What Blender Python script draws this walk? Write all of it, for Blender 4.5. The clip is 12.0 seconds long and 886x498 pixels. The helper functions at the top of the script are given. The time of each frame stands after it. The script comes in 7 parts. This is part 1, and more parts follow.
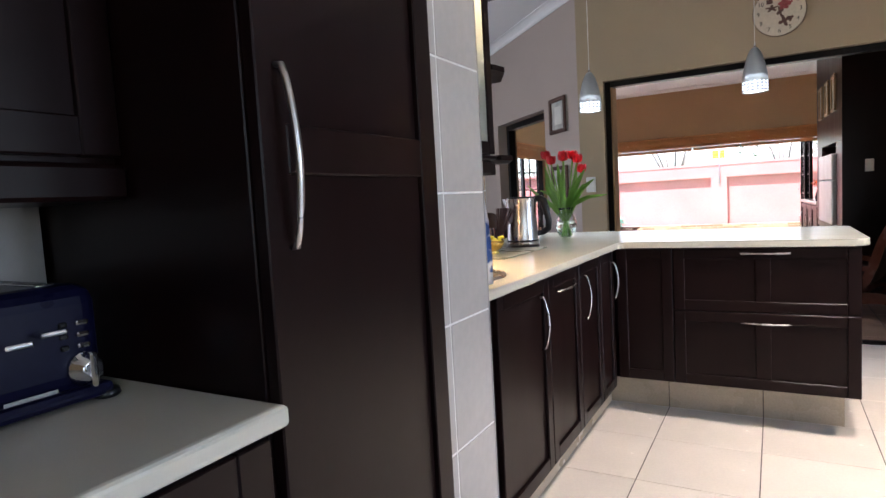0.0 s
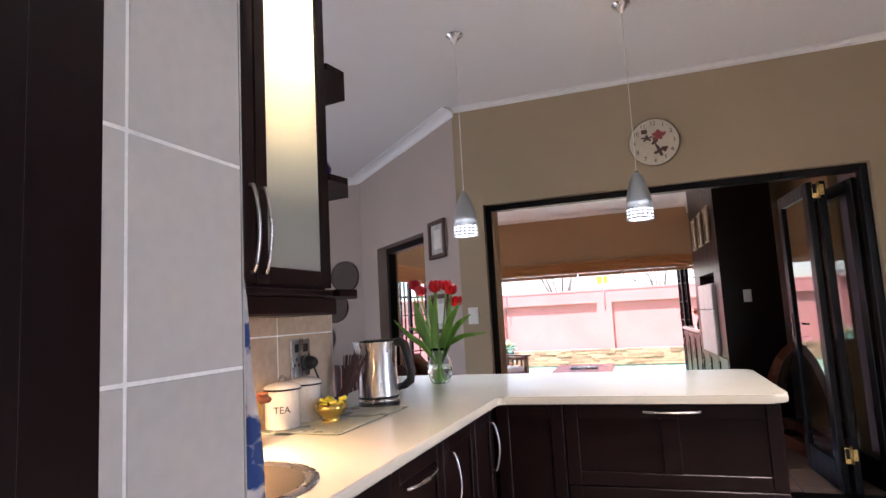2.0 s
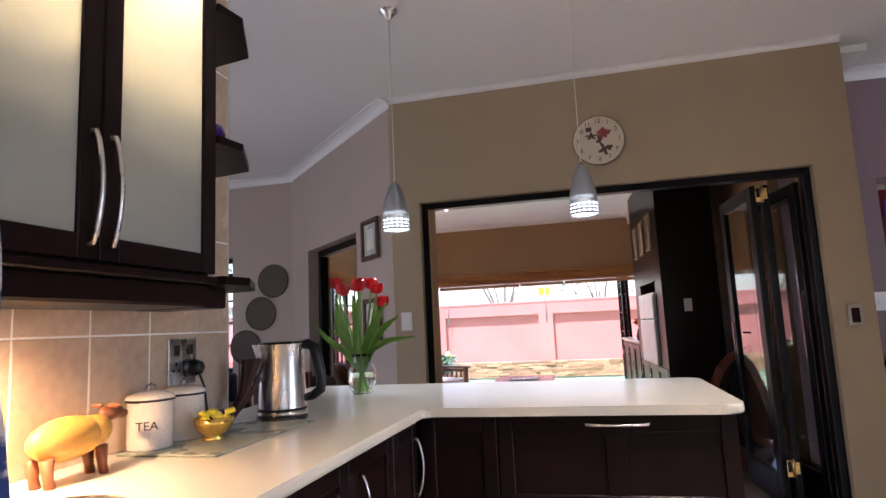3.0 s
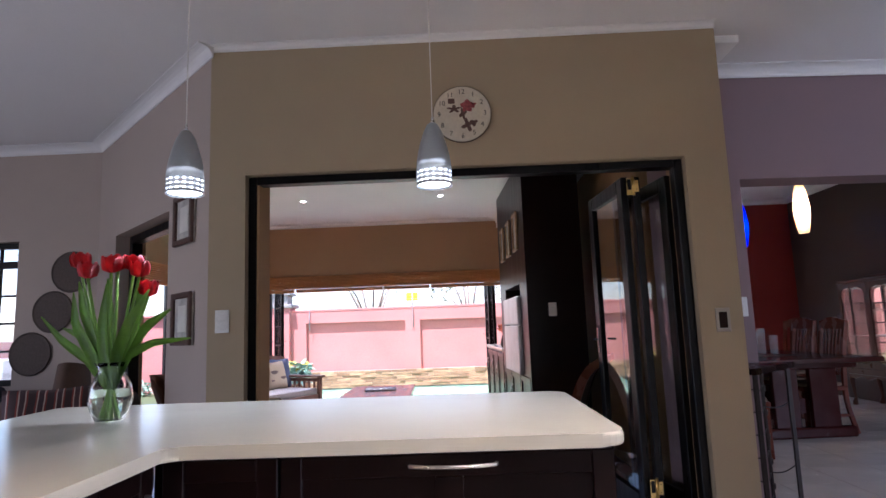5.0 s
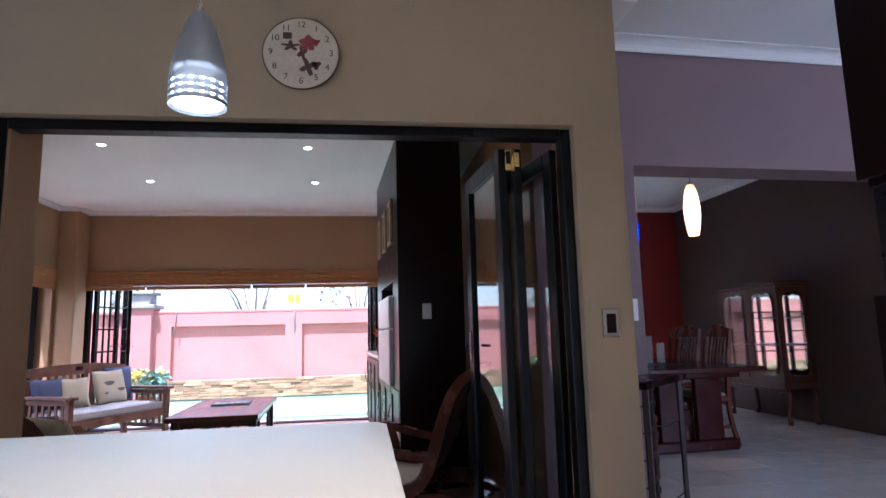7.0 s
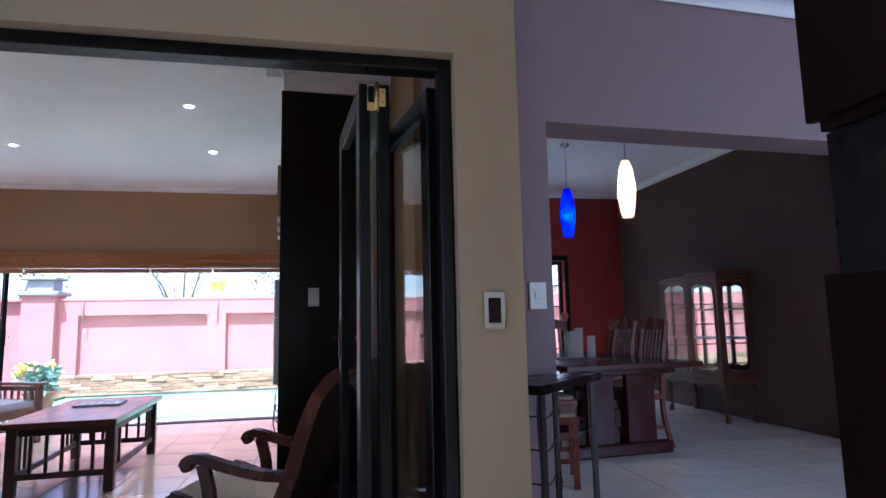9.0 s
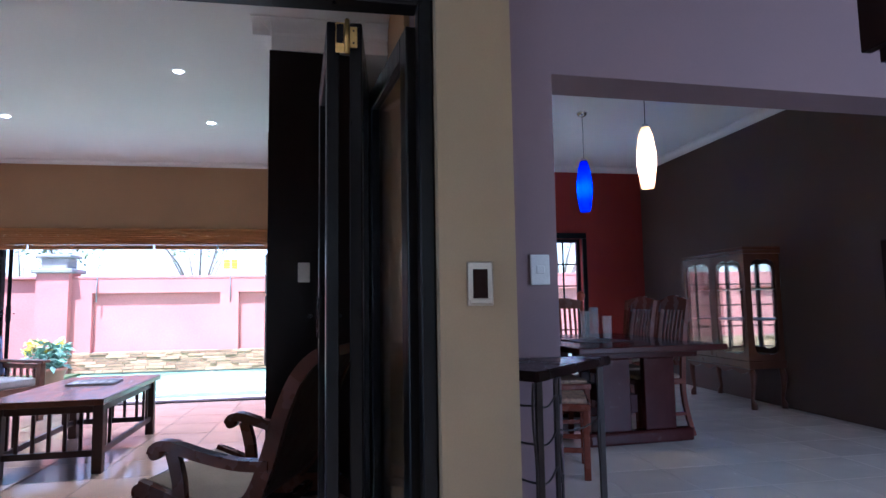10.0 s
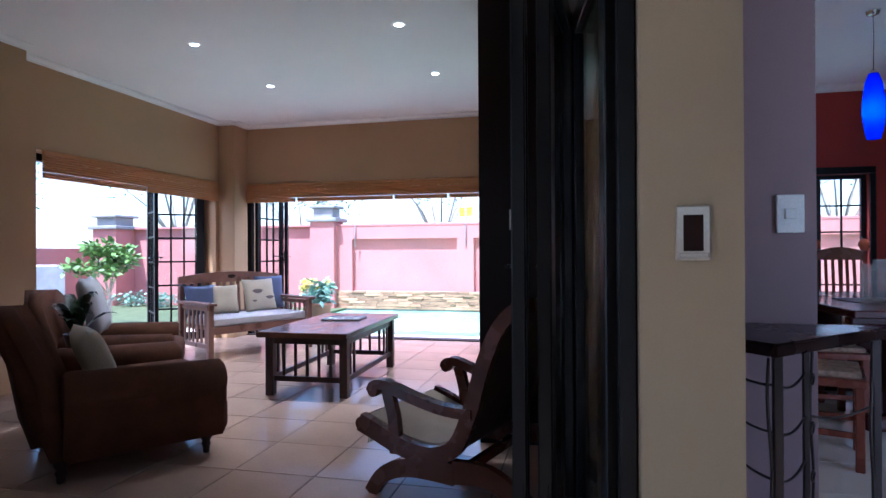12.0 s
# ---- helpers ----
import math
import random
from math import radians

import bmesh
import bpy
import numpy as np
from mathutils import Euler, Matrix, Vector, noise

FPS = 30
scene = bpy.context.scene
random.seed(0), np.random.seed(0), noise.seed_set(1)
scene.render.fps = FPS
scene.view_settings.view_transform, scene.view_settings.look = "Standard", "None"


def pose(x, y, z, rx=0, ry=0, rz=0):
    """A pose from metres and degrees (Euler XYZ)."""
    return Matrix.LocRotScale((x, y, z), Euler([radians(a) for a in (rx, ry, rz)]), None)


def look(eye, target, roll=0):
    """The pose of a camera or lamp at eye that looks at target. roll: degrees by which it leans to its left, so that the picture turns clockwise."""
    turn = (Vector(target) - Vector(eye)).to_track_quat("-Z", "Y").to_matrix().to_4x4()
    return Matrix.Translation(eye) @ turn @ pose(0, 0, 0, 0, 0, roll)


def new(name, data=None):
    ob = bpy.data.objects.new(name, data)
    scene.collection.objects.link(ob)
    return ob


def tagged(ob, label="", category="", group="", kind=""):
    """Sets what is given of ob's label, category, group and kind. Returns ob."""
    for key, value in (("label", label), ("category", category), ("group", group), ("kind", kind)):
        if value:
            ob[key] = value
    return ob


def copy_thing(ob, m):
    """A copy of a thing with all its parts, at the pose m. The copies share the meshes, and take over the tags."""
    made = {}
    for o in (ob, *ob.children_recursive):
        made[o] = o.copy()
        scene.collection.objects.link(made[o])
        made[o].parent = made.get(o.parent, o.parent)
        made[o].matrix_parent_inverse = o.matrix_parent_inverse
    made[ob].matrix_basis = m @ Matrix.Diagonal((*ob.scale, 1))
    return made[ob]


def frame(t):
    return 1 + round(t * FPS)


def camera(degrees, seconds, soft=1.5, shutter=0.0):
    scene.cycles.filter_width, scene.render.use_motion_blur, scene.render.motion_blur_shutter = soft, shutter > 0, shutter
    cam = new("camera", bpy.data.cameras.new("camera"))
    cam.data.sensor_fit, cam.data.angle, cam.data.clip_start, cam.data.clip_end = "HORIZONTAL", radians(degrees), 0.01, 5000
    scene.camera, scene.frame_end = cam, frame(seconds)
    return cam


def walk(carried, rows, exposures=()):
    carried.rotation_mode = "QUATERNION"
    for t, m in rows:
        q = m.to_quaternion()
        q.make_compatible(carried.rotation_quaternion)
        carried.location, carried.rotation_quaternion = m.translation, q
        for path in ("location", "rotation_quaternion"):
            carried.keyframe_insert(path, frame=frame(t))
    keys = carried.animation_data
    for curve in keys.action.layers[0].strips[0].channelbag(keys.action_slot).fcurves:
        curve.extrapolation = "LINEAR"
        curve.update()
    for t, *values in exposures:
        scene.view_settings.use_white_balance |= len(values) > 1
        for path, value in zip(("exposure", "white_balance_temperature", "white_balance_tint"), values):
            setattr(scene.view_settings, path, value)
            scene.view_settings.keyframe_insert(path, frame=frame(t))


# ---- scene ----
cam = camera(73.7, 12.0)
PATH = [
    (0, (0.378, -0.355, 1.155), (-0.601, 1.381, 0.996), -3.2),
    (0.5, (0.36, -0.206, 1.17), (-0.545, 1.577, 1.111), -3.0),
    (1, (0.363, -0.070, 1.215), (-0.466, 1.750, 1.254), -3.3),
    (1.5, (0.345, 0.135, 1.228), (-0.413, 1.98, 1.368), -3.2),
    (2, (0.301, 0.307, 1.236), (-0.345, 2.186, 1.462), -3.1),
    (2.5, (0.278, 0.469, 1.213), (-0.273, 2.374, 1.466), -2.9),
    (4.5, (0.313, 1.138, 1.144), (0.141, 3.113, 1.406), -2.2),
    (5, (0.37, 1.312, 1.145), (0.317, 3.294, 1.412), -2.1),
    (5.5, (0.421, 1.481, 1.139), (0.466, 3.462, 1.408), -1.9),
    (6, (0.487, 1.683, 1.135), (0.601, 3.661, 1.408), -1.8),
    (6.5, (0.569, 1.845, 1.135), (0.77, 3.816, 1.409), -1.6),
    (7, (0.68, 2.029, 1.119), (0.95, 3.991, 1.397), -1.5),
    (7.2, (0.791, 2.099, 1.103), (1.066, 4.058, 1.393), -0.8),
    (9, (1.188, 2.605, 1.1), (1.595, 4.547, 1.347), -1.2),
    (9.5, (1.318, 2.751, 1.098), (1.716, 4.698, 1.32), -0.9),
    (10, (1.375, 2.866, 1.083), (1.709, 4.83, 1.266), -0.9),
    (10.5, (1.417, 3.022, 1.068), (1.58, 5.011, 1.199), -0.7),
    (11, (1.44, 3.06, 1.075), (1.431, 5.059, 1.146), -0.6),
    (11.5, (1.483, 3.082, 1.075), (1.231, 5.066, 1.1), -0.5),
    (12, (1.516, 3.068, 1.098), (1.058, 5.014, 1.106), -0.3),
]
walk(cam, [(t, look(eye, target, roll)) for t, eye, target, roll in PATH],
     exposures=[(0, 1.88, 5850, 17), (0.5, 1.98, 5900, 19), (1.5, 1.94, 6000, 23), (2.5, 1.60, 6150, 27), (5.5, 1.38, 5650, 25), (9, 1.70, 4950, 19), (12, 1.58, 4900, 17)])

# ---- world, sun, lamps ----
world = bpy.data.worlds.new("world")
scene.world = world
world.use_nodes = True
wn = world.node_tree
bg = wn.nodes["Background"]
sky = wn.nodes.new("ShaderNodeTexSky")
sky.sky_type = "NISHITA"
sky.sun_disc = False
sky.sun_elevation, sky.sun_rotation = radians(66), radians(205)
wn.links.new(sky.outputs[0], bg.inputs[0])
bg.inputs[1].default_value = 0.15


def lamp(name, kind, m, power, color=(1, 1, 1), size=0.1, size_y=None, spot=60, blend=0.6):
    d = bpy.data.lights.new(name, kind)
    d.energy, d.color = power, color
    if kind == "AREA":
        d.size = size
        if size_y:
            d.shape, d.size_y = "RECTANGLE", size_y
    elif kind == "SUN":
        d.angle = radians(0.5)
    else:
        d.shadow_soft_size = size
    if kind == "SPOT":
        d.spot_size, d.spot_blend = radians(spot), blend
    ob = new(name, d)
    ob.matrix_world = m
    return ob


SUN_AZ, SUN_EL = radians(205), radians(66)
sun_from = Vector((math.sin(SUN_AZ) * math.cos(SUN_EL), math.cos(SUN_AZ) * math.cos(SUN_EL), math.sin(SUN_EL)))
lamp("sun", "SUN", look(sun_from * 30, (0, 0, 0)), 5.0, (1.0, 0.95, 0.88))


# ---- materials ----
def rgb(*c):
    return (c[0], c[1], c[2], 1)


def mat(name, color, rough=0.5, metal=0.0, vary=0.12, scale=6.0, grain=120.0, bump=0.15, stretch=None, vary2=0.06, spec=0.5, coat=0.0, emit=0.0, trans=0.0, per=0.0, ior=1.45, rough_vary=0.08, depth=0.002):
    m = bpy.data.materials.new(name)
    m.use_nodes = True
    nt = m.node_tree
    N, L = nt.nodes, nt.links
    b = N["Principled BSDF"]
    b.inputs["Metallic"].default_value = metal
    b.inputs["Specular IOR Level"].default_value = spec
    b.inputs["Coat Weight"].default_value = coat
    b.inputs["IOR"].default_value = ior
    b.inputs["Transmission Weight"].default_value = trans
    tc = N.new("ShaderNodeTexCoord")
    mp = N.new("ShaderNodeMapping")
    L.new(tc.outputs["Object"], mp.inputs["Vector"])
    if stretch:
        mp.inputs["Scale"].default_value = stretch
    n1 = N.new("ShaderNodeTexNoise")
    n1.inputs["Scale"].default_value, n1.inputs["Detail"].default_value = scale, 4
    n2 = N.new("ShaderNodeTexNoise")
    n2.inputs["Scale"].default_value, n2.inputs["Detail"].default_value = grain, 3
    for n in (n1, n2):
        L.new(mp.outputs["Vector"], n.inputs["Vector"])
    def spread(src, amount):
        r = N.new("ShaderNodeMapRange")
        r.inputs["From Min"].default_value, r.inputs["From Max"].default_value = 0.3, 0.7
        r.inputs["To Min"].default_value, r.inputs["To Max"].default_value = 1 - amount, 1 + amount
        L.new(src, r.inputs["Value"])
        return r.outputs[0]
    v = spread(n1.outputs[0], vary)
    w = spread(n2.outputs[0], vary2)
    mul = N.new("ShaderNodeMath")
    mul.operation = "MULTIPLY"
    L.new(v, mul.inputs[0])
    L.new(w, mul.inputs[1])
    out = mul.outputs[0]
    if per:
        oi = N.new("ShaderNodeObjectInfo")
        r = N.new("ShaderNodeMapRange")
        r.inputs["To Min"].default_value, r.inputs["To Max"].default_value = 1 - per, 1 + per
        L.new(oi.outputs["Random"], r.inputs["Value"])
        m2 = N.new("ShaderNodeMath")
        m2.operation = "MULTIPLY"
        L.new(out, m2.inputs[0])
        L.new(r.outputs[0], m2.inputs[1])
        out = m2.outputs[0]
    vm = N.new("ShaderNodeVectorMath")
    vm.operation = "SCALE"
    vm.inputs[0].default_value = color[:3]
    L.new(out, vm.inputs["Scale"])
    L.new(vm.outputs[0], b.inputs["Base Color"])
    rr = N.new("ShaderNodeMapRange")
    rr.inputs["From Min"].default_value, rr.inputs["From Max"].default_value = 0.3, 0.7
    rr.inputs["To Min"].default_value, rr.inputs["To Max"].default_value = max(0.0, rough - rough_vary), min(1, rough + rough_vary)
    L.new(n1.outputs[0], rr.inputs["Value"])
    L.new(rr.outputs[0], b.inputs["Roughness"])
    if bump:
        bp = N.new("ShaderNodeBump")
        bp.inputs["Strength"].default_value, bp.inputs["Distance"].default_value = bump, depth
        L.new(n2.outputs[0], bp.inputs["Height"])
        L.new(bp.outputs[0], b.inputs["Normal"])
    if emit:
        b.inputs["Emission Color"].default_value = rgb(*color)
        b.inputs["Emission Strength"].default_value = emit
    return m


M_TAUPE = mat("taupe_paint", (0.36, 0.28, 0.18), 0.75, vary=0.05, scale=1.5, grain=180, vary2=0.03)
# same taupe paint, with the lounge side's greyer light mixed into the colour
M_TAUPE_COOL = mat("taupe_paint_cool_lit", (0.38, 0.31, 0.265), 0.75, vary=0.05, scale=1.5, grain=180, vary2=0.03)
M_MAUVE = mat("mauve_paint", (0.225, 0.148, 0.15), 0.7, vary=0.05, scale=1.5, grain=180, vary2=0.03)
M_DARKWALL = mat("dark_brown_paint", (0.095, 0.060, 0.047), 0.7, vary=0.06, scale=1.5, grain=180)
M_REDWALL = mat("oxblood_paint", (0.30, 0.03, 0.02), 0.7, vary=0.05, scale=1.5, grain=180)
M_TAN = mat("tan_paint", (0.40, 0.25, 0.13), 0.75, vary=0.05, scale=1.5, grain=180, vary2=0.03)
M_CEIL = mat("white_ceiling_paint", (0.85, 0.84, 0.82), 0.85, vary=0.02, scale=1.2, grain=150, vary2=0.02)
# kitchen copy of the white paint, its dimmer light put into the colour
M_CEIL_DIM = mat("white_ceiling_paint_dimmed", (0.70, 0.685, 0.67), 0.85, vary=0.02, scale=1.2, grain=150, vary2=0.02)
M_CABINET = mat("dark_stained_timber", (0.0105, 0.0043, 0.0040), 0.32, vary=0.12, scale=4, grain=60, vary2=0.06, stretch=(3, 3, 0.4), bump=0.01, spec=0.2, rough_vary=0.03)
M_FRAME = mat("black_brown_timber", (0.005, 0.0042, 0.0042), 0.35, vary=0.2, scale=9, grain=60, stretch=(4, 4, 0.35), bump=0.06, spec=0.18)
M_STONE = mat("cream_engineered_stone", (0.62, 0.605, 0.515), 0.17, vary=0.006, scale=5, grain=300, vary2=0.015, bump=0.0, rough_vary=0.01)
M_FLOOR = mat("cream_floor_tile", (0.80, 0.73, 0.65), 0.22, vary=0.05, scale=3, grain=90, vary2=0.03, bump=0.03, per=0.04)
M_GROUT = mat("dark_grout", (0.10, 0.085, 0.07), 0.85)
M_GROUTW = mat("white_grout", (0.82, 0.81, 0.78), 0.8)
M_WTILE = mat("pale_grey_wall_tile", (0.51, 0.485, 0.45), 0.25, rough_vary=0.02, vary=0.045, scale=4, grain=40, vary2=0.03, bump=0.03, per=0.03)
M_GARDENWALL = mat("terracotta_plaster", (0.53, 0.215, 0.195), 0.85, vary=0.08, scale=1.2, grain=60, bump=0.4)
M_SLATE = mat("stacked_stone", (0.36, 0.225, 0.135), 0.8, vary=0.2, scale=7, grain=50, bump=0.6, per=0.38, depth=0.01)
M_PAVE = mat("pool_paving", (0.80, 0.76, 0.70), 0.8, vary=0.1, scale=2, grain=60, bump=0.3)
M_GRASS = mat("lawn", (0.085, 0.11, 0.05), 0.9, vary=0.3, scale=8, grain=90, bump=0.5)
M_WOOD = mat("mid_brown_timber", (0.10, 0.042, 0.026), 0.2, vary=0.12, scale=6, grain=50, stretch=(4, 0.5, 4), bump=0.08)
M_WOODDARK = mat("dark_brown_timber", (0.035, 0.014, 0.011), 0.38, vary=0.25, scale=6, grain=50, bump=0.08)
M_STEEL = mat("brushed_steel", (0.62, 0.60, 0.58), 0.27, 1.0, vary=0.03, scale=20, grain=200, stretch=(1, 1, 0.2), bump=0.0, vary2=0.04, rough_vary=0.03)
M_WHITE = mat("white_plastic", (0.72, 0.71, 0.68), 0.35, vary=0.02, bump=0)
M_BLACK = mat("black_plastic", (0.01, 0.01, 0.011), 0.3, vary=0.1, bump=0)
M_BRASS = mat("brass", (0.62, 0.42, 0.14), 0.3, 1.0, vary=0.1)


# ---- building helpers ----
def box(bm, x0, x1, y0, y1, z0, z1, bevel=0.0, seg=1):
    """A box between those planes, its edges rounded by bevel."""
    vs = [bm.verts.new((x, y, z)) for z in (z0, z1) for y in (y0, y1) for x in (x0, x1)]
    fs = [bm.faces.new([vs[i] for i in q]) for q in ((0, 2, 3, 1), (4, 5, 7, 6), (0, 1, 5, 4), (1, 3, 7, 5), (3, 2, 6, 7), (2, 0, 4, 6))]
    if bevel:
        es = list({e for f in fs for e in f.edges})
        r = bmesh.ops.bevel(bm, geom=es, offset=bevel, segments=seg, affect="EDGES", profile=0.5)
        return list({v for f in r["faces"] for v in f.verts} | {v for v in vs if v.is_valid})
    return vs


def lathe(bm, pts, n=24, cx=0.0, cy=0.0, axis="z", cap=True):
    """A turned shape from (radius, height) pairs."""
    rings = []
    for r, h in pts:
        ring = []
        for i in range(n):
            a = 2 * math.pi * i / n
            p = (cx + r * math.cos(a), cy + r * math.sin(a), h)
            ring.append(bm.verts.new(p))
        rings.append(ring)
    for a, b in zip(rings, rings[1:]):
        for i in range(n):
            bm.faces.new((a[i], a[(i + 1) % n], b[(i + 1) % n], b[i])).smooth = True
    if cap:
        if pts[0][0] > 1e-4:
            bm.faces.new(rings[0][::-1])
        if pts[-1][0] > 1e-4:
            bm.faces.new(rings[-1])
    return [v for r in rings for v in r]


def tube(bm, pts, r, n=8, flat=1.0):
    """A bar of round section along a line of points; r may be a list."""
    pts = [Vector(p) for p in pts]
    rs = r if isinstance(r, (list, tuple)) else [r] * len(pts)
    rings, up = [], None
    for i, p in enumerate(pts):
        d = (pts[min(i + 1, len(pts) - 1)] - pts[max(i - 1, 0)]).normalized()
        if up is None:
            up = Vector((0, 0, 1)) if abs(d.z) < 0.9 else Vector((1, 0, 0))
        s = d.cross(up).normalized()
        u = s.cross(d).normalized()
        up = u
        rings.append([bm.verts.new(p + rs[i] * (math.cos(2 * math.pi * k / n) * s + flat * math.sin(2 * math.pi * k / n) * u)) for k in range(n)])
    for a, b in zip(rings, rings[1:]):
        for k in range(n):
            bm.faces.new((a[k], a[(k + 1) % n], b[(k + 1) % n], b[k])).smooth = True
    bm.faces.new(rings[0][::-1])
    bm.faces.new(rings[-1])
    return [v for q in rings for v in q]


def prism(bm, outline, t0, t1, plane="xz"):
    """An outline of points in a plane, made solid from t0 to t1 across it."""
    def at(a, b, t):
        return {"xz": (a, t, b), "yz": (t, a, b), "xy": (a, b, t)}[plane]
    lo = [bm.verts.new(at(a, b, t0)) for a, b in outline]
    hi = [bm.verts.new(at(a, b, t1)) for a, b in outline]
    n = len(outline)
    bm.faces.new(lo[::-1])
    bm.faces.new(hi)
    for i in range(n):
        bm.faces.new((lo[i], lo[(i + 1) % n], hi[(i + 1) % n], hi[i]))
    return lo + hi


def finish(bm, name):
    bmesh.ops.recalc_face_normals(bm, faces=bm.faces)
    me = bpy.data.meshes.new(name)
    bm.to_mesh(me)
    bm.free()
    return me


def part(name, bm, material, parent, label=""):
    ob = new(name, finish(bm, name))
    ob.data.materials.append(material)
    ob.parent = parent
    return tagged(ob, label) if label else ob


def structure(name, bm, material, label="", category="wall"):
    ob = new(name, finish(bm, name))
    ob.data.materials.append(material)
    return tagged(ob, label, category, kind="structure")


def thing(name, label, category, loc=(0, 0, 0), rz=0.0, group=""):
    ob = new(name)
    ob.empty_display_size = 0.05
    ob.matrix_world = pose(*loc, 0, 0, rz)
    return tagged(ob, label, category, group)


def boxpart(name, dims, material, parent, bevel=0.003, label="", seg=1):
    bm = bmesh.new()
    box(bm, *dims, bevel, seg)
    return part(name, bm, material, parent, label)


def wall(name, p0, p1, z0, z1, t0, t1, material, label, openings=()):
    """A wall from p0 to p1 in plan, from t0 to t1 to its left, with openings (from, to, low, high) along it."""
    p0, p1 = Vector(p0).to_3d(), Vector(p1).to_3d()
    d = (p1 - p0).normalized()
    n = Vector((-d.y, d.x, 0))
    length = (p1 - p0).length
    bm = bmesh.new()
    us = sorted({0, length, *[u for o in openings for u in o[:2]]})
    zs = sorted({z0, z1, *[min(max(v, z0), z1) for o in openings for v in o[2:]]})
    solid = {}
    for i, (a, b) in enumerate(zip(us, us[1:])):
        for j, (lo, hi) in enumerate(zip(zs, zs[1:])):
            solid[i, j] = not any(o[0] <= a + 1e-6 and o[1] >= b - 1e-6 and o[2] <= lo + 1e-6 and o[3] >= hi - 1e-6 for o in openings)
    made = {}

    def at(i, j, t):
        if (i, j, t) not in made:
            made[i, j, t] = bm.verts.new((us[i], t, zs[j]))
        return made[i, j, t]

    for (i, j), full in solid.items():
        if not full:
            continue
        for t in (t0, t1):
            bm.faces.new((at(i, j, t), at(i + 1, j, t), at(i + 1, j + 1, t), at(i, j + 1, t)))
        for di, dj, (a, b), (c, e) in ((-1, 0, (0, 0), (0, 1)), (1, 0, (1, 0), (1, 1)), (0, -1, (0, 0), (1, 0)), (0, 1, (0, 1), (1, 1))):
            if not solid.get((i + di, j + dj), False):
                bm.faces.new((at(i + a, j + b, t0), at(i + c, j + e, t0), at(i + c, j + e, t1), at(i + a, j + b, t1)))
    m = Matrix(((d.x, n.x, 0, p0.x), (d.y, n.y, 0, p0.y), (0, 0, 1, 0), (0, 0, 0, 1)))
    bm.transform(m)
    return structure(name, bm, material, label)


# ---- large structure ----
Z_K, Z_L, Z_D = 2.83, 2.785, 3.03
wall("wall_kitchen_north", (-1.03, 4.55), (1.88, 4.55), 0, Z_K, 0, 0.06, M_TAUPE, "taupe painted kitchen wall above wide folding doors", [(0.206, 2.68, 0, 2.05)])
wall("wall_living_south", (-0.95, 4.61), (1.65, 4.61), 0, Z_K, 0, 0.14, M_TAN, "tan painted side of the wall between kitchen and living room", [(0.186, 2.56, 0, 2.06)])
wall("wall_diagonal", (-2.67, 6.17), (-1.03, 4.55), 0, Z_K, 0, 0.10, M_TAUPE_COOL, "taupe painted diagonal wall with a doorway, colour greyed for its light", [(0.50, 1.67, 0, 1.96)])
wall("wall_diagonal_back", (-2.599, 6.241), (-0.959, 4.621), 0, Z_K, 0, 0.12, M_TAN, "tan living room side of the diagonal wall", [(0.50, 1.67, 0, 1.96)])
wall("wall_lounge_north", (-5.5, 6.17), (-2.67, 6.17), 0, Z_K, 0, 0.2, M_TAUPE_COOL, "lounge wall in greyed taupe with a dark barred window", [(1.28, 2.14, 0.80, 2.01)])
wall("wall_lounge_west", (-5.5, -2.6), (-5.5, 6.17), 0, Z_K, 0, 0.2, M_TAUPE_COOL, "unseen lounge wall in greyed taupe with an added wide window", [(3.0, 6.5, 0.4, 2.1)])
wall("wall_kitchen_south", (6.3, -2.6), (-5.5, -2.6), 0, Z_K, 0, 0.2, M_TAUPE, "taupe kitchen wall with a window", [(1.5, 4.5, 1.0, 2.1)])
wall("wall_kitchen_east", (6.3, 5.5), (6.3, -2.6), 0, Z_K, 0, 0.2, M_TAUPE, "taupe wall with a wide window", [(1.8, 6.0, 0.3, 2.2)])
wall("wall_return", (1.88, 4.611), (1.88, 5.20), 0, Z_K, 0.0, 0.235, M_MAUVE, "mauve painted return of the kitchen wall")
wall("wall_mauve", (1.86, 5.20), (6.5, 5.42), 0, 3.1, 0, 0.24, M_MAUVE, "mauve painted wall with a wide opening to the dining room", [(0.40, 4.0, 0, 2.06)])
wall("wall_splashback", (-0.93, -2.6), (-0.93, 2.42), 0, Z_K, 0, 0.14, M_TAUPE, "kitchen wall behind the worktop")
wall("wall_living_west", (-3.07, 6.37), (-3.07, 10.3), 0, Z_K, 0, 0.25, M_TAN, "tan living room wall with open glass doors", [(0.86, 3.43, -0.1, 2.0)])
wall("wall_living_north", (-3.3, 10.17), (2.2, 10.17), 0, Z_K, 0, 0.25, M_TAN, "tan living room wall above open folding doors", [(0.44, 4.6, -0.1, 2.0)])
wall("wall_dividing", (2.20, 5.46), (2.20, 11.0), 0, 3.1, 0, 0.55, M_TAN, "wall between living and dining rooms")
wall("wall_dining_north", (2.05, 10.9), (5.8, 10.9), 0, 3.1, 0, 0.25, M_REDWALL, "oxblood red dining room wall with a glazed door", [(0.7, 2.72, 0, 1.98)])
wall("wall_dining_east", (5.72, 11.1), (5.72, 5.3), 0, 3.1, 0, 0.2, M_DARKWALL, "dark brown dining room wall")
bm = bmesh.new(); box(bm, -1.12, -0.812, 4.754, 4.95, 0, Z_L, 0.004)
structure("pier_south", bm, M_TAN, "tan painted masonry pier beside the folding doors", "column")
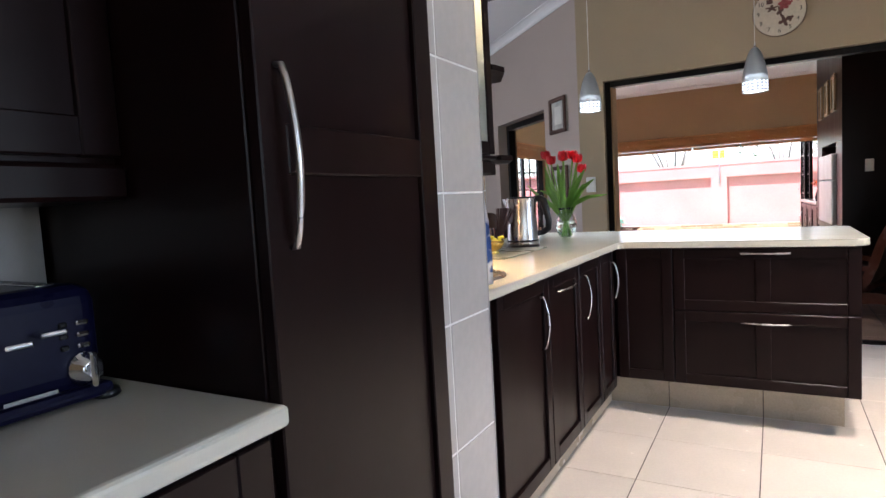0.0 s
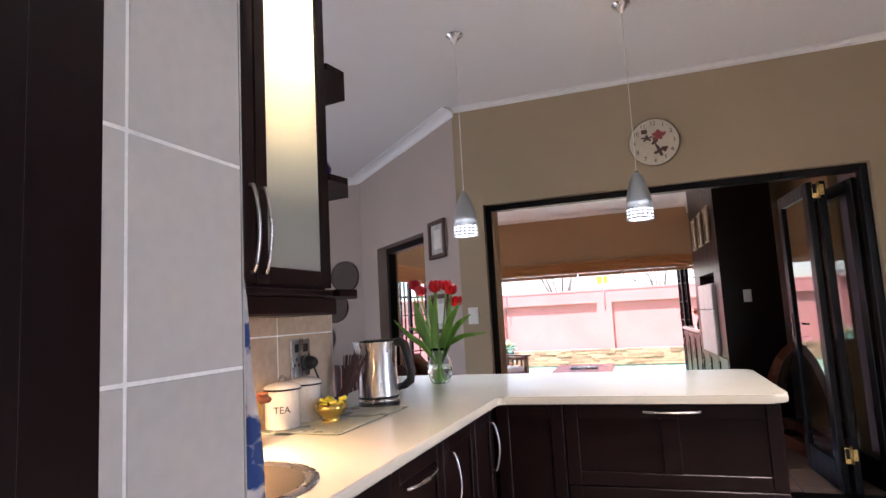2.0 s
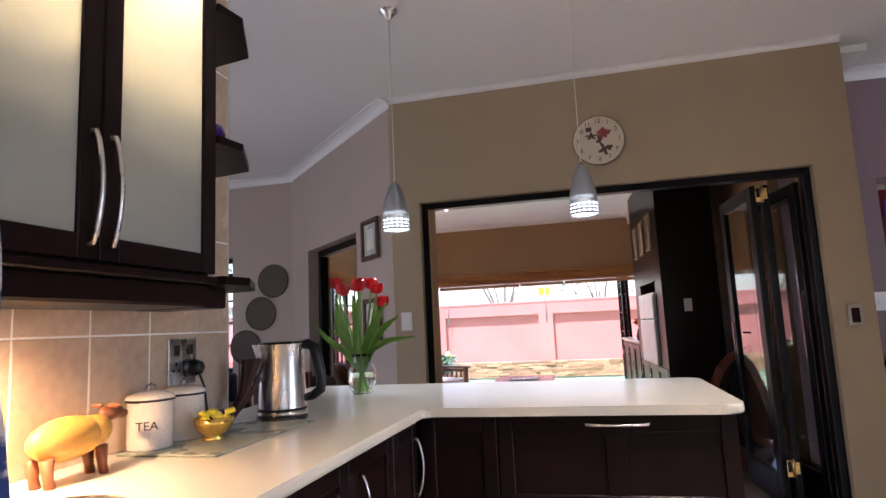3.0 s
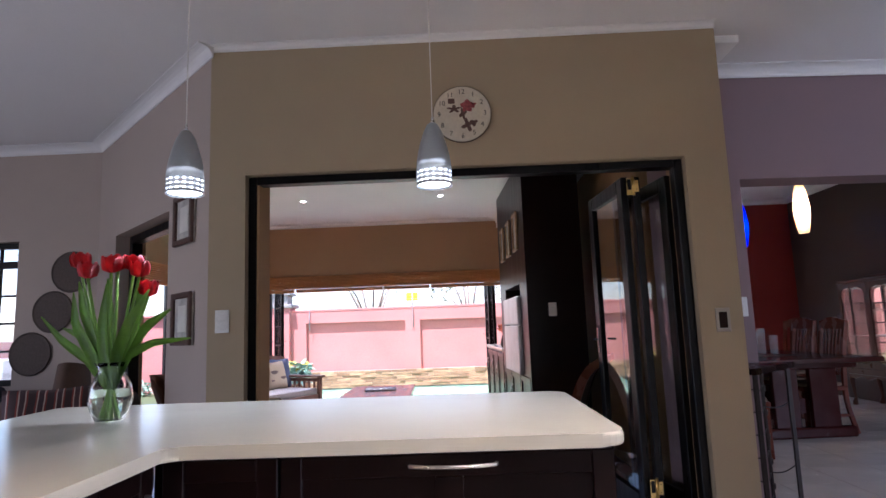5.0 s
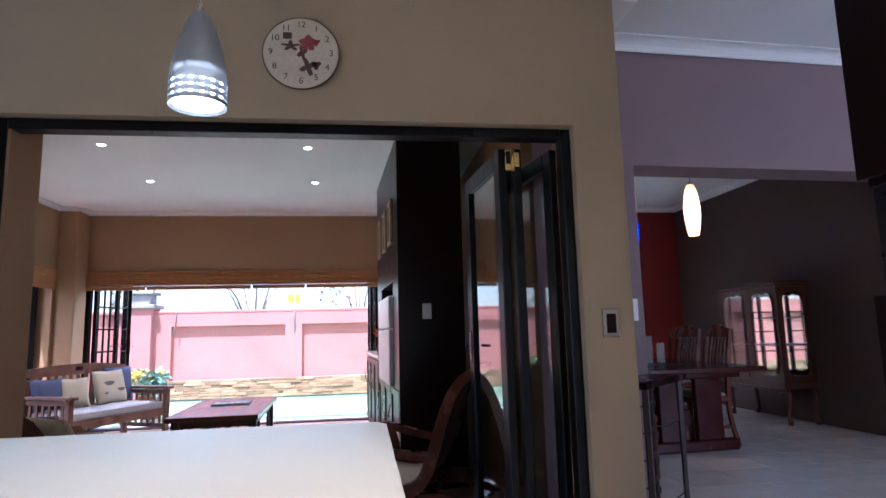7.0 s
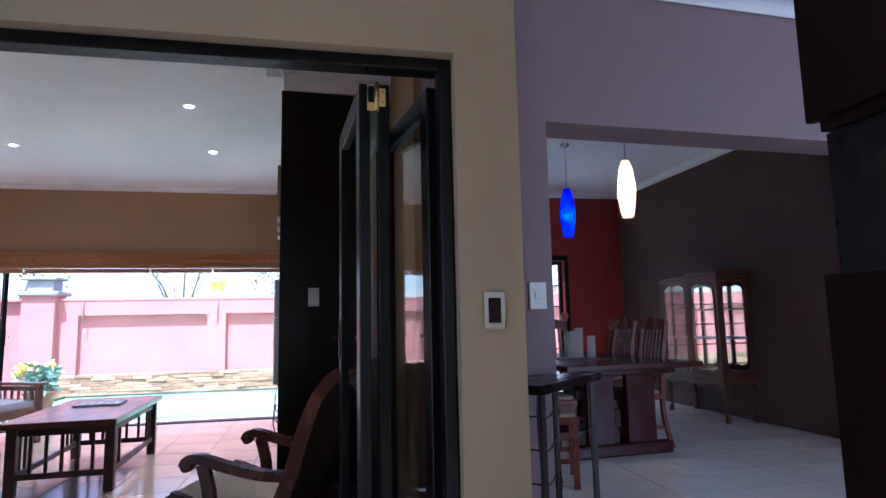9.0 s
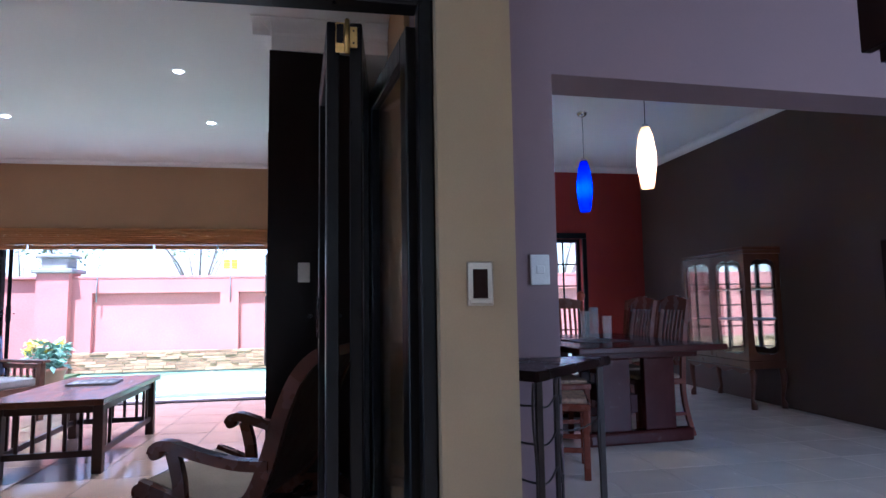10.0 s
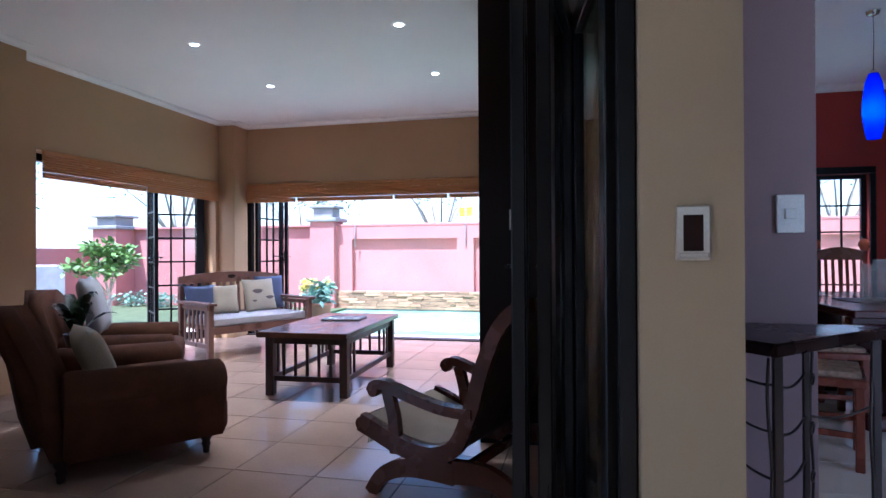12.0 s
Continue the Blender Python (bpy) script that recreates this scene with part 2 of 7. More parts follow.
# corner column and pier of the living room
for nm, d in (("column_corner", (-3.07, -2.84, 9.86, 10.17, 0, Z_L)), ("pier_west", (-3.07, -2.85, 6.38, 6.95, 0, Z_L))):
    bm = bmesh.new(); box(bm, *d, 0.004)
    structure(nm, bm, M_TAN, "tan painted masonry column", "column")
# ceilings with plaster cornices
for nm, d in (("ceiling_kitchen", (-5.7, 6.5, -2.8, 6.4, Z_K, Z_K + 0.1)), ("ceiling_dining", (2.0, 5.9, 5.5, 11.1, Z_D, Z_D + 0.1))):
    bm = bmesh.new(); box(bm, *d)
    structure(nm, bm, M_CEIL_DIM if nm == "ceiling_kitchen" else M_CEIL, "white painted ceiling", "ceiling")

bm = bmesh.new(); prism(bm, [(-3.3, 10.4), (2.1, 10.4), (2.1, 4.72), (-0.93, 4.70), (-2.60, 6.30), (-3.3, 6.30)], Z_L, Z_L + 0.06, "xy")
structure("ceiling_living", bm, M_CEIL, "white painted living room ceiling", "ceiling")


def cornice(name, p0, p1, z, drop=0.045, out=0.07):
    """A coved cornice under the ceiling at z, along p0 to p1, standing out to the right."""
    p0, p1 = Vector(p0), Vector(p1)
    d = (p1 - p0).normalized()
    n = Vector((d.y, -d.x))
    prof = [(0, 0), (0, -drop), (0.008, -drop)]
    prof += [(0.008 + (out - 0.016) * (1 - math.cos(a)), -drop + 0.008 + (drop - 0.016) * math.sin(a)) for a in (0.2, 0.55, 0.9, 1.25, 1.5)]
    prof += [(out, -0.008), (out, 0)]
    bm = bmesh.new()
    rings = []
    for q in (p0, p1):
        rings.append([bm.verts.new((q.x + n.x * a, q.y + n.y * a, z + b - 0.001)) for a, b in prof])
    k = len(prof)
    for i in range(k):
        bm.faces.new((rings[0][i], rings[0][(i + 1) % k], rings[1][(i + 1) % k], rings[1][i]))
    bm.faces.new(rings[0][::-1]); bm.faces.new(rings[1])
    structure(name, bm, M_CEIL_DIM if z == Z_K else M_CEIL, "white plaster cornice", "cornice")


cornice("trim_kitchen_north", (-1.03, 4.55), (1.88, 4.55), Z_K, 0.035, 0.04)
cornice("trim_diagonal", (-2.70, 6.20), (-1.01, 4.53), Z_K, 0.07, 0.09)
cornice("trim_lounge", (-5.5, 6.17), (-2.63, 6.17), Z_K, 0.07, 0.09)
cornice("trim_mauve", (1.86, 5.18), (6.3, 5.41), Z_K, 0.07, 0.09)
cornice("trim_living_north", (-3.07, 10.17), (2.05, 10.17), Z_L)
cornice("trim_living_west", (-3.07, 6.95), (-3.07, 9.86), Z_L)
cornice("trim_column", (-3.07, 9.86), (-2.84, 9.86), Z_L)
cornice("trim_column_side", (-2.84, 9.86), (-2.84, 10.17), Z_L)
cornice("trim_pier", (-2.85, 6.4), (-2.85, 6.95), Z_L)
cornice("trim_dining_north", (2.2, 10.9), (5.72, 10.9), Z_D, 0.08, 0.09)
cornice("trim_dining_east", (5.72, 10.9), (5.72, 5.5), Z_D, 0.08, 0.09)

# grout bed under the floor tiles; the tiles themselves come last
bm = bmesh.new(); box(bm, -5.7, 6.5, -2.8, 4.66, -0.1, -0.0035)
floor_kitchen = structure("floor_kitchen", bm, M_GROUT, "cream tiled kitchen floor with dark grout", "floor")
bm = bmesh.new(); box(bm, -5.7, 2.1, 4.66, 10.2, -0.1, -0.0035)
floor_living = structure("floor_living", bm, M_GROUT, "beige tiled living room floor", "floor")
bm = bmesh.new(); box(bm, 2.1, 6.5, 4.66, 11.2, -0.1, -0.0035)
floor_dining = structure("floor_dining", bm, M_GROUT, "cream tiled dining room floor", "floor")
bm = bmesh.new(); box(bm, -0.82, 1.65, 4.60, 4.72, -0.01, 0.006, 0.002)
structure("threshold", bm, M_FRAME, "dark timber door threshold", "threshold")

# ---- outdoors ----
M_WATER = mat("pool_water", (0.26, 0.51, 0.365), 0.2, vary=0.12, scale=2.5, grain=14, bump=0.35, depth=0.03, vary2=0.05)
M_CONC = mat("grey_concrete", (0.30, 0.29, 0.28), 0.9, vary=0.15, scale=3, grain=60, bump=0.4)
bm = bmesh.new(); box(bm, -400, 400, -400, 400, -0.6, -0.40)
structure("ground", bm, M_GRASS, "green lawn", "ground")
bm = bmesh.new(); box(bm, -14, 14, 10.42, 10.78, -0.4, -0.03)
structure("paving", bm, M_PAVE, "pale paving beside the pool", "paving")
bm = bmesh.new(); box(bm, -3.2, 14, 10.78, 14.43, -0.4, -0.09)
structure("pool", bm, M_WATER, "turquoise swimming pool water", "pool")
bm = bmesh.new(); box(bm, -14, -3.2, 10.78, 14.4, -0.4, -0.05)
structure("lawn_north", bm, M_GRASS, "green lawn beside the pool", "lawn")
bm = bmesh.new(); box(bm, -14, -3.32, 6.0, 10.42, -0.4, -0.05)
structure("lawn_west", bm, M_GRASS, "green lawn beside the house", "lawn")

GW_Y = 14.45
bm = bmesh.new()
box(bm, -9.0, 14, GW_Y + 0.09, GW_Y + 0.3, -0.4, 1.62)
box(bm, -3.9, 14, GW_Y, GW_Y + 0.09, 1.36, 1.62)
piers = [(-3.42, -3.08), (-0.88, -0.55), (1.63, 1.95), (4.13, 4.45), (6.63, 6.95)]
for a, b in piers:
    box(bm, a, b, GW_Y, GW_Y + 0.09, -0.4, 1.36)
box(bm, -9.0, 14, GW_Y - 0.01, GW_Y + 0.32, 1.62, 1.67, 0.008)
garden_wall = structure("garden_wall_north", bm, M_GARDENWALL, "terracotta plastered garden wall with recessed panels", "garden wall")
bm = bmesh.new(); box(bm, -3.95, -3.42, GW_Y - 0.14, GW_Y + 0.36, -0.4, 1.72)
structure("garden_pier", bm, M_GARDENWALL, "terracotta plastered garden wall pier", "pier")
bm = bmesh.new(); box(bm, -4.02, -3.35, GW_Y - 0.2, GW_Y + 0.42, 1.72, 1.80, 0.015); box(bm, -3.9, -3.47, GW_Y - 0.09, GW_Y + 0.3, 1.80, 2.0, 0.01); box(bm, -3.97, -3.4, GW_Y - 0.15, GW_Y + 0.36, 2.0, 2.06, 0.015)
structure("pier_cap", bm, M_CONC, "grey concrete cap on the garden wall pier", "pier cap")
wall("garden_wall_west", (-9.2, 2.0), (-9.2, 14.40), -0.4, 1.2, 0, 0.25, M_GARDENWALL, "terracotta plastered side garden wall")
bm = bmesh.new(); box(bm, -8.98, -8.38, 13.98, 14.62, -0.4, 1.62); 
structure("garden_pier_west", bm, M_GARDENWALL, "terracotta plastered garden wall pier", "pier")
bm = bmesh.new(); box(bm, -9.06, -8.30, 13.90, 14.70, 1.62, 1.70, 0.015); box(bm, -8.93, -8.43, 14.03, 14.57, 1.70, 1.88, 0.01); box(bm, -9.01, -8.35, 13.95, 14.65, 1.88, 1.94, 0.015)
structure("pier_cap_west", bm, M_CONC, "grey concrete cap on the garden wall pier", "pier cap")

# stacked stone band at the foot of the wall, as pieces
slate_bed = boxpart("stone_band", (-3.4, 6.6, GW_Y - 0.004, GW_Y + 0.10, -0.35, 0.30), M_CONC, None, 0)
tagged(slate_bed, "stacked brown stone cladding at the foot of the garden wall", "stone cladding", kind="structure")
rs = random.Random(5)
stone_meshes = []
for i in range(14):
    bm = bmesh.new()
    w = rs.uniform(0.12, 0.42)
    box(bm, 0, w - 0.006, -rs.uniform(0.012, 0.035), 0.0, 0, 0.048, 0.004)
    me = finish(bm, "stone"); me.materials.append(M_SLATE)
    stone_meshes.append((w, me))
for row in range(7):
    x = -3.4 - rs.uniform(0, 0.2)
    while x < 2.4:
        w, me = rs.choice(stone_meshes)
        o = new("stone", me)
        o.parent = slate_bed
        o.location = (x, GW_Y - 0.004, -0.06 + row * 0.052)
        x += w

# trees and hedge beyond the wall; outdoor glare is put into paler leaf and bark colours
M_LEAF = mat("tree_leaf", (0.16, 0.21, 0.10), 0.6, vary=0.35, scale=20, bump=0, per=0.3)
M_LEAF2 = mat("bright_leaf", (0.12, 0.22, 0.05), 0.5, vary=0.3, scale=20, bump=0, per=0.2)
M_BARK = mat("grey_bark", (0.40, 0.34, 0.28), 0.9, vary=0.3, scale=20, bump=0.5)


def leaves(bm, centre, radius, count, size, rnd, squash=0.8):
    """Small folded leaves strewn through a loose ball."""
    c = Vector(centre)
    for _ in range(count):
        v = Vector((rnd.gauss(0, 1), rnd.gauss(0, 1), rnd.gauss(0, 1))).normalized() * radius * rnd.random() ** 0.4
        v.z *= squash
        p = c + v
        a, b = rnd.uniform(0, 6.28), rnd.uniform(-0.9, 0.9)
        u = Vector((math.cos(a) * math.cos(b), math.sin(a) * math.cos(b), math.sin(b)))
        s = u.cross(Vector((rnd.uniform(-1, 1), rnd.uniform(-1, 1), 1))).normalized()
        L = size * rnd.uniform(0.6, 1.3)
        q = [bm.verts.new(p), bm.verts.new(p + u * L * 0.5 + s * L * 0.25 + Vector((0, 0, L * 0.06))), bm.verts.new(p + u * L), bm.verts.new(p + u * L * 0.5 - s * L * 0.25 + Vector((0, 0, L * 0.06)))]
        bm.faces.new((q[0], q[1], q[2])); bm.faces.new((q[0], q[2], q[3]))


def tree(label, loc, height, spread_r, trunk_r, count, leaf, material, seed, bare=0.35, fork=0.35, squash=0.8):
    rnd = random.Random(seed)
    ob = thing("tree", label, "tree", loc, 0, "garden trees")
    bt, bc = bmesh.new(), bmesh.new()
    top = height * fork
    tube(bt, [(0, 0, -0.1), (0.02, 0.01, top * 0.5), (0, 0.03, top)], [trunk_r * 1.2, trunk_r, trunk_r * 0.8], 7)
    for i in range(9):
        a = 6.28 * i / 9 + rnd.uniform(-0.3, 0.3)
        r = spread_r * rnd.uniform(0.35, 0.95)
        h = height * rnd.uniform(0.62, 0.98)
        tip = Vector((math.cos(a) * r, math.sin(a) * r, h))
        mid = Vector((math.cos(a) * r * 0.45, math.sin(a) * r * 0.45, top + (h - top) * 0.55))
        tube(bt, [(0, 0.02, top * 0.9), mid, tip], [trunk_r * 0.55, trunk_r * 0.35, trunk_r * 0.08], 5)
        for k in range(2):
            e = tip + Vector((rnd.uniform(-1, 1), rnd.uniform(-1, 1), rnd.uniform(-0.2, 0.6))) * spread_r * 0.35
            tube(bt, [mid.lerp(tip, 0.5), e], [trunk_r * 0.2, trunk_r * 0.05], 4)
            leaves(bc, e, spread_r * 0.3, int(count / 27), leaf, rnd, squash)
        leaves(bc, tip, spread_r * 0.34, int(count / 27), leaf, rnd, squash)
    part("trunk", bt, M_BARK, ob)
    part("crown", bc, material, ob)
    return ob


for i, (x, y, h, r) in enumerate([(-9.5, 17.5, 5.2, 2.2), (-6.2, 18.5, 3.9, 1.8), (-2.3, 19, 4.6, 2.2), (0.6, 18, 4.3, 1.9), (3.2, 19.5, 5.2, 2.4), (-12.5, 13.5, 4.6, 2.2), (-13.5, 9.0, 5.0, 2.4), (7.5, 19, 5.0, 2.4)]):
    tree("loose green tree standing behind the garden wall", (x, y, -0.4), h, r, 0.07, 620, 0.12, M_LEAF, 40 + i)
tree("small round-leaved green tree on the lawn", (-5.55, 10.7, -0.05), 1.28, 0.42, 0.03, 800, 0.13, M_LEAF2, 7, fork=0.42)

# garden oddments
M_AC = mat("dark_blue_cover", (0.02, 0.05, 0.10), 0.5)
M_ACW = mat("white_metal", (0.65, 0.66, 0.66), 0.4)
ob = thing("braai_cover", "white garden appliance with a dark blue round cover on the lawn", "barbecue", (-7.6, 11.2, -0.05))
boxpart("body", (-0.45, 0.45, -0.3, 0.3, 0.0, 0.95), M_ACW, ob, 0.02)
bm = bmesh.new(); lathe(bm, [(0.0, 1.22), (0.12, 1.2), (0.22, 1.12), (0.26, 1.0), (0.26, 0.95)][::-1], 20, cx=-0.3)
part("cover", bm, M_AC, ob, "dark blue round cover")

M_SIGN = mat("yellow_sign", (0.80, 0.62, 0.02), 0.5)
ob = thing("warning_sign", "small yellow warning sign standing on the garden wall", "sign", (-0.72, GW_Y + 0.1, 1.67))
boxpart("plate", (-0.13, 0.13, -0.01, 0.01, 0.12, 0.30), M_SIGN, ob, 0.003)
boxpart("stay", (-0.01, 0.01, 0.01, 0.03, 0.0, 0.28), M_FRAME, ob, 0.001)

M_WIRE = mat("galvanised_wire", (0.35, 0.35, 0.36), 0.5, 0.6, bump=0)
for k, x in enumerate((-3.0, -0.7, 1.8)):
    ob = thing("fence_bracket", "thin metal bracket with chain on the garden wall", "fence bracket", (x, GW_Y - 0.02, 1.2), 0, "fence brackets")
    bm = bmesh.new(); tube(bm, [(0, 0, 0), (0, -0.02, 0.25), (0, 0.02, 0.47), (0.0, 0.02, 0.78)], 0.012, 6)
    for h in (0.55, 0.63, 0.71, 0.78):
        tube(bm, [(-0.03, 0.02, h), (0.03, 0.02, h)], 0.008, 5)
    part("rod", bm, M_WIRE, ob)
ob = thing("electric_fence", "thin electric fence wires above the garden wall", "fence", (0, GW_Y, 1.75))
bm = bmesh.new()
for h in (0.0, 0.08, 0.16, 0.23):
    tube(bm, [(-3.5, 0, h), (6, 0, h)], 0.0025, 4)
part("wire", bm, M_WIRE, ob)

# potted yellow flowers beyond the doorway
M_POT = mat("terracotta_pot", (0.30, 0.12, 0.07), 0.7)
M_YEL = mat("yellow_petal", (0.75, 0.62, 0.10), 0.6, bump=0)
M_BLUEGREEN = mat("blue_green_leaf", (0.20, 0.34, 0.26), 0.5, bump=0)
ob = thing("flower_pot", "potted plant with yellow flowers by the glass doors", "potted plant", (-2.47, 11.6, -0.05))
bm = bmesh.new(); lathe(bm, [(0.12, 0), (0.14, 0.05), (0.18, 0.3), (0.2, 0.32), (0.2, 0.36), (0.17, 0.36), (0.15, 0.28)], 20)
part("pot", bm, M_POT, ob)
rr = random.Random(3)
bm = bmesh.new(); leaves(bm, (0, 0, 0.5), 0.24, 420, 0.12, rr, 0.8); part("leaves", bm, M_BLUEGREEN, ob)
bm = bmesh.new()
for _ in range(16):
    leaves(bm, (rr.uniform(-0.32, 0.12), rr.uniform(-0.1, 0.1), rr.uniform(0.55, 0.7)), 0.05, 40, 0.04, rr)
tagged(part("flowers", bm, M_YEL, ob), kind="stuff")

# shrubs along the foot of the side wall
for i in range(7):
    ob = thing("shrub", "low grey-green shrub in the garden bed", "shrub", (-8.6 + 0.7 * i, 13.95, -0.05), 0, "garden shrubs")
    bm = bmesh.new(); leaves(bm, (0, 0, 0.14), 0.30, 260, 0.09, random.Random(60 + i), 0.6); part("leaves", bm, M_BLUEGREEN, ob)

# ---- window and door joinery ----
M_GLASS = bpy.data.materials.new("clear_glass")
M_GLASS.use_nodes = True
_n = M_GLASS.node_tree.nodes
_p = _n["Principled BSDF"]
_p.inputs["Base Color"].default_value = rgb(0.92, 0.95, 0.94)
_p.inputs["Roughness"].default_value = 0.02
_p.inputs["Transmission Weight"].default_value = 1.0
_p.inputs["IOR"].default_value = 1.45


def pane_part(name, dims, parent, bevel=0.0):
    ob = boxpart(name, dims, M_GLASS, parent, bevel)
    ob.visible_shadow = False
    return ob


def leaf(parent, w, h, cols, rows, low=0.0, stile=0.085, t=0.04, handle=True):
    """A glazed timber door leaf, w wide from x = 0, in its own plane: frame, bars, panes."""
    name = "door_leaf"
    fr = bmesh.new()
    box(fr, 0, stile, -t / 2, t / 2, 0.01, h, 0.004)
    box(fr, w - stile, w, -t / 2, t / 2, 0.01, h, 0.004)
    box(fr, stile, w - stile, -t / 2, t / 2, h - stile, h, 0.004)
    box(fr, stile, w - stile, -t / 2, t / 2, 0.01, 0.01 + stile + low, 0.004)
    b = part("frame", fr, M_FRAME, parent)
    x0, x1, z0, z1 = stile, w - stile, 0.01 + stile + low, h - stile
    for i in range(1, cols):
        x = x0 + (x1 - x0) * i / cols
        boxpart("glazing_bar", (x - 0.011, x + 0.011, -t / 3, t / 3, z0, z1), M_FRAME, parent, 0.003)
    for j in range(1, rows):
        z = z0 + (z1 - z0) * j / rows
        boxpart("glazing_bar", (x0, x1, -t / 3 + 0.001, t / 3 - 0.001, z - 0.011, z + 0.011), M_FRAME, parent, 0.003)
    pane_part("pane", (x0 - 0.005, x1 + 0.005, -0.003, 0.003, z0 - 0.005, z1 + 0.005), parent)
    if handle:
        bm = bmesh.new()
        box(bm, w - 0.055, w - 0.02, -t / 2 - 0.006, t / 2 + 0.006, 0.95, 1.12, 0.003)
        tube(bm, [(w - 0.04, -t / 2 - 0.03, 1.04), (w - 0.14, -t / 2 - 0.04, 1.04)], 0.008, 6)
        tube(bm, [(w - 0.04, t / 2 + 0.03, 1.04), (w - 0.14, t / 2 + 0.04, 1.04)], 0.008, 6)
        part("handle", bm, M_BLACK, parent, "black metal door handle")
    return b


def door(label, p0, p1, h, cols, rows, group, low=0.0, handle=True, z=0.0):
    p0, p1 = Vector(p0), Vector(p1)
    d = p1 - p0
    ob = thing("glazed_door", label, "door", (p0.x, p0.y, z), math.degrees(math.atan2(d.y, d.x)), group)
    leaf(ob, d.length, h, cols, rows, low, handle=handle)
    return ob


def frame_round(name, label, x0, x1, z0, z1, y0, y1, w, material=M_FRAME, sill=False):
    ob = tagged(new(name), label, "door frame", kind="structure")
    boxpart("jamb", (x0, x0 + w, y0, y1, z0, z1), material, ob, 0.004)
    boxpart("jamb", (x1 - w, x1, y0, y1, z0, z1), material, ob, 0.004)
    boxpart("head", (x0 + w, x1 - w, y0, y1, z1 - w, z1), material, ob, 0.004)
    if sill:
        boxpart("sill", (x0 + w, x1 - w, y0, y1, z0, z0 + w), material, ob, 0.004)
    return ob


frame_round("door_frame_kitchen", "dark timber frame of the wide folding doors", -0.822, 1.648, 0.0, 2.048, 4.60, 4.68, 0.045)
FOLD = "folding kitchen doors"
door("black timber glazed folding door leaf, folded open", (1.595, 4.70), (1.50, 5.38), 1.98, 1, 1, FOLD, 0.1, False)
door("black timber glazed folding door leaf, folded open", (1.415, 4.70), (1.47, 5.38), 1.98, 1, 1, FOLD, 0.1, False)
door("black timber glazed folding door leaf, folded open", (1.345, 4.70), (1.295, 5.36), 1.98, 1, 1, FOLD, 0.1)
for z in (0.25, 1.92):
    ob = thing("door_hinge", "brass hinge joining two folding door leaves", "hinge", (1.388, 4.676, z), 0, "brass hinges")
    boxpart("plate", (-0.036, -0.008, -0.003, 0.003, -0.052, 0.046), M_BRASS, ob, 0.002)
    boxpart("plate", (0.008, 0.032, -0.003, 0.003, -0.034, 0.034), M_BRASS, ob, 0.002)
    boxpart("mortise", (-0.033, -0.011, -0.005, -0.0035, -0.022, 0.040), M_FRAME, ob, 0.001, "dark timber showing through the hinge plate")
    for zz in (-0.02, 0.02):
        boxpart("screw", (0.017, 0.023, -0.005, -0.003, zz - 0.003, zz + 0.003), M_BLACK, ob, 0.001)
    bm = bmesh.new(); lathe(bm, [(0.008, -0.055), (0.008, 0.055)], 10, cy=-0.004); part("knuckle", bm, M_BRASS, ob)

# diagonal doorway frame
dg = tagged(new("door_frame_diagonal"), "dark timber frame in the diagonal doorway", "door frame", kind="structure")
dvec = Vector((1.64, -1.62, 0)).normalized()
dg.matrix_world = Matrix.Translation((-2.67, 6.17, 0)) @ Matrix.Rotation(math.atan2(dvec.y, dvec.x), 4, "Z")
boxpart("jamb", (0.502, 0.56, 0.10, 0.18, 0, 1.958), M_FRAME, dg, 0.004)
boxpart("jamb", (1.61, 1.668, 0.10, 0.18, 0, 1.958), M_FRAME, dg, 0.004)
boxpart("head", (0.56, 1.61, 0.10, 0.18, 1.90, 1.958), M_FRAME, dg, 0.004)

# lounge window with bars


def window(name, label, x0, x1, z0, z1, y, cols, mains, transom=None, t=0.05, w=0.05, rows=4):
    ob = tagged(new(name), label, "window", kind="structure")
    frame = frame_round("window_frame", "", x0, x1, z0, z1, y, y + t, w, sill=True)
    for c in list(frame.children):
        c.parent = ob
    bpy.data.objects.remove(frame)
    z_top = z1 - w
    if transom:
        boxpart("transom", (x0 + w, x1 - w, y, y + t, transom - 0.03, transom + 0.03), M_FRAME, ob, 0.003)
        z_top = transom - 0.03
    for i in range(1, mains):
        x = x0 + (x1 - x0) * i / mains
        boxpart("mullion", (x - 0.028, x + 0.028, y + 0.001, y + t - 0.001, z0 + w, z1 - w), M_FRAME, ob, 0.003)
    for i in range(1, cols):
        if i % (cols // mains):
            x = x0 + (x1 - x0) * i / cols
            boxpart("glazing_bar", (x - 0.010, x + 0.010, y + 0.012, y + t - 0.012, z0 + w, z1 - w), M_FRAME, ob, 0.002)
    for j in range(1, rows):
        z = z0 + w + (z_top - z0 - w) * j / rows
        boxpart("glazing_bar", (x0 + w, x1 - w, y + 0.014, y + t - 0.014, z - 0.010, z + 0.010), M_FRAME, ob, 0.002)
    pane_part("pane", (x0 + w, x1 - w, y + t / 2 - 0.002, y + t / 2 + 0.002, z0 + w, z1 - w), ob)
    return ob


window("window_lounge", "black framed small-paned lounge window", -4.219, -3.361, 0.801, 2.009, 6.24, 4, 2, 1.82)

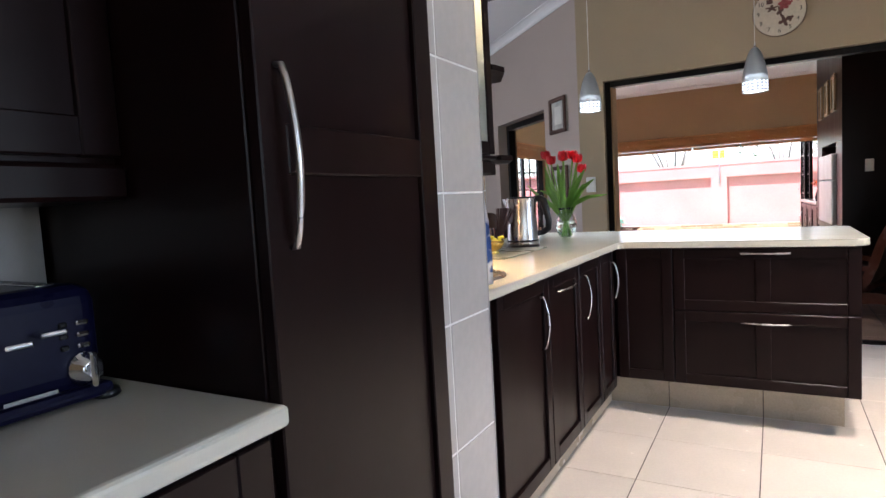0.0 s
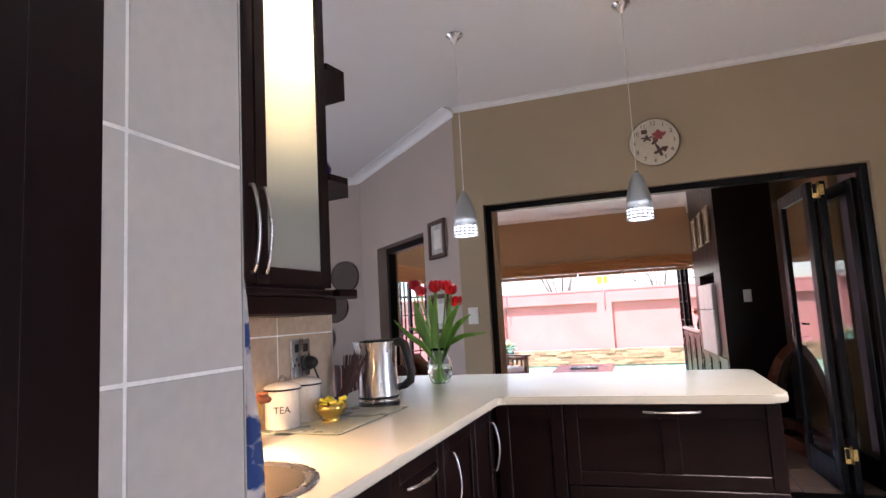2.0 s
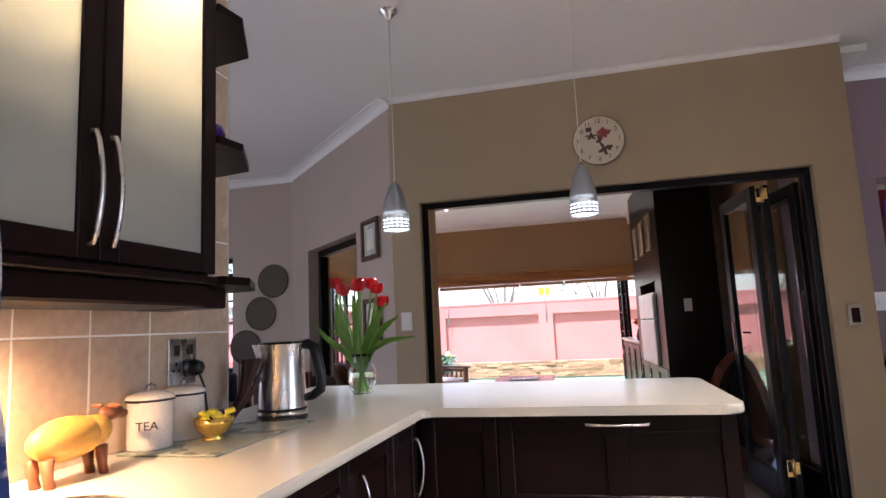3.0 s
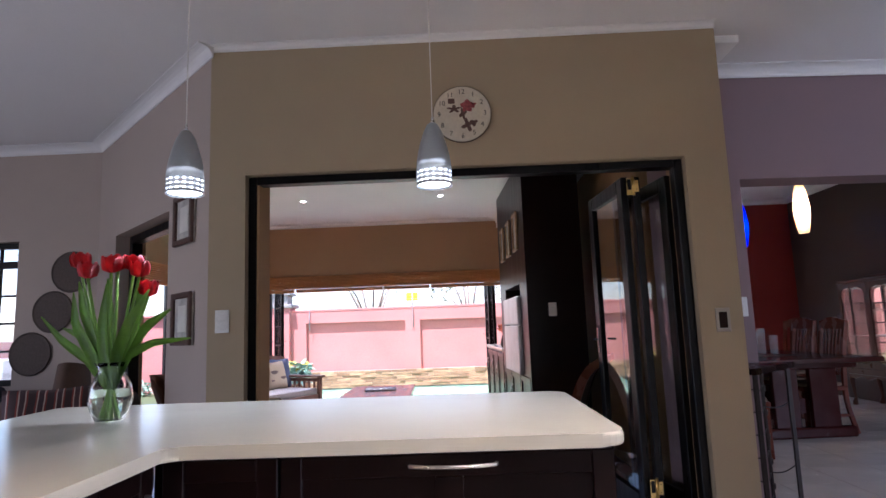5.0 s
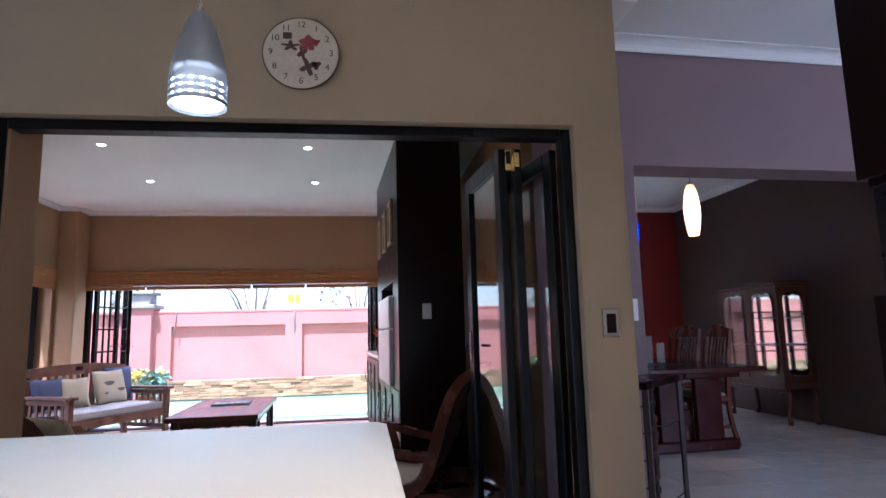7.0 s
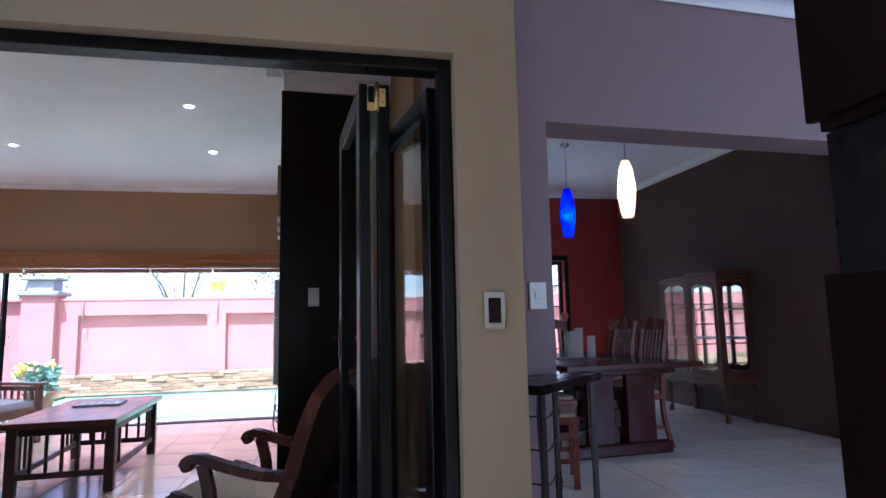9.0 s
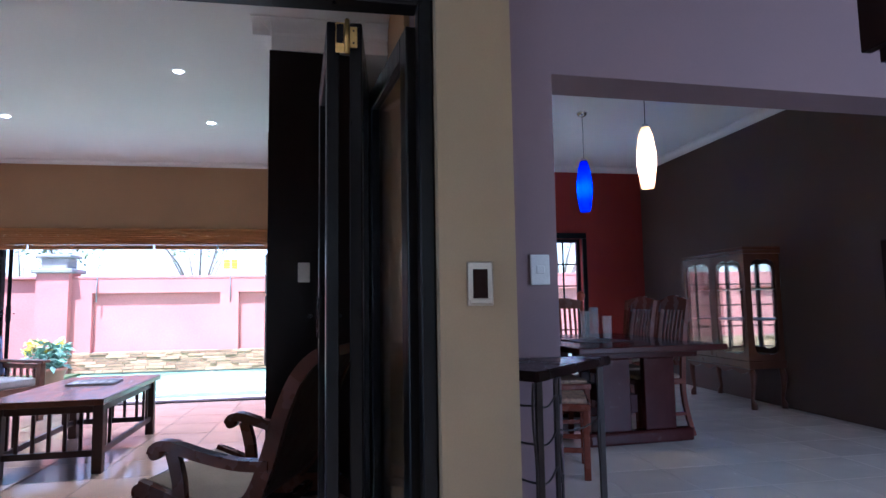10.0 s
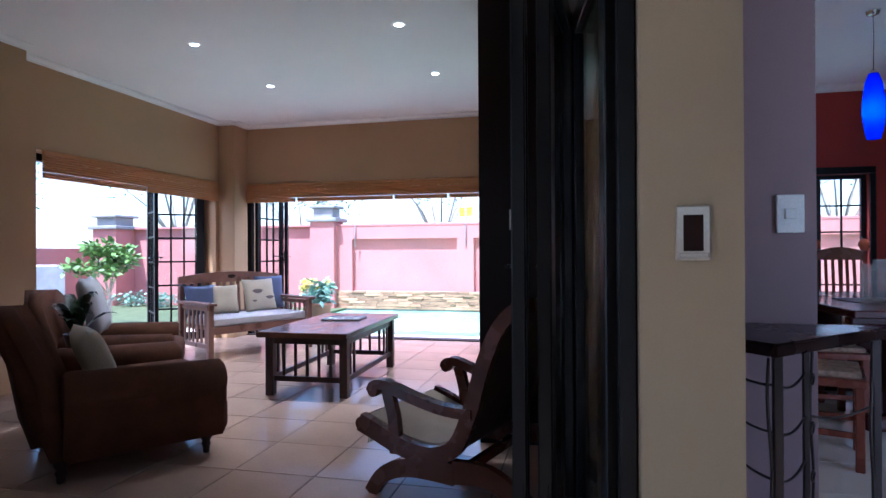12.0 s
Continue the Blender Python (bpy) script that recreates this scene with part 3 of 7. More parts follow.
# living room, west side: leaves folded back to the corner column
WEST = "west glass doors"
door("black timber small-paned glass door standing open", (-3.20, 9.74), (-3.72, 9.40), 1.96, 3, 6, WEST)
door("black timber small-paned glass door standing open", (-3.68, 9.32), (-3.24, 8.92), 1.96, 3, 6, WEST)
wf = tagged(new("door_frame_west"), "black timber frame of the west doors", "door frame", kind="structure")
boxpart("jamb", (-3.31, -3.23, 9.70, 9.795, 0, 1.998), M_FRAME, wf, 0.004)
boxpart("jamb", (-3.31, -3.23, 7.235, 7.30, 0, 1.998), M_FRAME, wf, 0.004)
boxpart("head", (-3.31, -3.23, 7.30, 9.70, 1.93, 1.998), M_FRAME, wf, 0.004)
# living room, north side
NORTH = "north glass doors"
frame_round("door_frame_north", "black timber frame of the north doors", -2.858, 1.298, 0, 1.998, 10.19, 10.27, 0.06)
door("black timber small-paned glass door standing open", (-2.76, 10.25), (-2.72, 10.90), 1.94, 3, 6, NORTH)
door("black timber small-paned glass door standing open", (-2.66, 10.92), (-2.35, 10.30), 1.94, 3, 6, NORTH)
door("black timber small-paned glass door standing open", (0.80, 10.27), (0.77, 10.90), 1.94, 3, 6, NORTH)
door("black timber small-paned glass door standing open", (0.87, 10.27), (0.85, 10.90), 1.94, 3, 6, NORTH)
bm = bmesh.new(); box(bm, -2.858, 1.298, 10.14, 10.30, -0.02, 0.012, 0.003)
structure("door_sill", bm, M_FRAME, "dark sill of the folding glass doors", "sill")

# dining room glazed door
window("window_dining", "black framed small-paned glazed doors", 2.751, 4.769, 0.001, 1.979, 10.97, 8, 4, None, rows=6)
bm = bmesh.new(); box(bm, 2.70, 4.83, 10.86, 10.898, 1.982, 2.06, 0.004); box(bm, 4.772, 4.83, 10.86, 10.898, 0, 1.98, 0.004)
structure("trim_dining_door", bm, M_FRAME, "dark timber architrave of the dining doors", "trim")

# ---- bamboo blinds ----
M_BAMBOO = mat("woven_bamboo", (0.50, 0.25, 0.10), 0.5, vary=0.18, scale=25, grain=200, stretch=(1, 1, 14), bump=0.3)
_n, _l = M_BAMBOO.node_tree.nodes, M_BAMBOO.node_tree.links
_t, _m = _n.new("ShaderNodeBsdfTranslucent"), _n.new("ShaderNodeMixShader")
_t.inputs[0].default_value = rgb(0.85, 0.45, 0.16)
_m.inputs[0].default_value = 0.30
_l.new(_n["Principled BSDF"].outputs[0], _m.inputs[1])
_l.new(_t.outputs[0], _m.inputs[2])
_l.new(_m.outputs[0], _n["Material Output"].inputs[0])


M_LITSLIT = mat("lit_slit_colour", (0.80, 0.66, 0.42), 0.5, vary=0.1, bump=0)


def blind(label, length, m, seg):
    ob = thing("bamboo_blind", label, "blind", (0, 0, 0), 0, "bamboo blinds")
    ob.matrix_world = m
    bm = bmesh.new()
    box(bm, 0, length, -0.03, 0.0, 0.0, 0.035, 0.006)
    part("head_rail", bm, M_BAMBOO, ob)
    for k in range(7):
        bm = bmesh.new()
        z = -0.022 * (k + 1)
        box(bm, 0.002 * (k % 2), length - 0.002 * (k % 2), -0.034 - 0.004 * (k % 3), -0.004, z, z + 0.021, 0.007)
        part("slat_fold", bm, M_BAMBOO, ob)
    rnd = random.Random(int(length * 10))
    # pale chips imitate daylight showing through small slits in the blind
    for k in range(34):
        u = rnd.choice((0.16, 0.30, 0.55, 0.66, 0.88)) * length + rnd.uniform(-0.22, 0.22)
        u = min(max(u, 0.03), length - 0.05)
        boxpart("straw_loop", (u, u + rnd.uniform(0.008, 0.022), -0.0445, -0.0385, -0.050 - 0.011 * (k % 2), -0.044 - 0.011 * (k % 2)), M_LITSLIT, ob, 0.001, "pale chip painted as light through a slit in the blind")
    for a, b in seg:
        bm = bmesh.new()
        for k in range(3):
            box(bm, a, b, -0.040 + 0.004 * k, -0.008, -0.158 - 0.017 * (k + 1), -0.158 - 0.017 * k - 0.001, 0.005)
        part("bottom_fold", bm, M_BAMBOO, ob, "lower folded edge of a bamboo blind")
    return ob


blind("raised bamboo blind above the north glass doors", 4.1, pose(-2.84, 10.165, 1.965), ((0, 0.72), (0.74, 2.05), (2.07, 2.75), (2.77, 4.1)))
blind("raised bamboo blind above the west glass doors", 2.55, pose(-3.065, 7.27, 1.965, 0, 0, 90), ((0, 1.25), (1.27, 2.55)))

# ---- downlights ----
M_LED = bpy.data.materials.new("led_glow")
M_LED.use_nodes = True
_p = M_LED.node_tree.nodes["Principled BSDF"]
_p.inputs["Emission Color"].default_value = rgb(0.95, 0.97, 1.0)
_p.inputs["Emission Strength"].default_value = 14


for i, (x, y) in enumerate([(0.20, 7.26), (-1.53, 7.26), (-1.55, 8.50), (0.17, 8.50)]):
    ob = thing("downlight", "small round recessed ceiling downlight, lit", "downlight", (x, y, Z_L), 0, "living room downlights")
    bm = bmesh.new(); lathe(bm, [(0.030, -0.004), (0.036, -0.008), (0.045, -0.006), (0.048, -0.001)], 20, cap=False); part("ring", bm, M_WHITE, ob)
    bm = bmesh.new(); lathe(bm, [(0.0001, -0.005), (0.030, -0.005)], 16); part("bulb", bm, M_LED, ob)
    lamp("downlight_beam", "SPOT", look((x, y, Z_L - 0.02), (x, y, 0)), 48, (1, 0.93, 0.82), 0.03, spot=80)
# ---- kitchen ----
def bent_handle(parent, p0, p1, out, r=0.006, label="curved brushed steel handle"):
    """A bow handle from p0 to p1 that stands out along the vector out."""
    p0, p1, out = Vector(p0), Vector(p1), Vector(out)
    pts = [p0, p0 + out * 0.35]
    for k in range(1, 12):
        s = k / 12
        pts.append(p0.lerp(p1, s) + out * (0.45 + 0.55 * math.sin(math.pi * s)))
    pts += [p1 + out * 0.35, p1]
    bm = bmesh.new()
    tube(bm, pts, r, 8, 0.75)
    return part("handle", bm, M_STEEL, parent, label)


def shaker(name, parent, axis, face, u0, u1, z0, z1, sign, rails=(), stiles=(), frame=0.058, t=0.02, glass=None):
    """A framed cupboard front. axis: the axis it faces along, face: the plane of its face, u0..u1: its width, sign: which way it faces."""
    bm = bmesh.new()

    def b(a, c, lo, hi, d0, d1, bev=0.0025):
        d0, d1 = sorted((face - sign * d0, face - sign * d1))
        if axis == "x":
            box(bm, d0, d1, a, c, lo, hi, bev)
        else:
            box(bm, a, c, d0, d1, lo, hi, bev)

    b(u0, u0 + frame, z0, z1, 0, t)
    b(u1 - frame, u1, z0, z1, 0, t)
    b(u0 + frame, u1 - frame, z0, z0 + frame, 0.0005, t)
    b(u0 + frame, u1 - frame, z1 - frame, z1, 0.0005, t)
    for a, c in rails:
        b(u0 + frame, u1 - frame, a, c, 0.0005, t)
    for a, c in stiles:
        b(a, c, z0 + frame, z1 - frame, 0.0007, t)
    if glass is None:
        b(u0 + frame - 0.004, u1 - frame + 0.004, z0 + frame - 0.004, z1 - frame + 0.004, 0.011, t - 0.002, 0)
    ob = part(name, bm, M_CABINET, parent)
    if glass is not None:
        bm = bmesh.new()
        b(u0 + frame - 0.004, u1 - frame + 0.004, z0 + frame - 0.004, z1 - frame + 0.004, 0.009, 0.013, 0)
        part("glass_panel", bm, glass, ob, "frosted glass panel, lit from within")
    return ob


def slab(name, parent, outline, z0, z1, material, r=0.008, label=""):
    """A slab with rounded edges over an outline in plan."""
    bm = bmesh.new()
    prism(bm, outline, z0, z1, "xy")
    es = [e for e in bm.edges if abs(e.verts[0].co.z - e.verts[1].co.z) < 1e-6]
    bmesh.ops.bevel(bm, geom=es, offset=r, segments=3, affect="EDGES", profile=0.5)
    return part(name, bm, material, parent, label)


def rounded(pts, radii, n=6):
    """An outline with its corners rounded."""
    out = []
    k = len(pts)
    for i in range(k):
        p, a, b, r = Vector(pts[i]), Vector(pts[i - 1]), Vector(pts[(i + 1) % k]), radii[i]
        if not r:
            out.append(tuple(p)); continue
        s, e = p + (a - p).normalized() * r, p + (b - p).normalized() * r
        for j in range(n + 1):
            u = j / n
            out.append(tuple(s * (1 - u) ** 2 + p * 2 * u * (1 - u) + e * u ** 2))
    return out


# tall cupboard
tall_cupboard = ob = thing("tall_cupboard", "tall dark-stained timber cupboard with a framed door", "cupboard", (-0.5, 0.44, 0))
W = Matrix.Translation((0.5, -0.44, 0))


def local(ob, fn):
    """Builds parts in world places, then hangs them on the thing."""
    before = set(scene.collection.objects)
    fn(ob)
    inv = ob.matrix_world.inverted()
    for o in scene.collection.objects:
        if o not in before and o.parent == ob:
            o.matrix_parent_inverse = inv


def build(ob):
    boxpart("carcass", (-0.86, -0.232, 0.212, 0.672, 0.0, 2.42), M_CABINET, ob, 0.002)
    d = shaker("door", ob, "x", -0.208, 0.215, 0.670, 0.10, 2.40, 1, rails=((1.205, 1.275),), frame=0.05, t=0.023)
    bent_handle(d, (-0.208, 0.252, 1.352), (-0.208, 0.258, 1.104), (0.028, 0, 0))


local(ob, build)

ob = thing("left_base_cabinet", "dark timber base cabinet under the toaster's worktop", "cabinet", (-0.5, -0.6, 0))


def build(ob):
    boxpart("carcass", (-0.84, -0.240, -1.55, 0.207, 0.14, 0.866), M_CABINET, ob, 0.002)
    boxpart("plinth", (-0.84, -0.26, -1.55, 0.207, 0.0, 0.138), M_CABINET, ob, 0.002)
    for a, c in ((-0.42, 0.20), (-1.05, -0.43)):
        d = shaker("door", ob, "x", -0.217, a, c, 0.16, 0.85, 1, t=0.022)
        bent_handle(d, (-0.217, a + 0.05, 0.80), (-0.217, a + 0.05, 0.62), (0.028, 0, 0))


local(ob, build)
ob = thing("left_worktop", "grey-white stone worktop with a rounded front edge, beside the tall cupboard", "worktop", (-0.5, -0.6, 0.86))
local(ob, lambda o: slab("slab", o, [(-0.86, -1.56), (-0.188, -1.56), (-0.188, 0.206), (-0.86, 0.206)], 0.868, 0.90, M_STONE))

ob = thing("left_wall_cabinet", "dark timber wall cabinet above the toaster", "wall cabinet", (-0.7, -0.4, 1.2))


def build(ob):
    boxpart("carcass", (-0.86, -0.515, -1.4, 0.208, 1.24, 2.42), M_CABINET, ob, 0.002)
    boxpart("moulding", (-0.86, -0.485, -1.4, 0.209, 1.185, 1.238), M_CABINET, ob, 0.006)
    for a, c in ((-0.36, 0.205), (-0.93, -0.365)):
        shaker("door", ob, "x", -0.492, a, c, 1.25, 2.40, 1, t=0.022)


local(ob, build)

# splashback tiles behind the toaster
sb = boxpart("splashback_left", (-0.90, -0.7433, -1.4, 0.205, 0.902, 1.24), M_GROUTW, None, 0)
tagged(sb, "pale tiled splashback behind the left worktop", "splashback", kind="structure")


def tile_mesh(w, h, t, material, axis="x", bevel=0.0015):
    bm = bmesh.new()
    if axis == "x":
        box(bm, 0, t, 0, w, 0, h, bevel)
    elif axis == "y":
        box(bm, 0, w, -t, 0, 0, h, bevel)
    else:
        box(bm, 0, w, 0, h, -t, 0, bevel)
    me = finish(bm, "tile")
    me.materials.append(material)
    return me


def lay(me, parent, loc):
    o = new("tile", me)
    o.parent = parent
    o.location = loc
    return o


me = tile_mesh(0.195, 0.297, 0.006, M_WTILE)
for i in range(7):
    lay(me, sb, (-0.748, -1.19 + i * 0.2, 0.905))

# toaster
M_NAVY = mat("navy_enamel", (0.004, 0.004, 0.020), 0.35, vary=0.05, bump=0, spec=0.18)
M_CHROME = mat("chrome", (0.75, 0.75, 0.77), 0.12, 1.0, vary=0.02, bump=0)
ob = thing("toaster", "navy blue four-slice toaster with chrome knobs on the pale worktop", "toaster", (-0.58, -0.02, 0.90))


def build(ob):
    bm = bmesh.new()
    vs = box(bm, -0.72, -0.465, -0.19, 0.135, 0.918, 1.070, 0.028, 4)
    part("body", bm, M_NAVY, ob)
    boxpart("base", (-0.725, -0.458, -0.195, 0.14, 0.906, 0.926), M_NAVY, ob, 0.008, seg=2)
    for y in (-0.16, 0.135):
        bm = bmesh.new(); lathe(bm, [(0.016, 0.900), (0.02, 0.904), (0.018, 0.912)], 14, -0.475, y); part("foot", bm, M_BLACK, ob)
    for y in (-0.14, -0.06, 0.01, 0.08):
        boxpart("slot", (-0.70, -0.50, y - 0.012, y + 0.012, 1.0695, 1.0725), M_CHROME, ob, 0.001, "chrome bread slot rim")
        boxpart("slot_gap", (-0.69, -0.51, y - 0.007, y + 0.007, 1.0726, 1.0732), M_BLACK, ob, 0)
    for y, z in ((0.02, 1.005), (0.062, 1.012), (-0.10, 1.005), (-0.06, 1.012)):
        bm = bmesh.new(); box(bm, -0.466, -0.44, y - 0.022, y + 0.012, z - 0.004, z + 0.004, 0.003, 2); part("lever", bm, M_CHROME, ob, "chrome toaster lever")
    for y in (0.103, -0.06):
        bm = bmesh.new()
        m = Matrix.Translation((-0.466, y, 0.952)) @ Matrix.Rotation(math.pi / 2, 4, "Y")
        vs = lathe(bm, [(0.024, 0), (0.024, 0.006), (0.018, 0.008), (0.016, 0.022), (0.012, 0.024)], 20)
        vs2 = box(bm, -0.024, 0.024, -0.005, 0.005, 0.006, 0.028, 0.003)
        bm.transform(m)
        part("knob", bm, M_CHROME, ob, "chrome browning knob")
        for z in (0.985, 1.001, 1.017):
            bm = bmesh.new(); box(bm, -0.467, -0.459, y - 0.009, y + 0.009, z - 0.004, z + 0.004, 0.003, 2); part("button", bm, M_CHROME, ob, "chrome button")
            bm = bmesh.new(); box(bm, -0.467, -0.461, y - 0.030, y - 0.018, z - 0.004, z + 0.004, 0.003, 2); part("lamp", bm, M_BLACK, ob)
    boxpart("maker_mark", (-0.4655, -0.4638, 0.0, 0.065, 0.928, 0.933), M_CHROME, ob, 0)


local(ob, build)

filler = boxpart("filler_panel", (-0.43, 0.212, 0.241, 0.377, 0.0, 2.42), M_CABINET, tall_cupboard, 0.002)

# ---- tiled nib ----
nib = tagged(new("wall_nib"), "short wall clad in pale grey tiles between cupboard and sink worktop", "wall", kind="structure")
boxpart("core", (-0.93, -0.2962, 0.818, 1.072, 0.0, 2.42), M_GROUTW, nib, 0)
me_a = tile_mesh(0.036, 0.3075, 0.007, M_WTILE)
me_b = tile_mesh(0.2135, 0.3075, 0.007, M_WTILE)
for r in range(-1, 7):
    z = 0.240 + r * 0.3125
    if z < 0:
        continue
    lay(me_a, nib, (-0.302, 0.818, z))
    lay(me_b, nib, (-0.302, 0.8585, z))
M_TRIM = mat("tile_trim", (0.40, 0.39, 0.37), 0.4)
boxpart("edge_trim", (-0.302, -0.2945, 1.0725, 1.076, 0.0, 2.42), M_TRIM, nib, 0)

# ---- main worktop and base cabinets ----
ob = thing("main_worktop", "cream stone worktop with rounded corners, turning into a breakfast bar", "worktop", (-0.2, 2.9, 0.86))
pts = [(-0.928, 1.078), (-0.315, 1.078), (-0.315, 2.690), (0.735, 2.690), (0.735, 3.58), (-1.17, 3.58), (-1.15, 3.3), (-1.02, 2.44), (-0.928, 2.44)]
hole = thing("sink", "round stainless steel sink set in the worktop", "sink", (-0.60, 1.37, 0.90))


def build(ob):
    out = rounded(pts, [0, 0, 0.03, 0.06, 0.05, 0.03, 0, 0, 0])
    slab("slab", ob, out, 0.869, 0.90, M_STONE, 0.010)


local(ob, build)


def build(ob):
    bm = bmesh.new()
    lathe(bm, [(0.215, 0.9005), (0.213, 0.905), (0.196, 0.906), (0.188, 0.903), (0.183, 0.9012), (0.10, 0.9011), (0.0001, 0.9010)], 48, -0.60, 1.37, cap=False)
    part("rim", bm, M_STEEL, ob)
    bm = bmesh.new()
    lathe(bm, [(0.182, 0.9018), (0.0001, 0.9016)], 40, -0.60, 1.37, cap=False)
    part("bowl", bm, mat("sink_bowl_steel", (0.30, 0.25, 0.18), 0.35, 0.9, bump=0), ob, "dull bowl of the round sink")


local(hole, build)

ob = thing("sink_base_cabinets", "dark timber base cabinets with framed doors under the sink worktop", "base cabinet", (-0.6, 1.9, 0))


def build(ob):
    boxpart("carcass", (-0.90, -0.368, 1.105, 2.732, 0.165, 0.867), M_CABINET, ob, 0.002)
    Z0, Z1 = 0.150, 0.862
    fronts = [(1.235, 1.690, "l"), (1.696, 2.080, "d"), (2.086, 2.43, "l"), (2.436, 2.690, "l")]
    for k, (a, c, kind) in enumerate(fronts):
        if kind == "d":
            d = shaker("door", ob, "x", -0.345, a, c, Z0, Z1, 1, frame=0.052, t=0.022)
            bent_handle(d, (-0.345, a + 0.08, 0.795), (-0.345, c - 0.09, 0.795), (0.03, 0, 0))
        else:
            d = shaker("door", ob, "x", -0.345, a, c, Z0, Z1, 1, frame=0.05, t=0.022)
            y = {0: c - 0.085, 2: a + 0.07, 3: c - 0.03}[k]
            bent_handle(d, (-0.345, y, 0.80), (-0.345, y, 0.615), (0.03, 0, 0))


local(ob, build)

ob = thing("bar_base_cabinet", "dark timber drawer cabinet under the breakfast bar", "base cabinet", (0.2, 2.9, 0))


def build(ob):
    boxpart("carcass", (-0.365, 0.705, 2.735, 3.22, 0.187, 0.867), M_CABINET, ob, 0.002)
    shaker("door", ob, "y", 2.712, -0.335, -0.066, 0.192, 0.862, -1, frame=0.05, t=0.022)
    for z0, z1 in ((0.192, 0.556), (0.561, 0.862)):
        d = shaker("drawer_front", ob, "y", 2.712, -0.060, 0.703, z0, z1, -1, frame=0.05, stiles=((0.295, 0.36),), t=0.022)
        z = 0.522 if z1 < 0.7 else 0.848
        bent_handle(d, (0.24, 2.712, z - 0.01), (0.437, 2.712, z - 0.01), (0, -0.03, 0))


local(ob, build)
M_PLINTH = mat("cream_plinth_tile", (0.50, 0.42, 0.30), 0.3, vary=0.06, per=0.03)
pl = tagged(new("plinth"), "tiled plinth under the kitchen cabinets", "plinth", kind="structure")
boxpart("core", (-0.43, 0.655, 2.893, 3.1, 0, 0.186), M_GROUT, pl, 0)
boxpart("core", (-0.80, -0.43, 1.2, 2.89, 0, 0.163), M_GROUT, pl, 0)
for x0, x1 in ((-0.43, -0.122), (-0.118, 0.318), (0.322, 0.655)):
    boxpart("tile", (x0, x1, 2.886, 2.893, 0.0, 0.185), M_PLINTH, pl, 0.0015)
for k in range(4):
    boxpart("tile", (-0.43, -0.423, 1.13 + k * 0.44, 1.566 + k * 0.44, 0.0, 0.162), M_PLINTH, pl, 0.0015)

# ---- splashback of the sink ----
sp = tagged(new("splashback"), "beige tiles with pale grout on the wall behind the sink worktop", "splashback", kind="structure")
M_BTILE = mat("beige_wall_tile", (0.50, 0.385, 0.28), 0.22, vary=0.08, scale=5, grain=40, bump=0.03, per=0.04)
boxpart("bed", (-0.93, -0.9192, 1.10, 2.425, 0.90, 2.80), M_GROUTW, sp, 0)
me = tile_mesh(0.2005, 0.2955, 0.006, M_BTILE)
me2 = tile_mesh(0.164, 0.2955, 0.006, M_BTILE)
for r in range(6):
    for c in range(6):
        if c == 0 and r > 2:
            continue
        y = 1.03 + c * 0.205
        if r > 1 and y < 1.9:
            continue
        if y > 1.1:
            lay(me, sp, (-0.924, y + 0.003, 0.9015 + r * 0.300))
    lay(me2, sp, (-0.924, 2.259, 0.9015 + r * 0.300))
boxpart("edge_trim", (-0.93, -0.9178, 2.4255, 2.429, 0.9, 2.80), M_TRIM, sp, 0)

# ---- wall cabinet with frosted glass ----
M_FROST = bpy.data.materials.new("frosted_glass")
M_FROST.use_nodes = True
nt = M_FROST.node_tree
nt.nodes.remove(nt.nodes["Principled BSDF"])
tr = nt.nodes.new("ShaderNodeBsdfTranslucent"); tr.inputs[0].default_value = rgb(0.80, 0.83, 0.78)
gl = nt.nodes.new("ShaderNodeBsdfPrincipled"); gl.inputs["Base Color"].default_value = rgb(0.58, 0.59, 0.53); gl.inputs["Roughness"].default_value = 0.16
mx = nt.nodes.new("ShaderNodeMixShader"); mx.inputs[0].default_value = 0.42
nt.links.new(tr.outputs[0], mx.inputs[1]); nt.links.new(gl.outputs[0], mx.inputs[2]); nt.links.new(mx.outputs[0], nt.nodes["Material Output"].inputs[0])

ob = thing("glass_wall_cabinet", "dark timber wall cabinet with lit frosted glass doors and curved handles", "wall cabinet", (-0.79, 1.6, 1.33))
M_CABIN = mat("cabinet_inside", (0.55, 0.48, 0.36), 0.6)


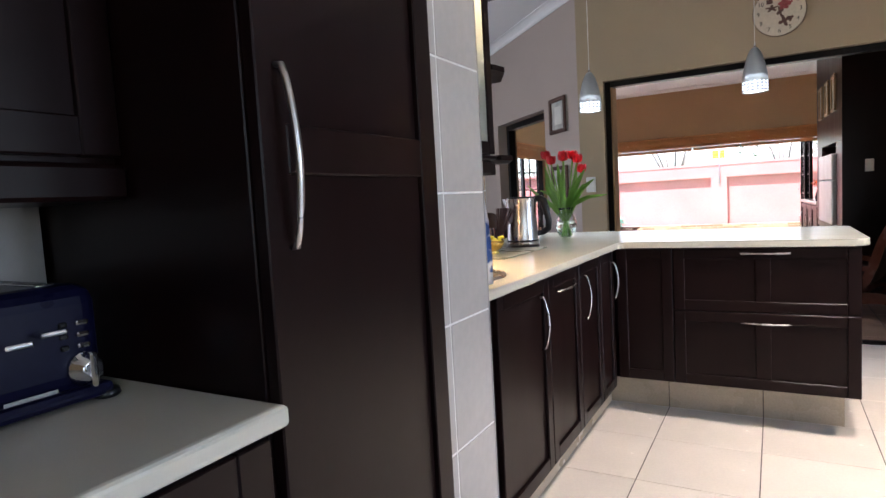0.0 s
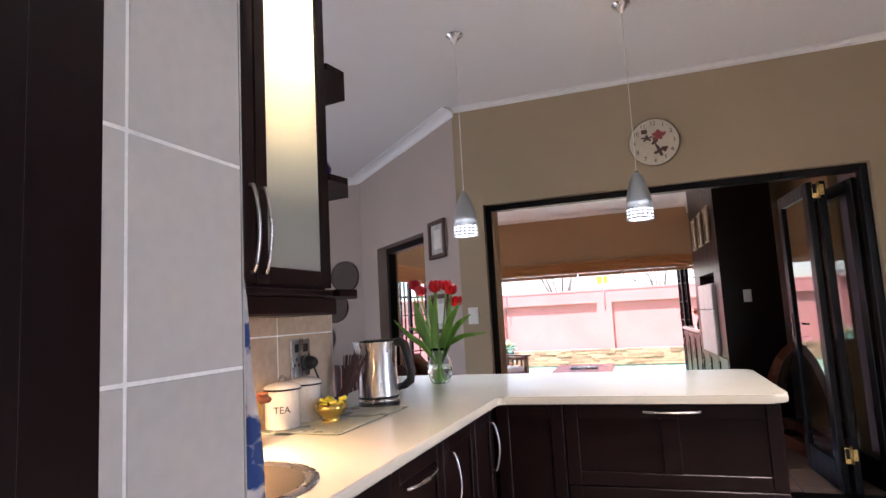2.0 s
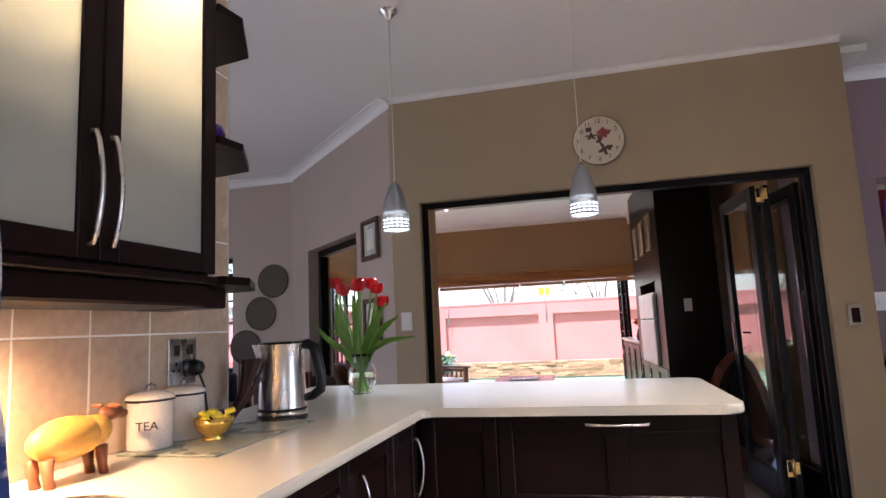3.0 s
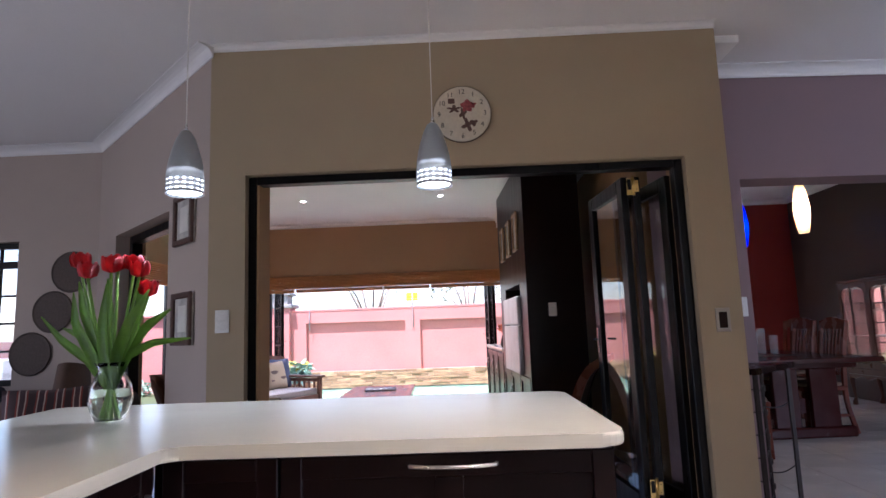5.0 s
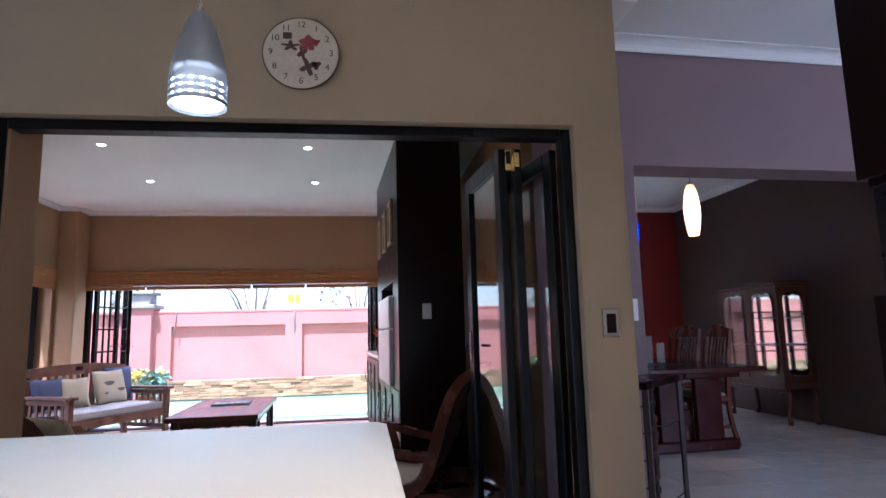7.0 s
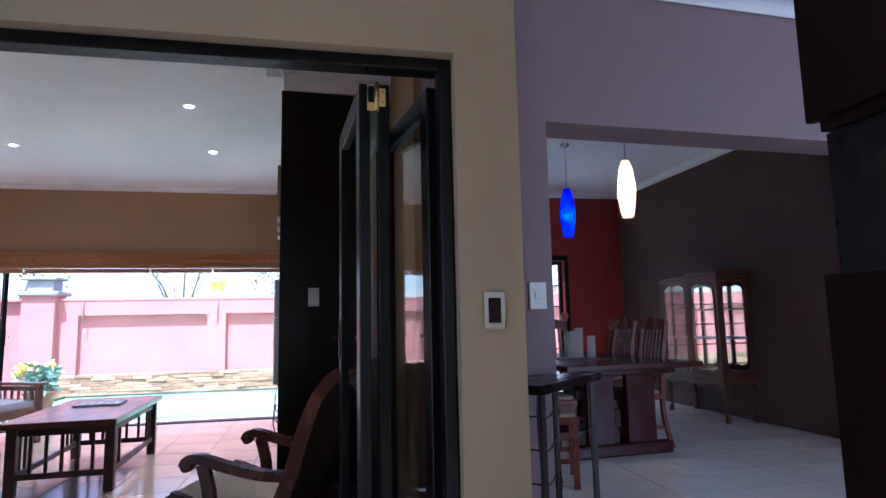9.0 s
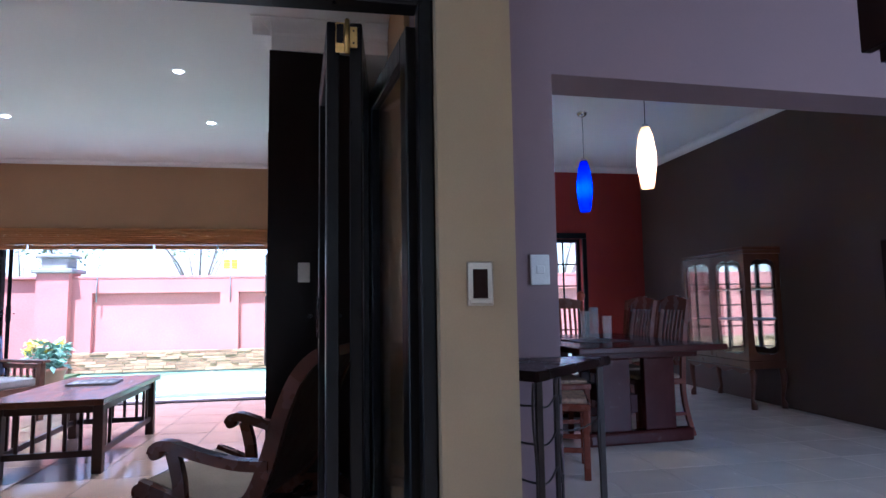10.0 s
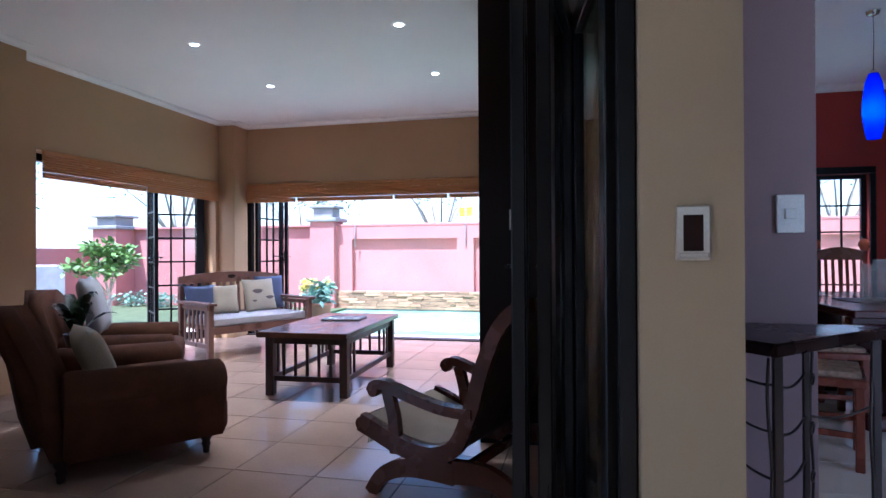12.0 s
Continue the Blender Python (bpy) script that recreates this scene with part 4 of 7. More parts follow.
def build(ob):
    boxpart("back", (-0.915, -0.905, 1.12, 1.985, 1.34, 2.42), M_CABIN, ob, 0)
    boxpart("side", (-0.905, -0.684, 1.968, 1.986, 1.34, 2.42), M_CABINET, ob, 0.001)
    boxpart("side", (-0.905, -0.684, 1.105, 1.12, 1.34, 2.42), M_CABINET, ob, 0.001)
    boxpart("bottom", (-0.905, -0.684, 1.121, 1.967, 1.34, 1.356), M_CABINET, ob, 0.001)
    boxpart("top", (-0.905, -0.684, 1.121, 1.967, 2.404, 2.42), M_CABINET, ob, 0.001)
    boxpart("shelf", (-0.90, -0.70, 1.122, 1.966, 1.74, 1.752), M_CABIN, ob, 0.001)
    # cornice-like moulding under the cabinet
    bm = bmesh.new()
    box(bm, -0.905, -0.655, 1.104, 1.99, 1.318, 1.338, 0.004)
    box(bm, -0.905, -0.672, 1.104, 1.975, 1.262, 1.318, 0.006)
    part("moulding", bm, M_CABINET, ob)
    d = shaker("door", ob, "x", -0.660, 1.605, 1.984, 1.345, 2.42, 1, frame=0.05, t=0.022, glass=M_FROST)
    bent_handle(d, (-0.660, 1.628, 1.605), (-0.660, 1.628, 1.375), (0.03, 0, 0))
    d = shaker("door", ob, "x", -0.660, 1.222, 1.601, 1.345, 2.42, 1, frame=0.05, t=0.022, glass=M_FROST)
    bent_handle(d, (-0.660, 1.577, 1.605), (-0.660, 1.577, 1.375), (0.03, 0, 0))


local(ob, build)
lamp("cabinet_lamp_a", "POINT", pose(-0.80, 1.79, 2.26), 10, (1, 0.80, 0.50), 0.03)
lamp("cabinet_lamp_b", "POINT", pose(-0.80, 1.38, 2.26), 10, (1, 0.80, 0.50), 0.03)
lamp("under_cabinet_lamp", "SPOT", look((-0.80, 1.42, 1.255), (-0.80, 1.46, 0.9)), 34.0, (1, 0.64, 0.32), 0.02, spot=150, blend=1)
ob = thing("under_cabinet_light", "small warm round light under the wall cabinet", "cabinet light", (-0.80, 1.42, 1.262))
M_WARM = bpy.data.materials.new("warm_glow")
M_WARM.use_nodes = True
_p = M_WARM.node_tree.nodes["Principled BSDF"]
_p.inputs["Emission Color"].default_value = rgb(1.0, 0.78, 0.45)
_p.inputs["Emission Strength"].default_value = 9
bm = bmesh.new(); lathe(bm, [(0.0001, -0.004), (0.03, -0.004)], 20); part("bulb", bm, M_WARM, ob)
bm = bmesh.new(); lathe(bm, [(0.030, 0), (0.031, -0.006), (0.037, -0.005), (0.038, 0)], 24, cap=False); part("ring", bm, M_STEEL, ob)

# open end shelves with chamfered corners
ob = thing("end_shelves", "dark timber open end shelves with chamfered corners", "shelves", (-0.8, 2.1, 1.34))


def build(ob):
    for z, dx in ((1.318, 0.02), (1.70, 0.0), (2.08, 0.0)):
        bm = bmesh.new()
        prism(bm, [(-0.917, 1.988), (-0.655 + dx, 1.988), (-0.64 + dx, 2.08), (-0.74 + dx, 2.27), (-0.917, 2.30)], z, z + 0.022, "xy")
        part("shelf", bm, M_CABINET, ob)
    boxpart("bottom_rail", (-0.917, -0.72, 1.990, 2.12, 1.262, 1.317), M_CABINET, ob, 0.004)


local(ob, build)
M_PURPLE = mat("purple_iridescent_glass", (0.05, 0.012, 0.14), 0.12, vary=0.5, scale=60, grain=200, bump=0.4, coat=0.6)
ob = thing("glass_bowl", "purple iridescent glass bowl on the middle end shelf", "bowl", (-0.79, 2.10, 1.722))
bm = bmesh.new(); lathe(bm, [(0.03, 0), (0.035, 0.004), (0.062, 0.03), (0.068, 0.055), (0.060, 0.078), (0.050, 0.084), (0.046, 0.080), (0.055, 0.06), (0.05, 0.03), (0.0001, 0.01)], 28, cap=False); part("body", bm, M_PURPLE, ob)
ob = thing("orange_ornament", "small orange angular ornament on the upper end shelf", "ornament", (-0.77, 2.08, 2.102))
bm = bmesh.new(); prism(bm, [(-0.05, 0), (0.045, 0), (0.06, 0.035), (0.0, 0.09), (-0.05, 0.10)], -0.02, 0.02, "xz"); part("body", bm, mat("orange_glaze", (0.70, 0.12, 0.03), 0.3), ob)

# socket with plug
ob = thing("wall_socket", "steel double wall socket with a black plug in it", "socket", (-0.918, 2.185, 1.115), 0)
boxpart("plate", (0, 0.008, -0.062, 0.062, -0.068, 0.068), M_STEEL, ob, 0.003)
for y in (-0.03, 0.03):
    boxpart("rocker", (0.008, 0.012, y - 0.012, y + 0.012, 0.02, 0.05), M_BLACK, ob, 0.002)
    for dy, dz in ((0, -0.005), (-0.012, -0.025), (0.012, -0.025)):
        bm = bmesh.new(); box(bm, 0.008, 0.0095, y + dy - 0.004, y + dy + 0.004, dz - 0.005, dz + 0.005, 0.001); part("pin_hole", bm, M_BLACK, ob)
ob = thing("plug", "round black plug in the wall socket with its cable", "plug", (-0.909, 2.215, 1.095))
bm = bmesh.new(); lathe(bm, [(0.026, 0), (0.026, 0.02), (0.018, 0.04), (0.008, 0.045)], 18); bm.transform(Matrix.Rotation(math.pi / 2, 4, "Y")); part("body", bm, M_BLACK, ob)
bm = bmesh.new(); tube(bm, [(0.03, 0, -0.01), (0.045, 0.01, -0.06), (0.04, 0.03, -0.14), (0.03, 0.05, -0.19), (0.06, 0.12, -0.191), (0.12, 0.20, -0.191)], 0.0035, 6); part("cable", bm, M_BLACK, ob)

# kettle
ob = thing("kettle", "brushed steel jug kettle with a black handle on the worktop", "kettle", (-0.745, 2.475, 0.90), 8)
bm = bmesh.new(); lathe(bm, [(0.082, 0.0), (0.084, 0.006), (0.082, 0.016)], 40); part("base_ring", bm, M_BLACK, ob, "black kettle base ring")
bm = bmesh.new(); lathe(bm, [(0.081, 0.017), (0.081, 0.032)], 40); part("lower_band", bm, M_STEEL, ob)
bm = bmesh.new(); lathe(bm, [(0.0805, 0.033), (0.0805, 0.040)], 40); part("black_band", bm, M_BLACK, ob)
bm = bmesh.new()
vs = lathe(bm, [(0.0800, 0.041), (0.0785, 0.08), (0.0755, 0.13), (0.0745, 0.17), (0.0765, 0.21), (0.081, 0.248), (0.082, 0.250), (0.077, 0.248), (0.073, 0.22)], 48, cap=False)
for v in vs:
    if v.co.z > 0.17 and v.co.x < -0.045 and abs(v.co.y) < 0.035:
        v.co.x -= (v.co.z - 0.17) * 0.22
part("body", bm, M_STEEL, ob)
bm = bmesh.new(); lathe(bm, [(0.074, 0.243), (0.076, 0.252), (0.070, 0.257), (0.0001, 0.258)], 40, cap=False); part("lid", bm, M_BLACK, ob, "black kettle lid")
bm = bmesh.new(); tube(bm, [(0.065, 0, 0.243), (0.092, 0, 0.247), (0.112, 0, 0.235), (0.124, 0, 0.19), (0.136, 0, 0.13), (0.132, 0, 0.095), (0.105, 0, 0.075), (0.078, 0, 0.07)], [0.013, 0.015, 0.016, 0.015, 0.014, 0.015, 0.013, 0.011], 10, 1.2); part("handle", bm, M_BLACK, ob, "thick black kettle handle")

# glass worktop saver
ob = thing("glass_board", "grey-green glass worktop protector lying flat", "worktop protector", (-0.75, 2.18, 0.90))
boxpart("board", (-0.14, 0.145, -0.27, 0.255, 0.0005, 0.006), mat("grey_green_glass", (0.30, 0.33, 0.27), 0.3, bump=0, vary=0.03), ob, 0.002)

# enamel canisters
M_ENAMEL = mat("white_enamel", (0.74, 0.70, 0.64), 0.18, vary=0.03, bump=0)
M_INK = mat("dark_ink", (0.03, 0.03, 0.035), 0.6, bump=0)


def text_part(body, size, m, material, parent, name="lettering", extrude=0.0006, label=""):
    c = bpy.data.curves.new(name, "FONT")
    c.body, c.size, c.extrude = body, size, extrude
    c.align_x, c.align_y = "CENTER", "CENTER"
    o = new("tmp_text", c)
    dg_ = bpy.context.evaluated_depsgraph_get()
    me_ = bpy.data.meshes.new_from_object(o.evaluated_get(dg_))
    bpy.data.objects.remove(o)
    me_.transform(m)
    t = new(name, me_)
    me_.materials.clear(); me_.materials.append(material)
    t.parent = parent
    return tagged(t, label) if label else t


def canister(loc, rz, label):
    ob = thing("canister", label, "canister", loc, rz, "enamel canisters")
    bm = bmesh.new(); lathe(bm, [(0.054, 0), (0.056, 0.003), (0.056, 0.118), (0.057, 0.121)], 36); part("body", bm, M_ENAMEL, ob)
    bm = bmesh.new(); lathe(bm, [(0.060, 0.121), (0.060, 0.130), (0.055, 0.136), (0.035, 0.143), (0.012, 0.146)], 36); part("lid", bm, M_ENAMEL, ob)
    bm = bmesh.new(); lathe(bm, [(0.0605, 0.1195), (0.0615, 0.1225), (0.0605, 0.1255)], 36, cap=False); part("rim", bm, M_BLACK, ob, "dark lid rim")
    bm = bmesh.new(); tube(bm, [(0, -0.018, 0.143), (0, -0.018, 0.156), (0, 0, 0.164), (0, 0.018, 0.156), (0, 0.018, 0.143)], 0.0025, 6); part("knob", bm, M_STEEL, ob)
    return ob


c1 = canister((-0.862, 1.995, 0.906), 0, "round white enamel tea canister with a lid")
text_part("TEA", 0.030, Matrix.Rotation(radians(-58), 4, "Z") @ Matrix.Translation((0, 0.0, 0.06)) @ Matrix.Translation((0.0565 * 1.0, 0, 0)) @ Matrix.Rotation(math.pi / 2, 4, "Z") @ Matrix.Rotation(math.pi / 2, 4, "X"), M_INK, c1)
canister((-0.862, 2.125, 0.906), 20, "round white enamel canister with a lid, behind the tea canister")

# gilt bowl with sweets and small packet
M_GOLD = mat("gilt_glass", (0.62, 0.42, 0.10), 0.15, 0.8, vary=0.2, scale=40, bump=0.2)
ob = thing("gilt_bowl", "small gold footed bowl filled with yellow wrapped sweets", "bowl", (-0.748, 2.105, 0.906))
bm = bmesh.new(); lathe(bm, [(0.030, 0), (0.032, 0.004), (0.022, 0.012), (0.040, 0.022), (0.053, 0.04), (0.055, 0.06), (0.052, 0.06), (0.048, 0.04), (0.0001, 0.026)], 12, cap=False); part("body", bm, M_GOLD, ob)
M_LIME = mat("yellow_wrapper", (0.70, 0.60, 0.04), 0.3, bump=0)
rr = random.Random(11)
for k in range(9):
    bm = bmesh.new()
    x, y, z = rr.uniform(-0.03, 0.03), rr.uniform(-0.03, 0.03), 0.055 + rr.uniform(0, 0.02)
    box(bm, -0.014, 0.014, -0.009, 0.009, -0.006, 0.006, 0.004, 2)
    bm.transform(pose(x, y, z, rr.uniform(-40, 40), rr.uniform(-40, 40), rr.uniform(0, 180)))
    part("sweet", bm, M_LIME, ob)
ob = thing("blue_packet", "crumpled blue foil packet behind the gold bowl", "packet", (-0.84, 2.235, 0.906), 20)
bm = bmesh.new()
vs = box(bm, -0.045, 0.045, -0.04, 0.04, 0, 0.055, 0.012, 3)
for v in bm.verts:
    v.co += Vector((rr.uniform(-1, 1), rr.uniform(-1, 1), rr.uniform(-1, 1) if v.co.z > 0.01 else 0)) * 0.005
part("body", bm, mat("blue_foil", (0.03, 0.06, 0.35), 0.25, 0.4, bump=0.3), ob)
ob = thing("twig_bundle", "bundle of thin dark twigs leaning behind the kettle", "dried twigs", (-0.86, 2.33, 0.906))
bm = bmesh.new()
for k in range(44):
    a, b = rr.uniform(-1, 1), rr.uniform(-1, 1)
    tube(bm, [(0.01 * a, 0.01 * b, 0.004), (0.035 + 0.02 * a, 0.05 + 0.02 * b, 0.09), (0.06 + 0.05 * a, 0.07 + 0.05 * b, 0.20)], 0.0023, 4)
tagged(part("twigs", bm, mat("twig", (0.10, 0.05, 0.045), 0.7), ob), kind="stuff")

# painted wooden animal ornament
M_PIG = mat("yellow_painted_wood", (0.62, 0.34, 0.07), 0.4, vary=0.15)
M_PIGD = mat("brown_painted_wood", (0.20, 0.07, 0.03), 0.4)
ob = thing("animal_ornament", "carved yellow wooden animal ornament with a brown head", "ornament", (-0.80, 1.70, 0.90))


def blob(bm, c, r, n=14):
    s = Matrix.Translation(c) @ Matrix.Diagonal((*r, 1))
    bmesh.ops.create_uvsphere(bm, u_segments=n, v_segments=n // 2 + 2, radius=1, matrix=s)


bm = bmesh.new(); blob(bm, (0, -0.02, 0.088), (0.036, 0.095, 0.046)); blob(bm, (0, 0.045, 0.092), (0.028, 0.05, 0.036))
for f in bm.faces: f.smooth = True
part("body", bm, M_PIG, ob)
bm = bmesh.new(); blob(bm, (0, 0.095, 0.125), (0.018, 0.034, 0.018)); blob(bm, (0, 0.125, 0.118), (0.013, 0.018, 0.011)); blob(bm, (0.022, 0.08, 0.142), (0.016, 0.008, 0.006)); blob(bm, (-0.022, 0.08, 0.142), (0.016, 0.008, 0.006))
for f in bm.faces: f.smooth = True
part("head", bm, M_PIGD, ob)
for x in (-0.018, 0.018):
    for y in (-0.085, 0.05):
        bm = bmesh.new(); tube(bm, [(x, y, 0.06), (x, y + 0.005, 0.02), (x, y + 0.01, 0.0)], [0.014, 0.010, 0.011], 8); part("leg", bm, M_PIGD, ob)

# hanging cloth
M_CLOTH = bpy.data.materials.new("blue_white_cloth")
M_CLOTH.use_nodes = True
nt = M_CLOTH.node_tree
pb = nt.nodes["Principled BSDF"]; pb.inputs["Roughness"].default_value = 0.9
tc = nt.nodes.new("ShaderNodeTexCoord"); no = nt.nodes.new("ShaderNodeTexNoise"); no.inputs["Scale"].default_value = 60; no.inputs["Detail"].default_value = 4
wv = nt.nodes.new("ShaderNodeTexVoronoi"); wv.inputs["Scale"].default_value = 20
cr = nt.nodes.new("ShaderNodeValToRGB"); cr.color_ramp.elements[0].position = 0.50; cr.color_ramp.elements[0].color = rgb(0.07, 0.14, 0.40); cr.color_ramp.elements[1].position = 0.60; cr.color_ramp.elements[1].color = rgb(0.78, 0.80, 0.84)
mm = nt.nodes.new("ShaderNodeMath"); mm.operation = "MULTIPLY"
nt.links.new(tc.outputs["Object"], no.inputs["Vector"]); nt.links.new(tc.outputs["Object"], wv.inputs["Vector"])
ad = nt.nodes.new("ShaderNodeMath"); ad.operation = "ADD"; nt.links.new(no.outputs[0], mm.inputs[0]); mm.inputs[1].default_value = 0.45
nt.links.new(mm.outputs[0], ad.inputs[0]); m3 = nt.nodes.new("ShaderNodeMath"); m3.operation = "MULTIPLY"; m3.inputs[1].default_value = 0.75
nt.links.new(wv.outputs["Distance"], m3.inputs[0]); nt.links.new(m3.outputs[0], ad.inputs[1]); nt.links.new(ad.outputs[0], cr.inputs[0]); nt.links.new(cr.outputs[0], pb.inputs["Base Color"])
ob = thing("tea_towel", "blue and white patterned tea towel hanging beside the tiled wall", "tea towel", (-0.43, 1.13, 1.41))
bm = bmesh.new()
cols, rows_ = 26, 22
grid = []
for j in range(rows_ + 1):
    z = -0.49 * j / rows_
    row = []
    for i in range(cols + 1):
        u = i / cols
        wd = 0.066 + 0.045 * min(1, j / 14)
        x = (u - 0.5) * 2 * wd + 0.01
        y = 0.016 * math.sin(u * 19 + 0.5 * math.sin(j * 0.4)) * min(1, 0.3 + j / 12)
        row.append(bm.verts.new((x, y, z - 0.02 * math.sin(u * 3.1) * (j / rows_))))
    grid.append(row)
for j in range(rows_):
    for i in range(cols):
        bm.faces.new((grid[j][i], grid[j][i + 1], grid[j + 1][i + 1], grid[j + 1][i])).smooth = True
bmesh.ops.solidify(bm, geom=list(bm.faces), thickness=0.002)
part("cloth", bm, M_CLOTH, ob)
ob2 = thing("towel_hook", "small steel hook on the tiled wall", "hook", (-0.43, 1.072, 1.42))
bm = bmesh.new(); tube(bm, [(0, 0.0, 0.01), (0, 0.04, 0.008), (0, 0.055, -0.01), (0, 0.06, 0.012)], 0.004, 6); part("hook", bm, M_STEEL, ob2)

# ---- vase of tulips ----
ob = thing("glass_vase", "clear glass vase on the worktop", "vase", (-0.735, 3.17, 0.90))
bm = bmesh.new()
prof = [(0.042, 0.002), (0.056, 0.03), (0.065, 0.065), (0.060, 0.105), (0.042, 0.140), (0.038, 0.155), (0.050, 0.178)]
lathe(bm, [(0.0001, 0.0)] + prof + [(r - 0.004, h + 0.001) for r, h in prof[::-1]] + [(0.0001, 0.008)], 36, cap=False)
v = part("body", bm, M_GLASS, ob); v.visible_shadow = False
bm = bmesh.new(); lathe(bm, [(0.0001, 0.009), (0.037, 0.009), (0.0515, 0.03), (0.0605, 0.065), (0.056, 0.095), (0.0001, 0.095)], 32, cap=False)
wm = bpy.data.materials.new("vase_water"); wm.use_nodes = True; q = wm.node_tree.nodes["Principled BSDF"]; q.inputs["Base Color"].default_value = rgb(0.80, 0.88, 0.74); q.inputs["Transmission Weight"].default_value = 1; q.inputs["Roughness"].default_value = 0; q.inputs["IOR"].default_value = 1.33
v = part("water", bm, wm, ob, "clear water in the vase"); v.visible_shadow = False
M_STEM = mat("tulip_green", (0.19, 0.35, 0.06), 0.45, vary=0.15, scale=20, bump=0)
M_TULIP = mat("tulip_red", (0.62, 0.015, 0.02), 0.45, vary=0.15, scale=30, bump=0)
bouquet = thing("tulip_bouquet", "bouquet of red tulips with long green leaves in the vase", "flowers", (-0.735, 3.17, 0.900))
heads = [(-0.115, 0.00, 0.500), (-0.070, -0.03, 0.465), (-0.015, 0.04, 0.495), (0.005, -0.03, 0.480), (0.045, 0.03, 0.490), (0.085, -0.01, 0.465), (0.100, 0.02, 0.405)]
for k, (x, y, z) in enumerate(heads):
    bm = bmesh.new()
    tube(bm, [(-x * 0.25, -y * 0.3, 0.0), (x * 0.15, y * 0.2, 0.15), (x * 0.7, y * 0.8, z * 0.7), (x, y, z - 0.02)], 0.0046, 6)
    part("stem", bm, M_STEM, bouquet)
    bm = bmesh.new()
    for p in range(6):
        a = p * math.pi / 3 + k
        r0 = 0.024 if p % 2 else 0.020
        c, s = math.cos(a), math.sin(a)
        rows2 = []
        for (r, h, w) in ((0.006, -0.022, 0.005), (r0, -0.014, 0.016), (r0 + 0.005, 0.004, 0.020), (r0 + 0.007, 0.018, 0.017), (r0 + 0.006, 0.030, 0.005)):
            rows2.append([bm.verts.new((x + c * rr_ - s * ww, y + s * rr_ + c * ww, z + h)) for rr_, ww in ((r * 0.86, -w), (r, 0), (r * 0.86, w))])
        for A, B in zip(rows2, rows2[1:]):
            for i in (0, 1):
                bm.faces.new((A[i], A[i + 1], B[i + 1], B[i])).smooth = True
    bmesh.ops.solidify(bm, geom=list(bm.faces), thickness=0.001)
    part("flower_head", bm, M_TULIP, bouquet, "red tulip flower head")


def blade(parent, pts, width):
    bm = bmesh.new()
    pts = [Vector(p) for p in pts]
    n = 14
    prev = None
    for i in range(n + 1):
        s = i / n
        k = s * (len(pts) - 1)
        i0 = min(int(k), len(pts) - 2)
        p = pts[i0].lerp(pts[i0 + 1], k - i0)
        if 0 < i < n:
            p = (p + pts[max(0, i0)].lerp(pts[i0 + 1], max(0, k - i0 - 0.15))) / 2
        d = (pts[i0 + 1] - pts[i0]).normalized()
        side = d.cross(Vector((0.3, 1, 0.1))).normalized()
        w = width * math.sin(math.pi * min(1, 0.12 + 0.86 * s)) ** 0.7
        row = [bm.verts.new(p - side * w), bm.verts.new(p + Vector((0, 0.3 * w, -0.2 * w))), bm.verts.new(p + side * w)]
        if prev:
            for j in (0, 1):
                bm.faces.new((prev[j], prev[j + 1], row[j + 1], row[j])).smooth = True
        prev = row
    bmesh.ops.solidify(bm, geom=list(bm.faces), thickness=0.0012)
    part("leaf", bm, M_STEM, parent, "long green tulip leaf")


for pts_, w in ((((0, 0, 0.08), (-0.08, 0, 0.19), (-0.17, 0.01, 0.25), (-0.25, 0.02, 0.33)), 0.017), (((0, 0, 0.08), (0.06, -0.01, 0.2), (0.14, -0.02, 0.235), (0.26, -0.02, 0.245)), 0.014),
                (((0, 0, 0.08), (-0.05, 0.01, 0.22), (-0.11, 0.02, 0.34), (-0.13, 0.02, 0.44)), 0.024), (((0, 0, 0.08), (-0.02, 0.03, 0.22), (-0.05, 0.06, 0.34), (-0.06, 0.06, 0.45)), 0.024),
                (((0, 0, 0.08), (0.03, -0.03, 0.2), (0.08, -0.05, 0.3), (0.14, -0.05, 0.40)), 0.024), (((0, 0, 0.08), (0.02, 0.04, 0.2), (0.05, 0.05, 0.33), (0.06, 0.05, 0.44)), 0.022),
                (((0, 0, 0.08), (0.04, 0.0, 0.2), (0.10, 0.02, 0.29), (0.17, 0.03, 0.34)), 0.02), (((0, 0, 0.08), (-0.04, -0.04, 0.2), (-0.09, -0.05, 0.3), (-0.10, -0.05, 0.40)), 0.022),
                (((0, 0, 0.08), (0.0, -0.05, 0.2), (0.0, -0.06, 0.3), (0.01, -0.06, 0.42)), 0.022), (((0, 0, 0.08), (-0.02, -0.03, 0.18), (-0.07, -0.04, 0.26), (-0.15, -0.02, 0.29)), 0.017)):
    blade(bouquet, pts_, w)

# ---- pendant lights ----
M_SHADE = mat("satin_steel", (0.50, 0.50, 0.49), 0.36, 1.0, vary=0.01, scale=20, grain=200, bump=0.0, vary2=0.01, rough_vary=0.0)


